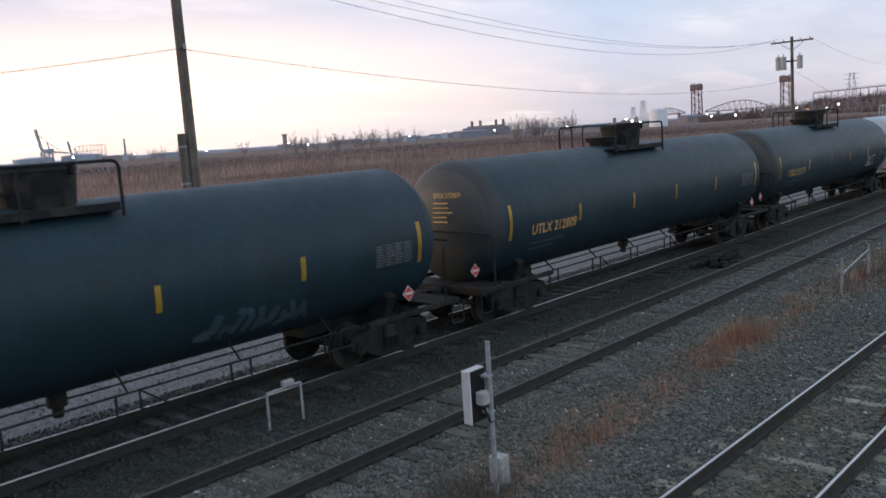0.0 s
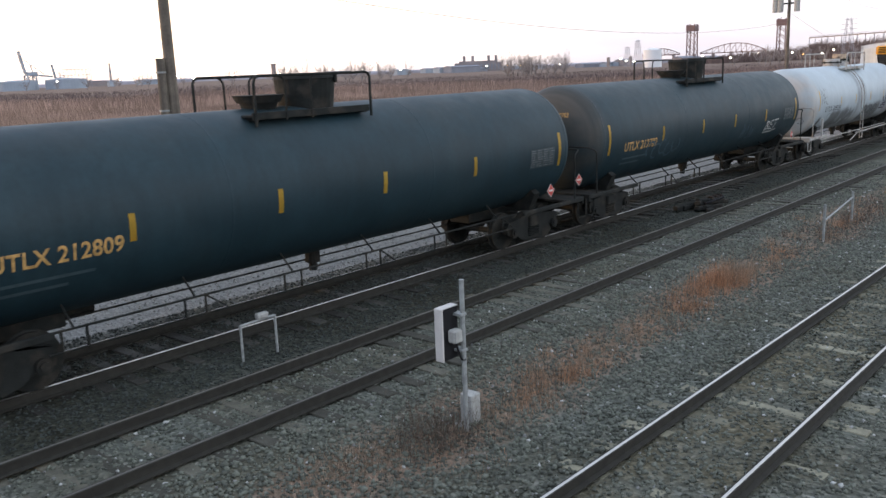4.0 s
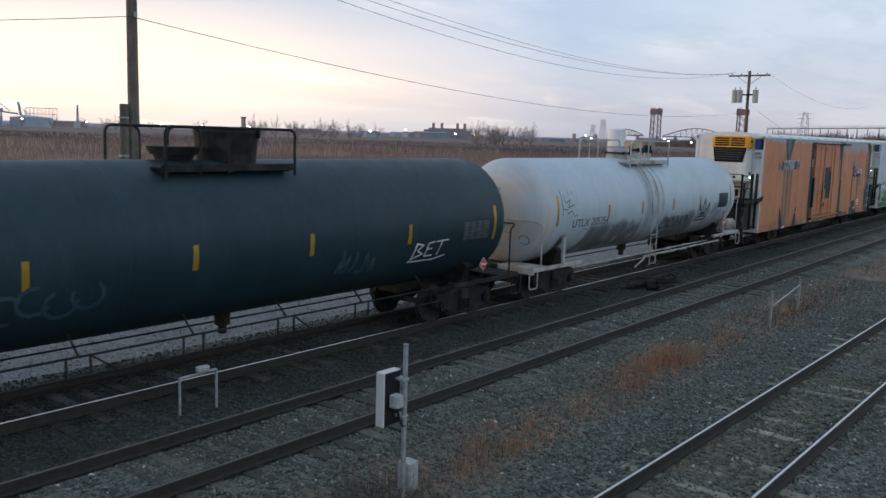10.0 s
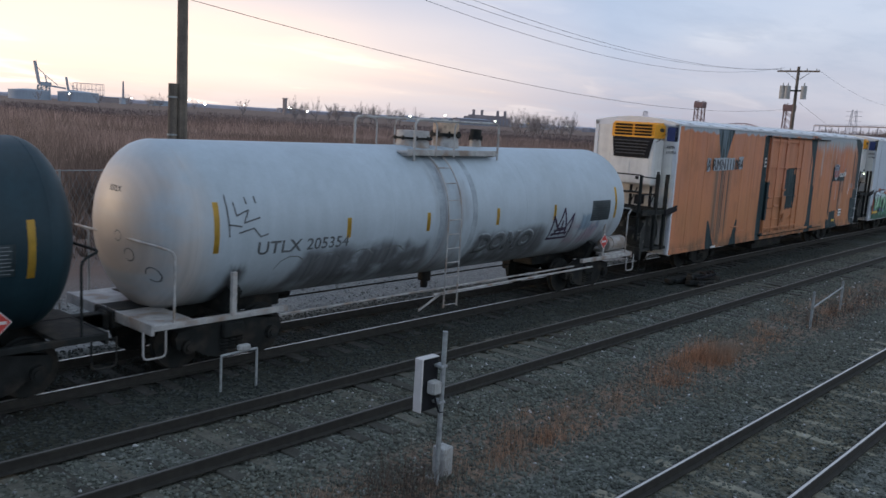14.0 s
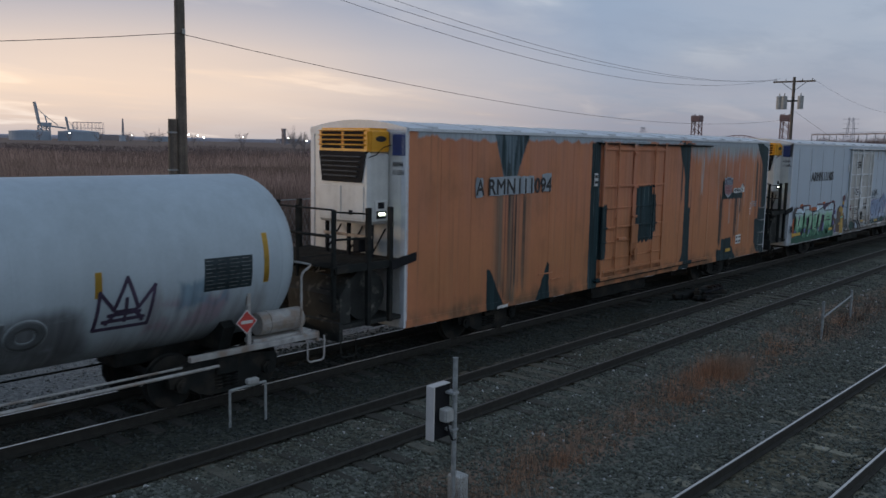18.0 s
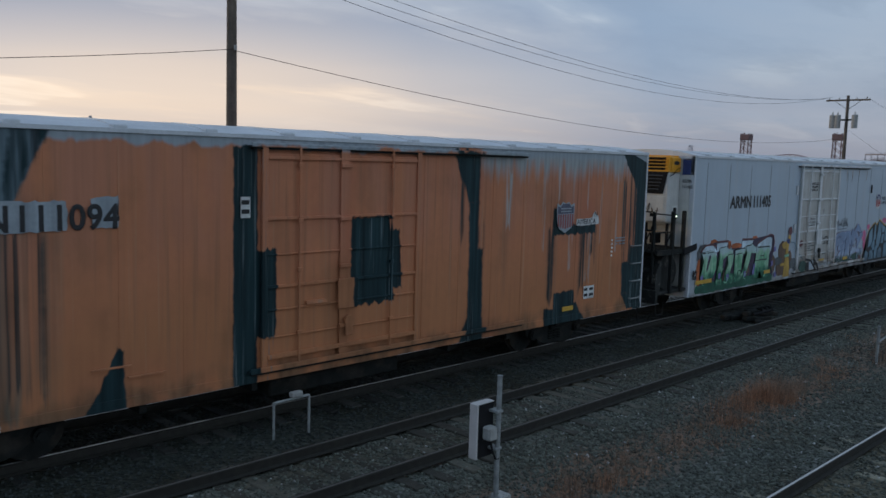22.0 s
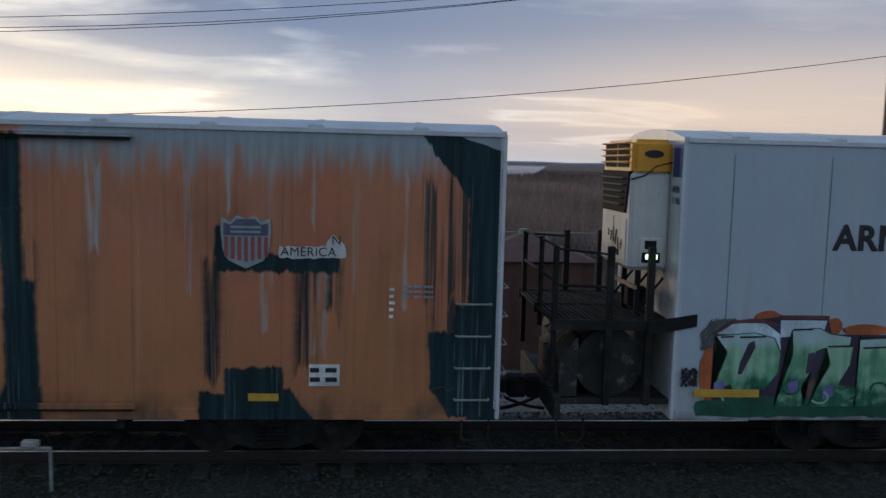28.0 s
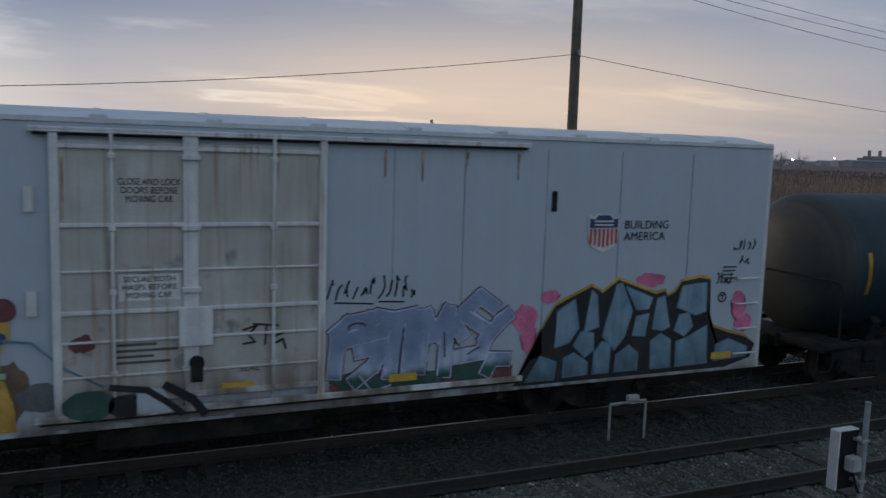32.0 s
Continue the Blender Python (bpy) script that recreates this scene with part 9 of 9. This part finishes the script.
rod(bm, (6.75, -1.25, 1.32), (6.8, -1.25, 1.32), 0.225, 20)
part("brake_cylinder", bm, "white_steel", w, "white brake cylinder")
bm = BM()
box(bm, (6.4, -1.4, 1.0), (7.7, -1.1, 1.08), 0.01)
box(bm, (6.25, -1.42, 1.0), (6.33, -1.36, 1.95), 0.01)
part("brake_bracket", bm, "white_steel", w)
for x in (-0.85, 0.28):
    part("wear_band", lathe_x(BM(), [(x - 0.09, TANK_R), (x - 0.08, TANK_R + 0.004), (x + 0.08, TANK_R + 0.004), (x + 0.09, TANK_R)], 64, cz=TANK_Z), "tank_band", w, "dull grey band round the shell")
part("corner_post", box(BM(), (-6.30, -1.56, 1.0), (-6.20, -1.48, 1.78), 0.01), "white_steel", w, "white post on the platform's side")
diamond(w, 6.2, -1.46, 1.45, 0.22, "white and pink hazard placard")
bm = BM()
rod(bm, (-1.0, -1.5, 0.75), (5.6, -1.5, 0.78), 0.03, 8)
rod(bm, (-1.3, -1.35, 0.4), (-0.75, -1.5, 0.75), 0.025, 8)
part("side_pipe", bm, "white_steel", w)

# faint loops of old paint on the third black car, numbers on the box cars' ends, a tag on the cooling unit
for k in range(5):
    bm = BM()
    stroke(bm, arc(-4.9 + k * 0.42, 1.95 - 0.1 * (k % 2), 0.26, 0.22, 40 * k, 40 * k + 250, 8), 0.06, 0, 0, True)
    part("scribble", bm, "p_haze", BLACK["C"], "faint grey loop")
for car, number in ((orange_car, "111094"), (pale_car, "111405")):
    for i, line_text in enumerate(("ARMN", number)):
        text_mesh("end_number", line_text, 0.15, "letter_black", pose(-0.056, -1.13, 4.12 - i * 0.17, 90, 0, -90), car, "small black car number on the end", fit=0.30 if i == 0 else 0.34)
rnd = random.Random(61)
bm = BM()
for k in range(6):
    y0 = 0.05 - k * 0.14
    pts = [(y0 - rnd.uniform(0, 0.11), 3.42 - 0.02 * k + rnd.uniform(-0.14, 0.14)) for _ in range(5)]
    for (ya, za), (yb, zb) in zip(pts, pts[1:]):
        rod(bm, (-0.682, ya, za), (-0.682, yb, zb), 0.010, 4)
part("scribble", bm, "p_brown", pale_car, "brown scribbled tag on the cooling unit")

# ---------------------------------------------------------------- motion of the train
SPEED_ROWS = [(0, -8.002), (0.5, -6.517), (1, -5.017), (1.5, -3.506), (2, -1.992), (2.5, -0.479), (3, 1.042), (3.5, 2.579), (4, 4.129), (4.5, 5.683), (5, 7.232), (5.5, 8.777), (6, 10.314), (6.5, 11.839), (7, 13.358), (7.5, 14.878), (8, 16.398), (8.5, 17.918), (9, 19.438), (9.5, 20.974), (10, 22.526), (10.5, 24.072), (11, 25.594), (11.5, 27.102), (12, 28.622), (12.5, 30.166), (13, 31.720), (13.5, 33.270), (14, 34.817), (14.5, 36.363), (15, 37.904), (15.5, 39.436), (16, 40.963), (16.5, 42.493), (17, 44.025), (17.5, 45.558), (18, 47.091), (18.5, 48.623), (19, 50.151), (19.5, 51.677), (20, 53.204), (20.5, 54.740), (21, 56.277), (21.5, 57.807), (22, 59.331), (22.5, 60.861), (23, 62.404), (23.5, 63.956), (24, 65.509), (24.5, 67.058), (25, 68.604), (25.5, 70.151), (26, 71.697), (26.5, 73.239), (27, 74.770), (27.5, 76.300), (28, 77.838), (28.5, 79.385), (29, 80.935), (29.5, 82.477), (30, 84.013), (30.5, 85.549), (31, 87.093), (31.5, 88.645), (32, 90.205)]


def motions():
    cars = [(BLACK["A"], BLACK_AT["A"]), (BLACK["B"], BLACK_AT["B"]), (BLACK["C"], BLACK_AT["C"]), (white_car, WHITE_AT), (orange_car, ORANGE_AT), (pale_car, PALE_AT), (last_car, LAST_AT)]
    for car, at in cars:
        walk(car, [(t, pose(at - s, TRAIN_Y, 0)) for t, s in SPEED_ROWS])
    for w, p in WHEELS:
        rows = []
        for k in range(161):
            t = k * 0.2
            rows.append((t, pose(*p, 0, -math.degrees((SPEED * t) / 0.46), 0)))
        walk(w, rows)


SPEED = (SPEED_ROWS[-1][1] - SPEED_ROWS[0][1]) / 32.0
motions()
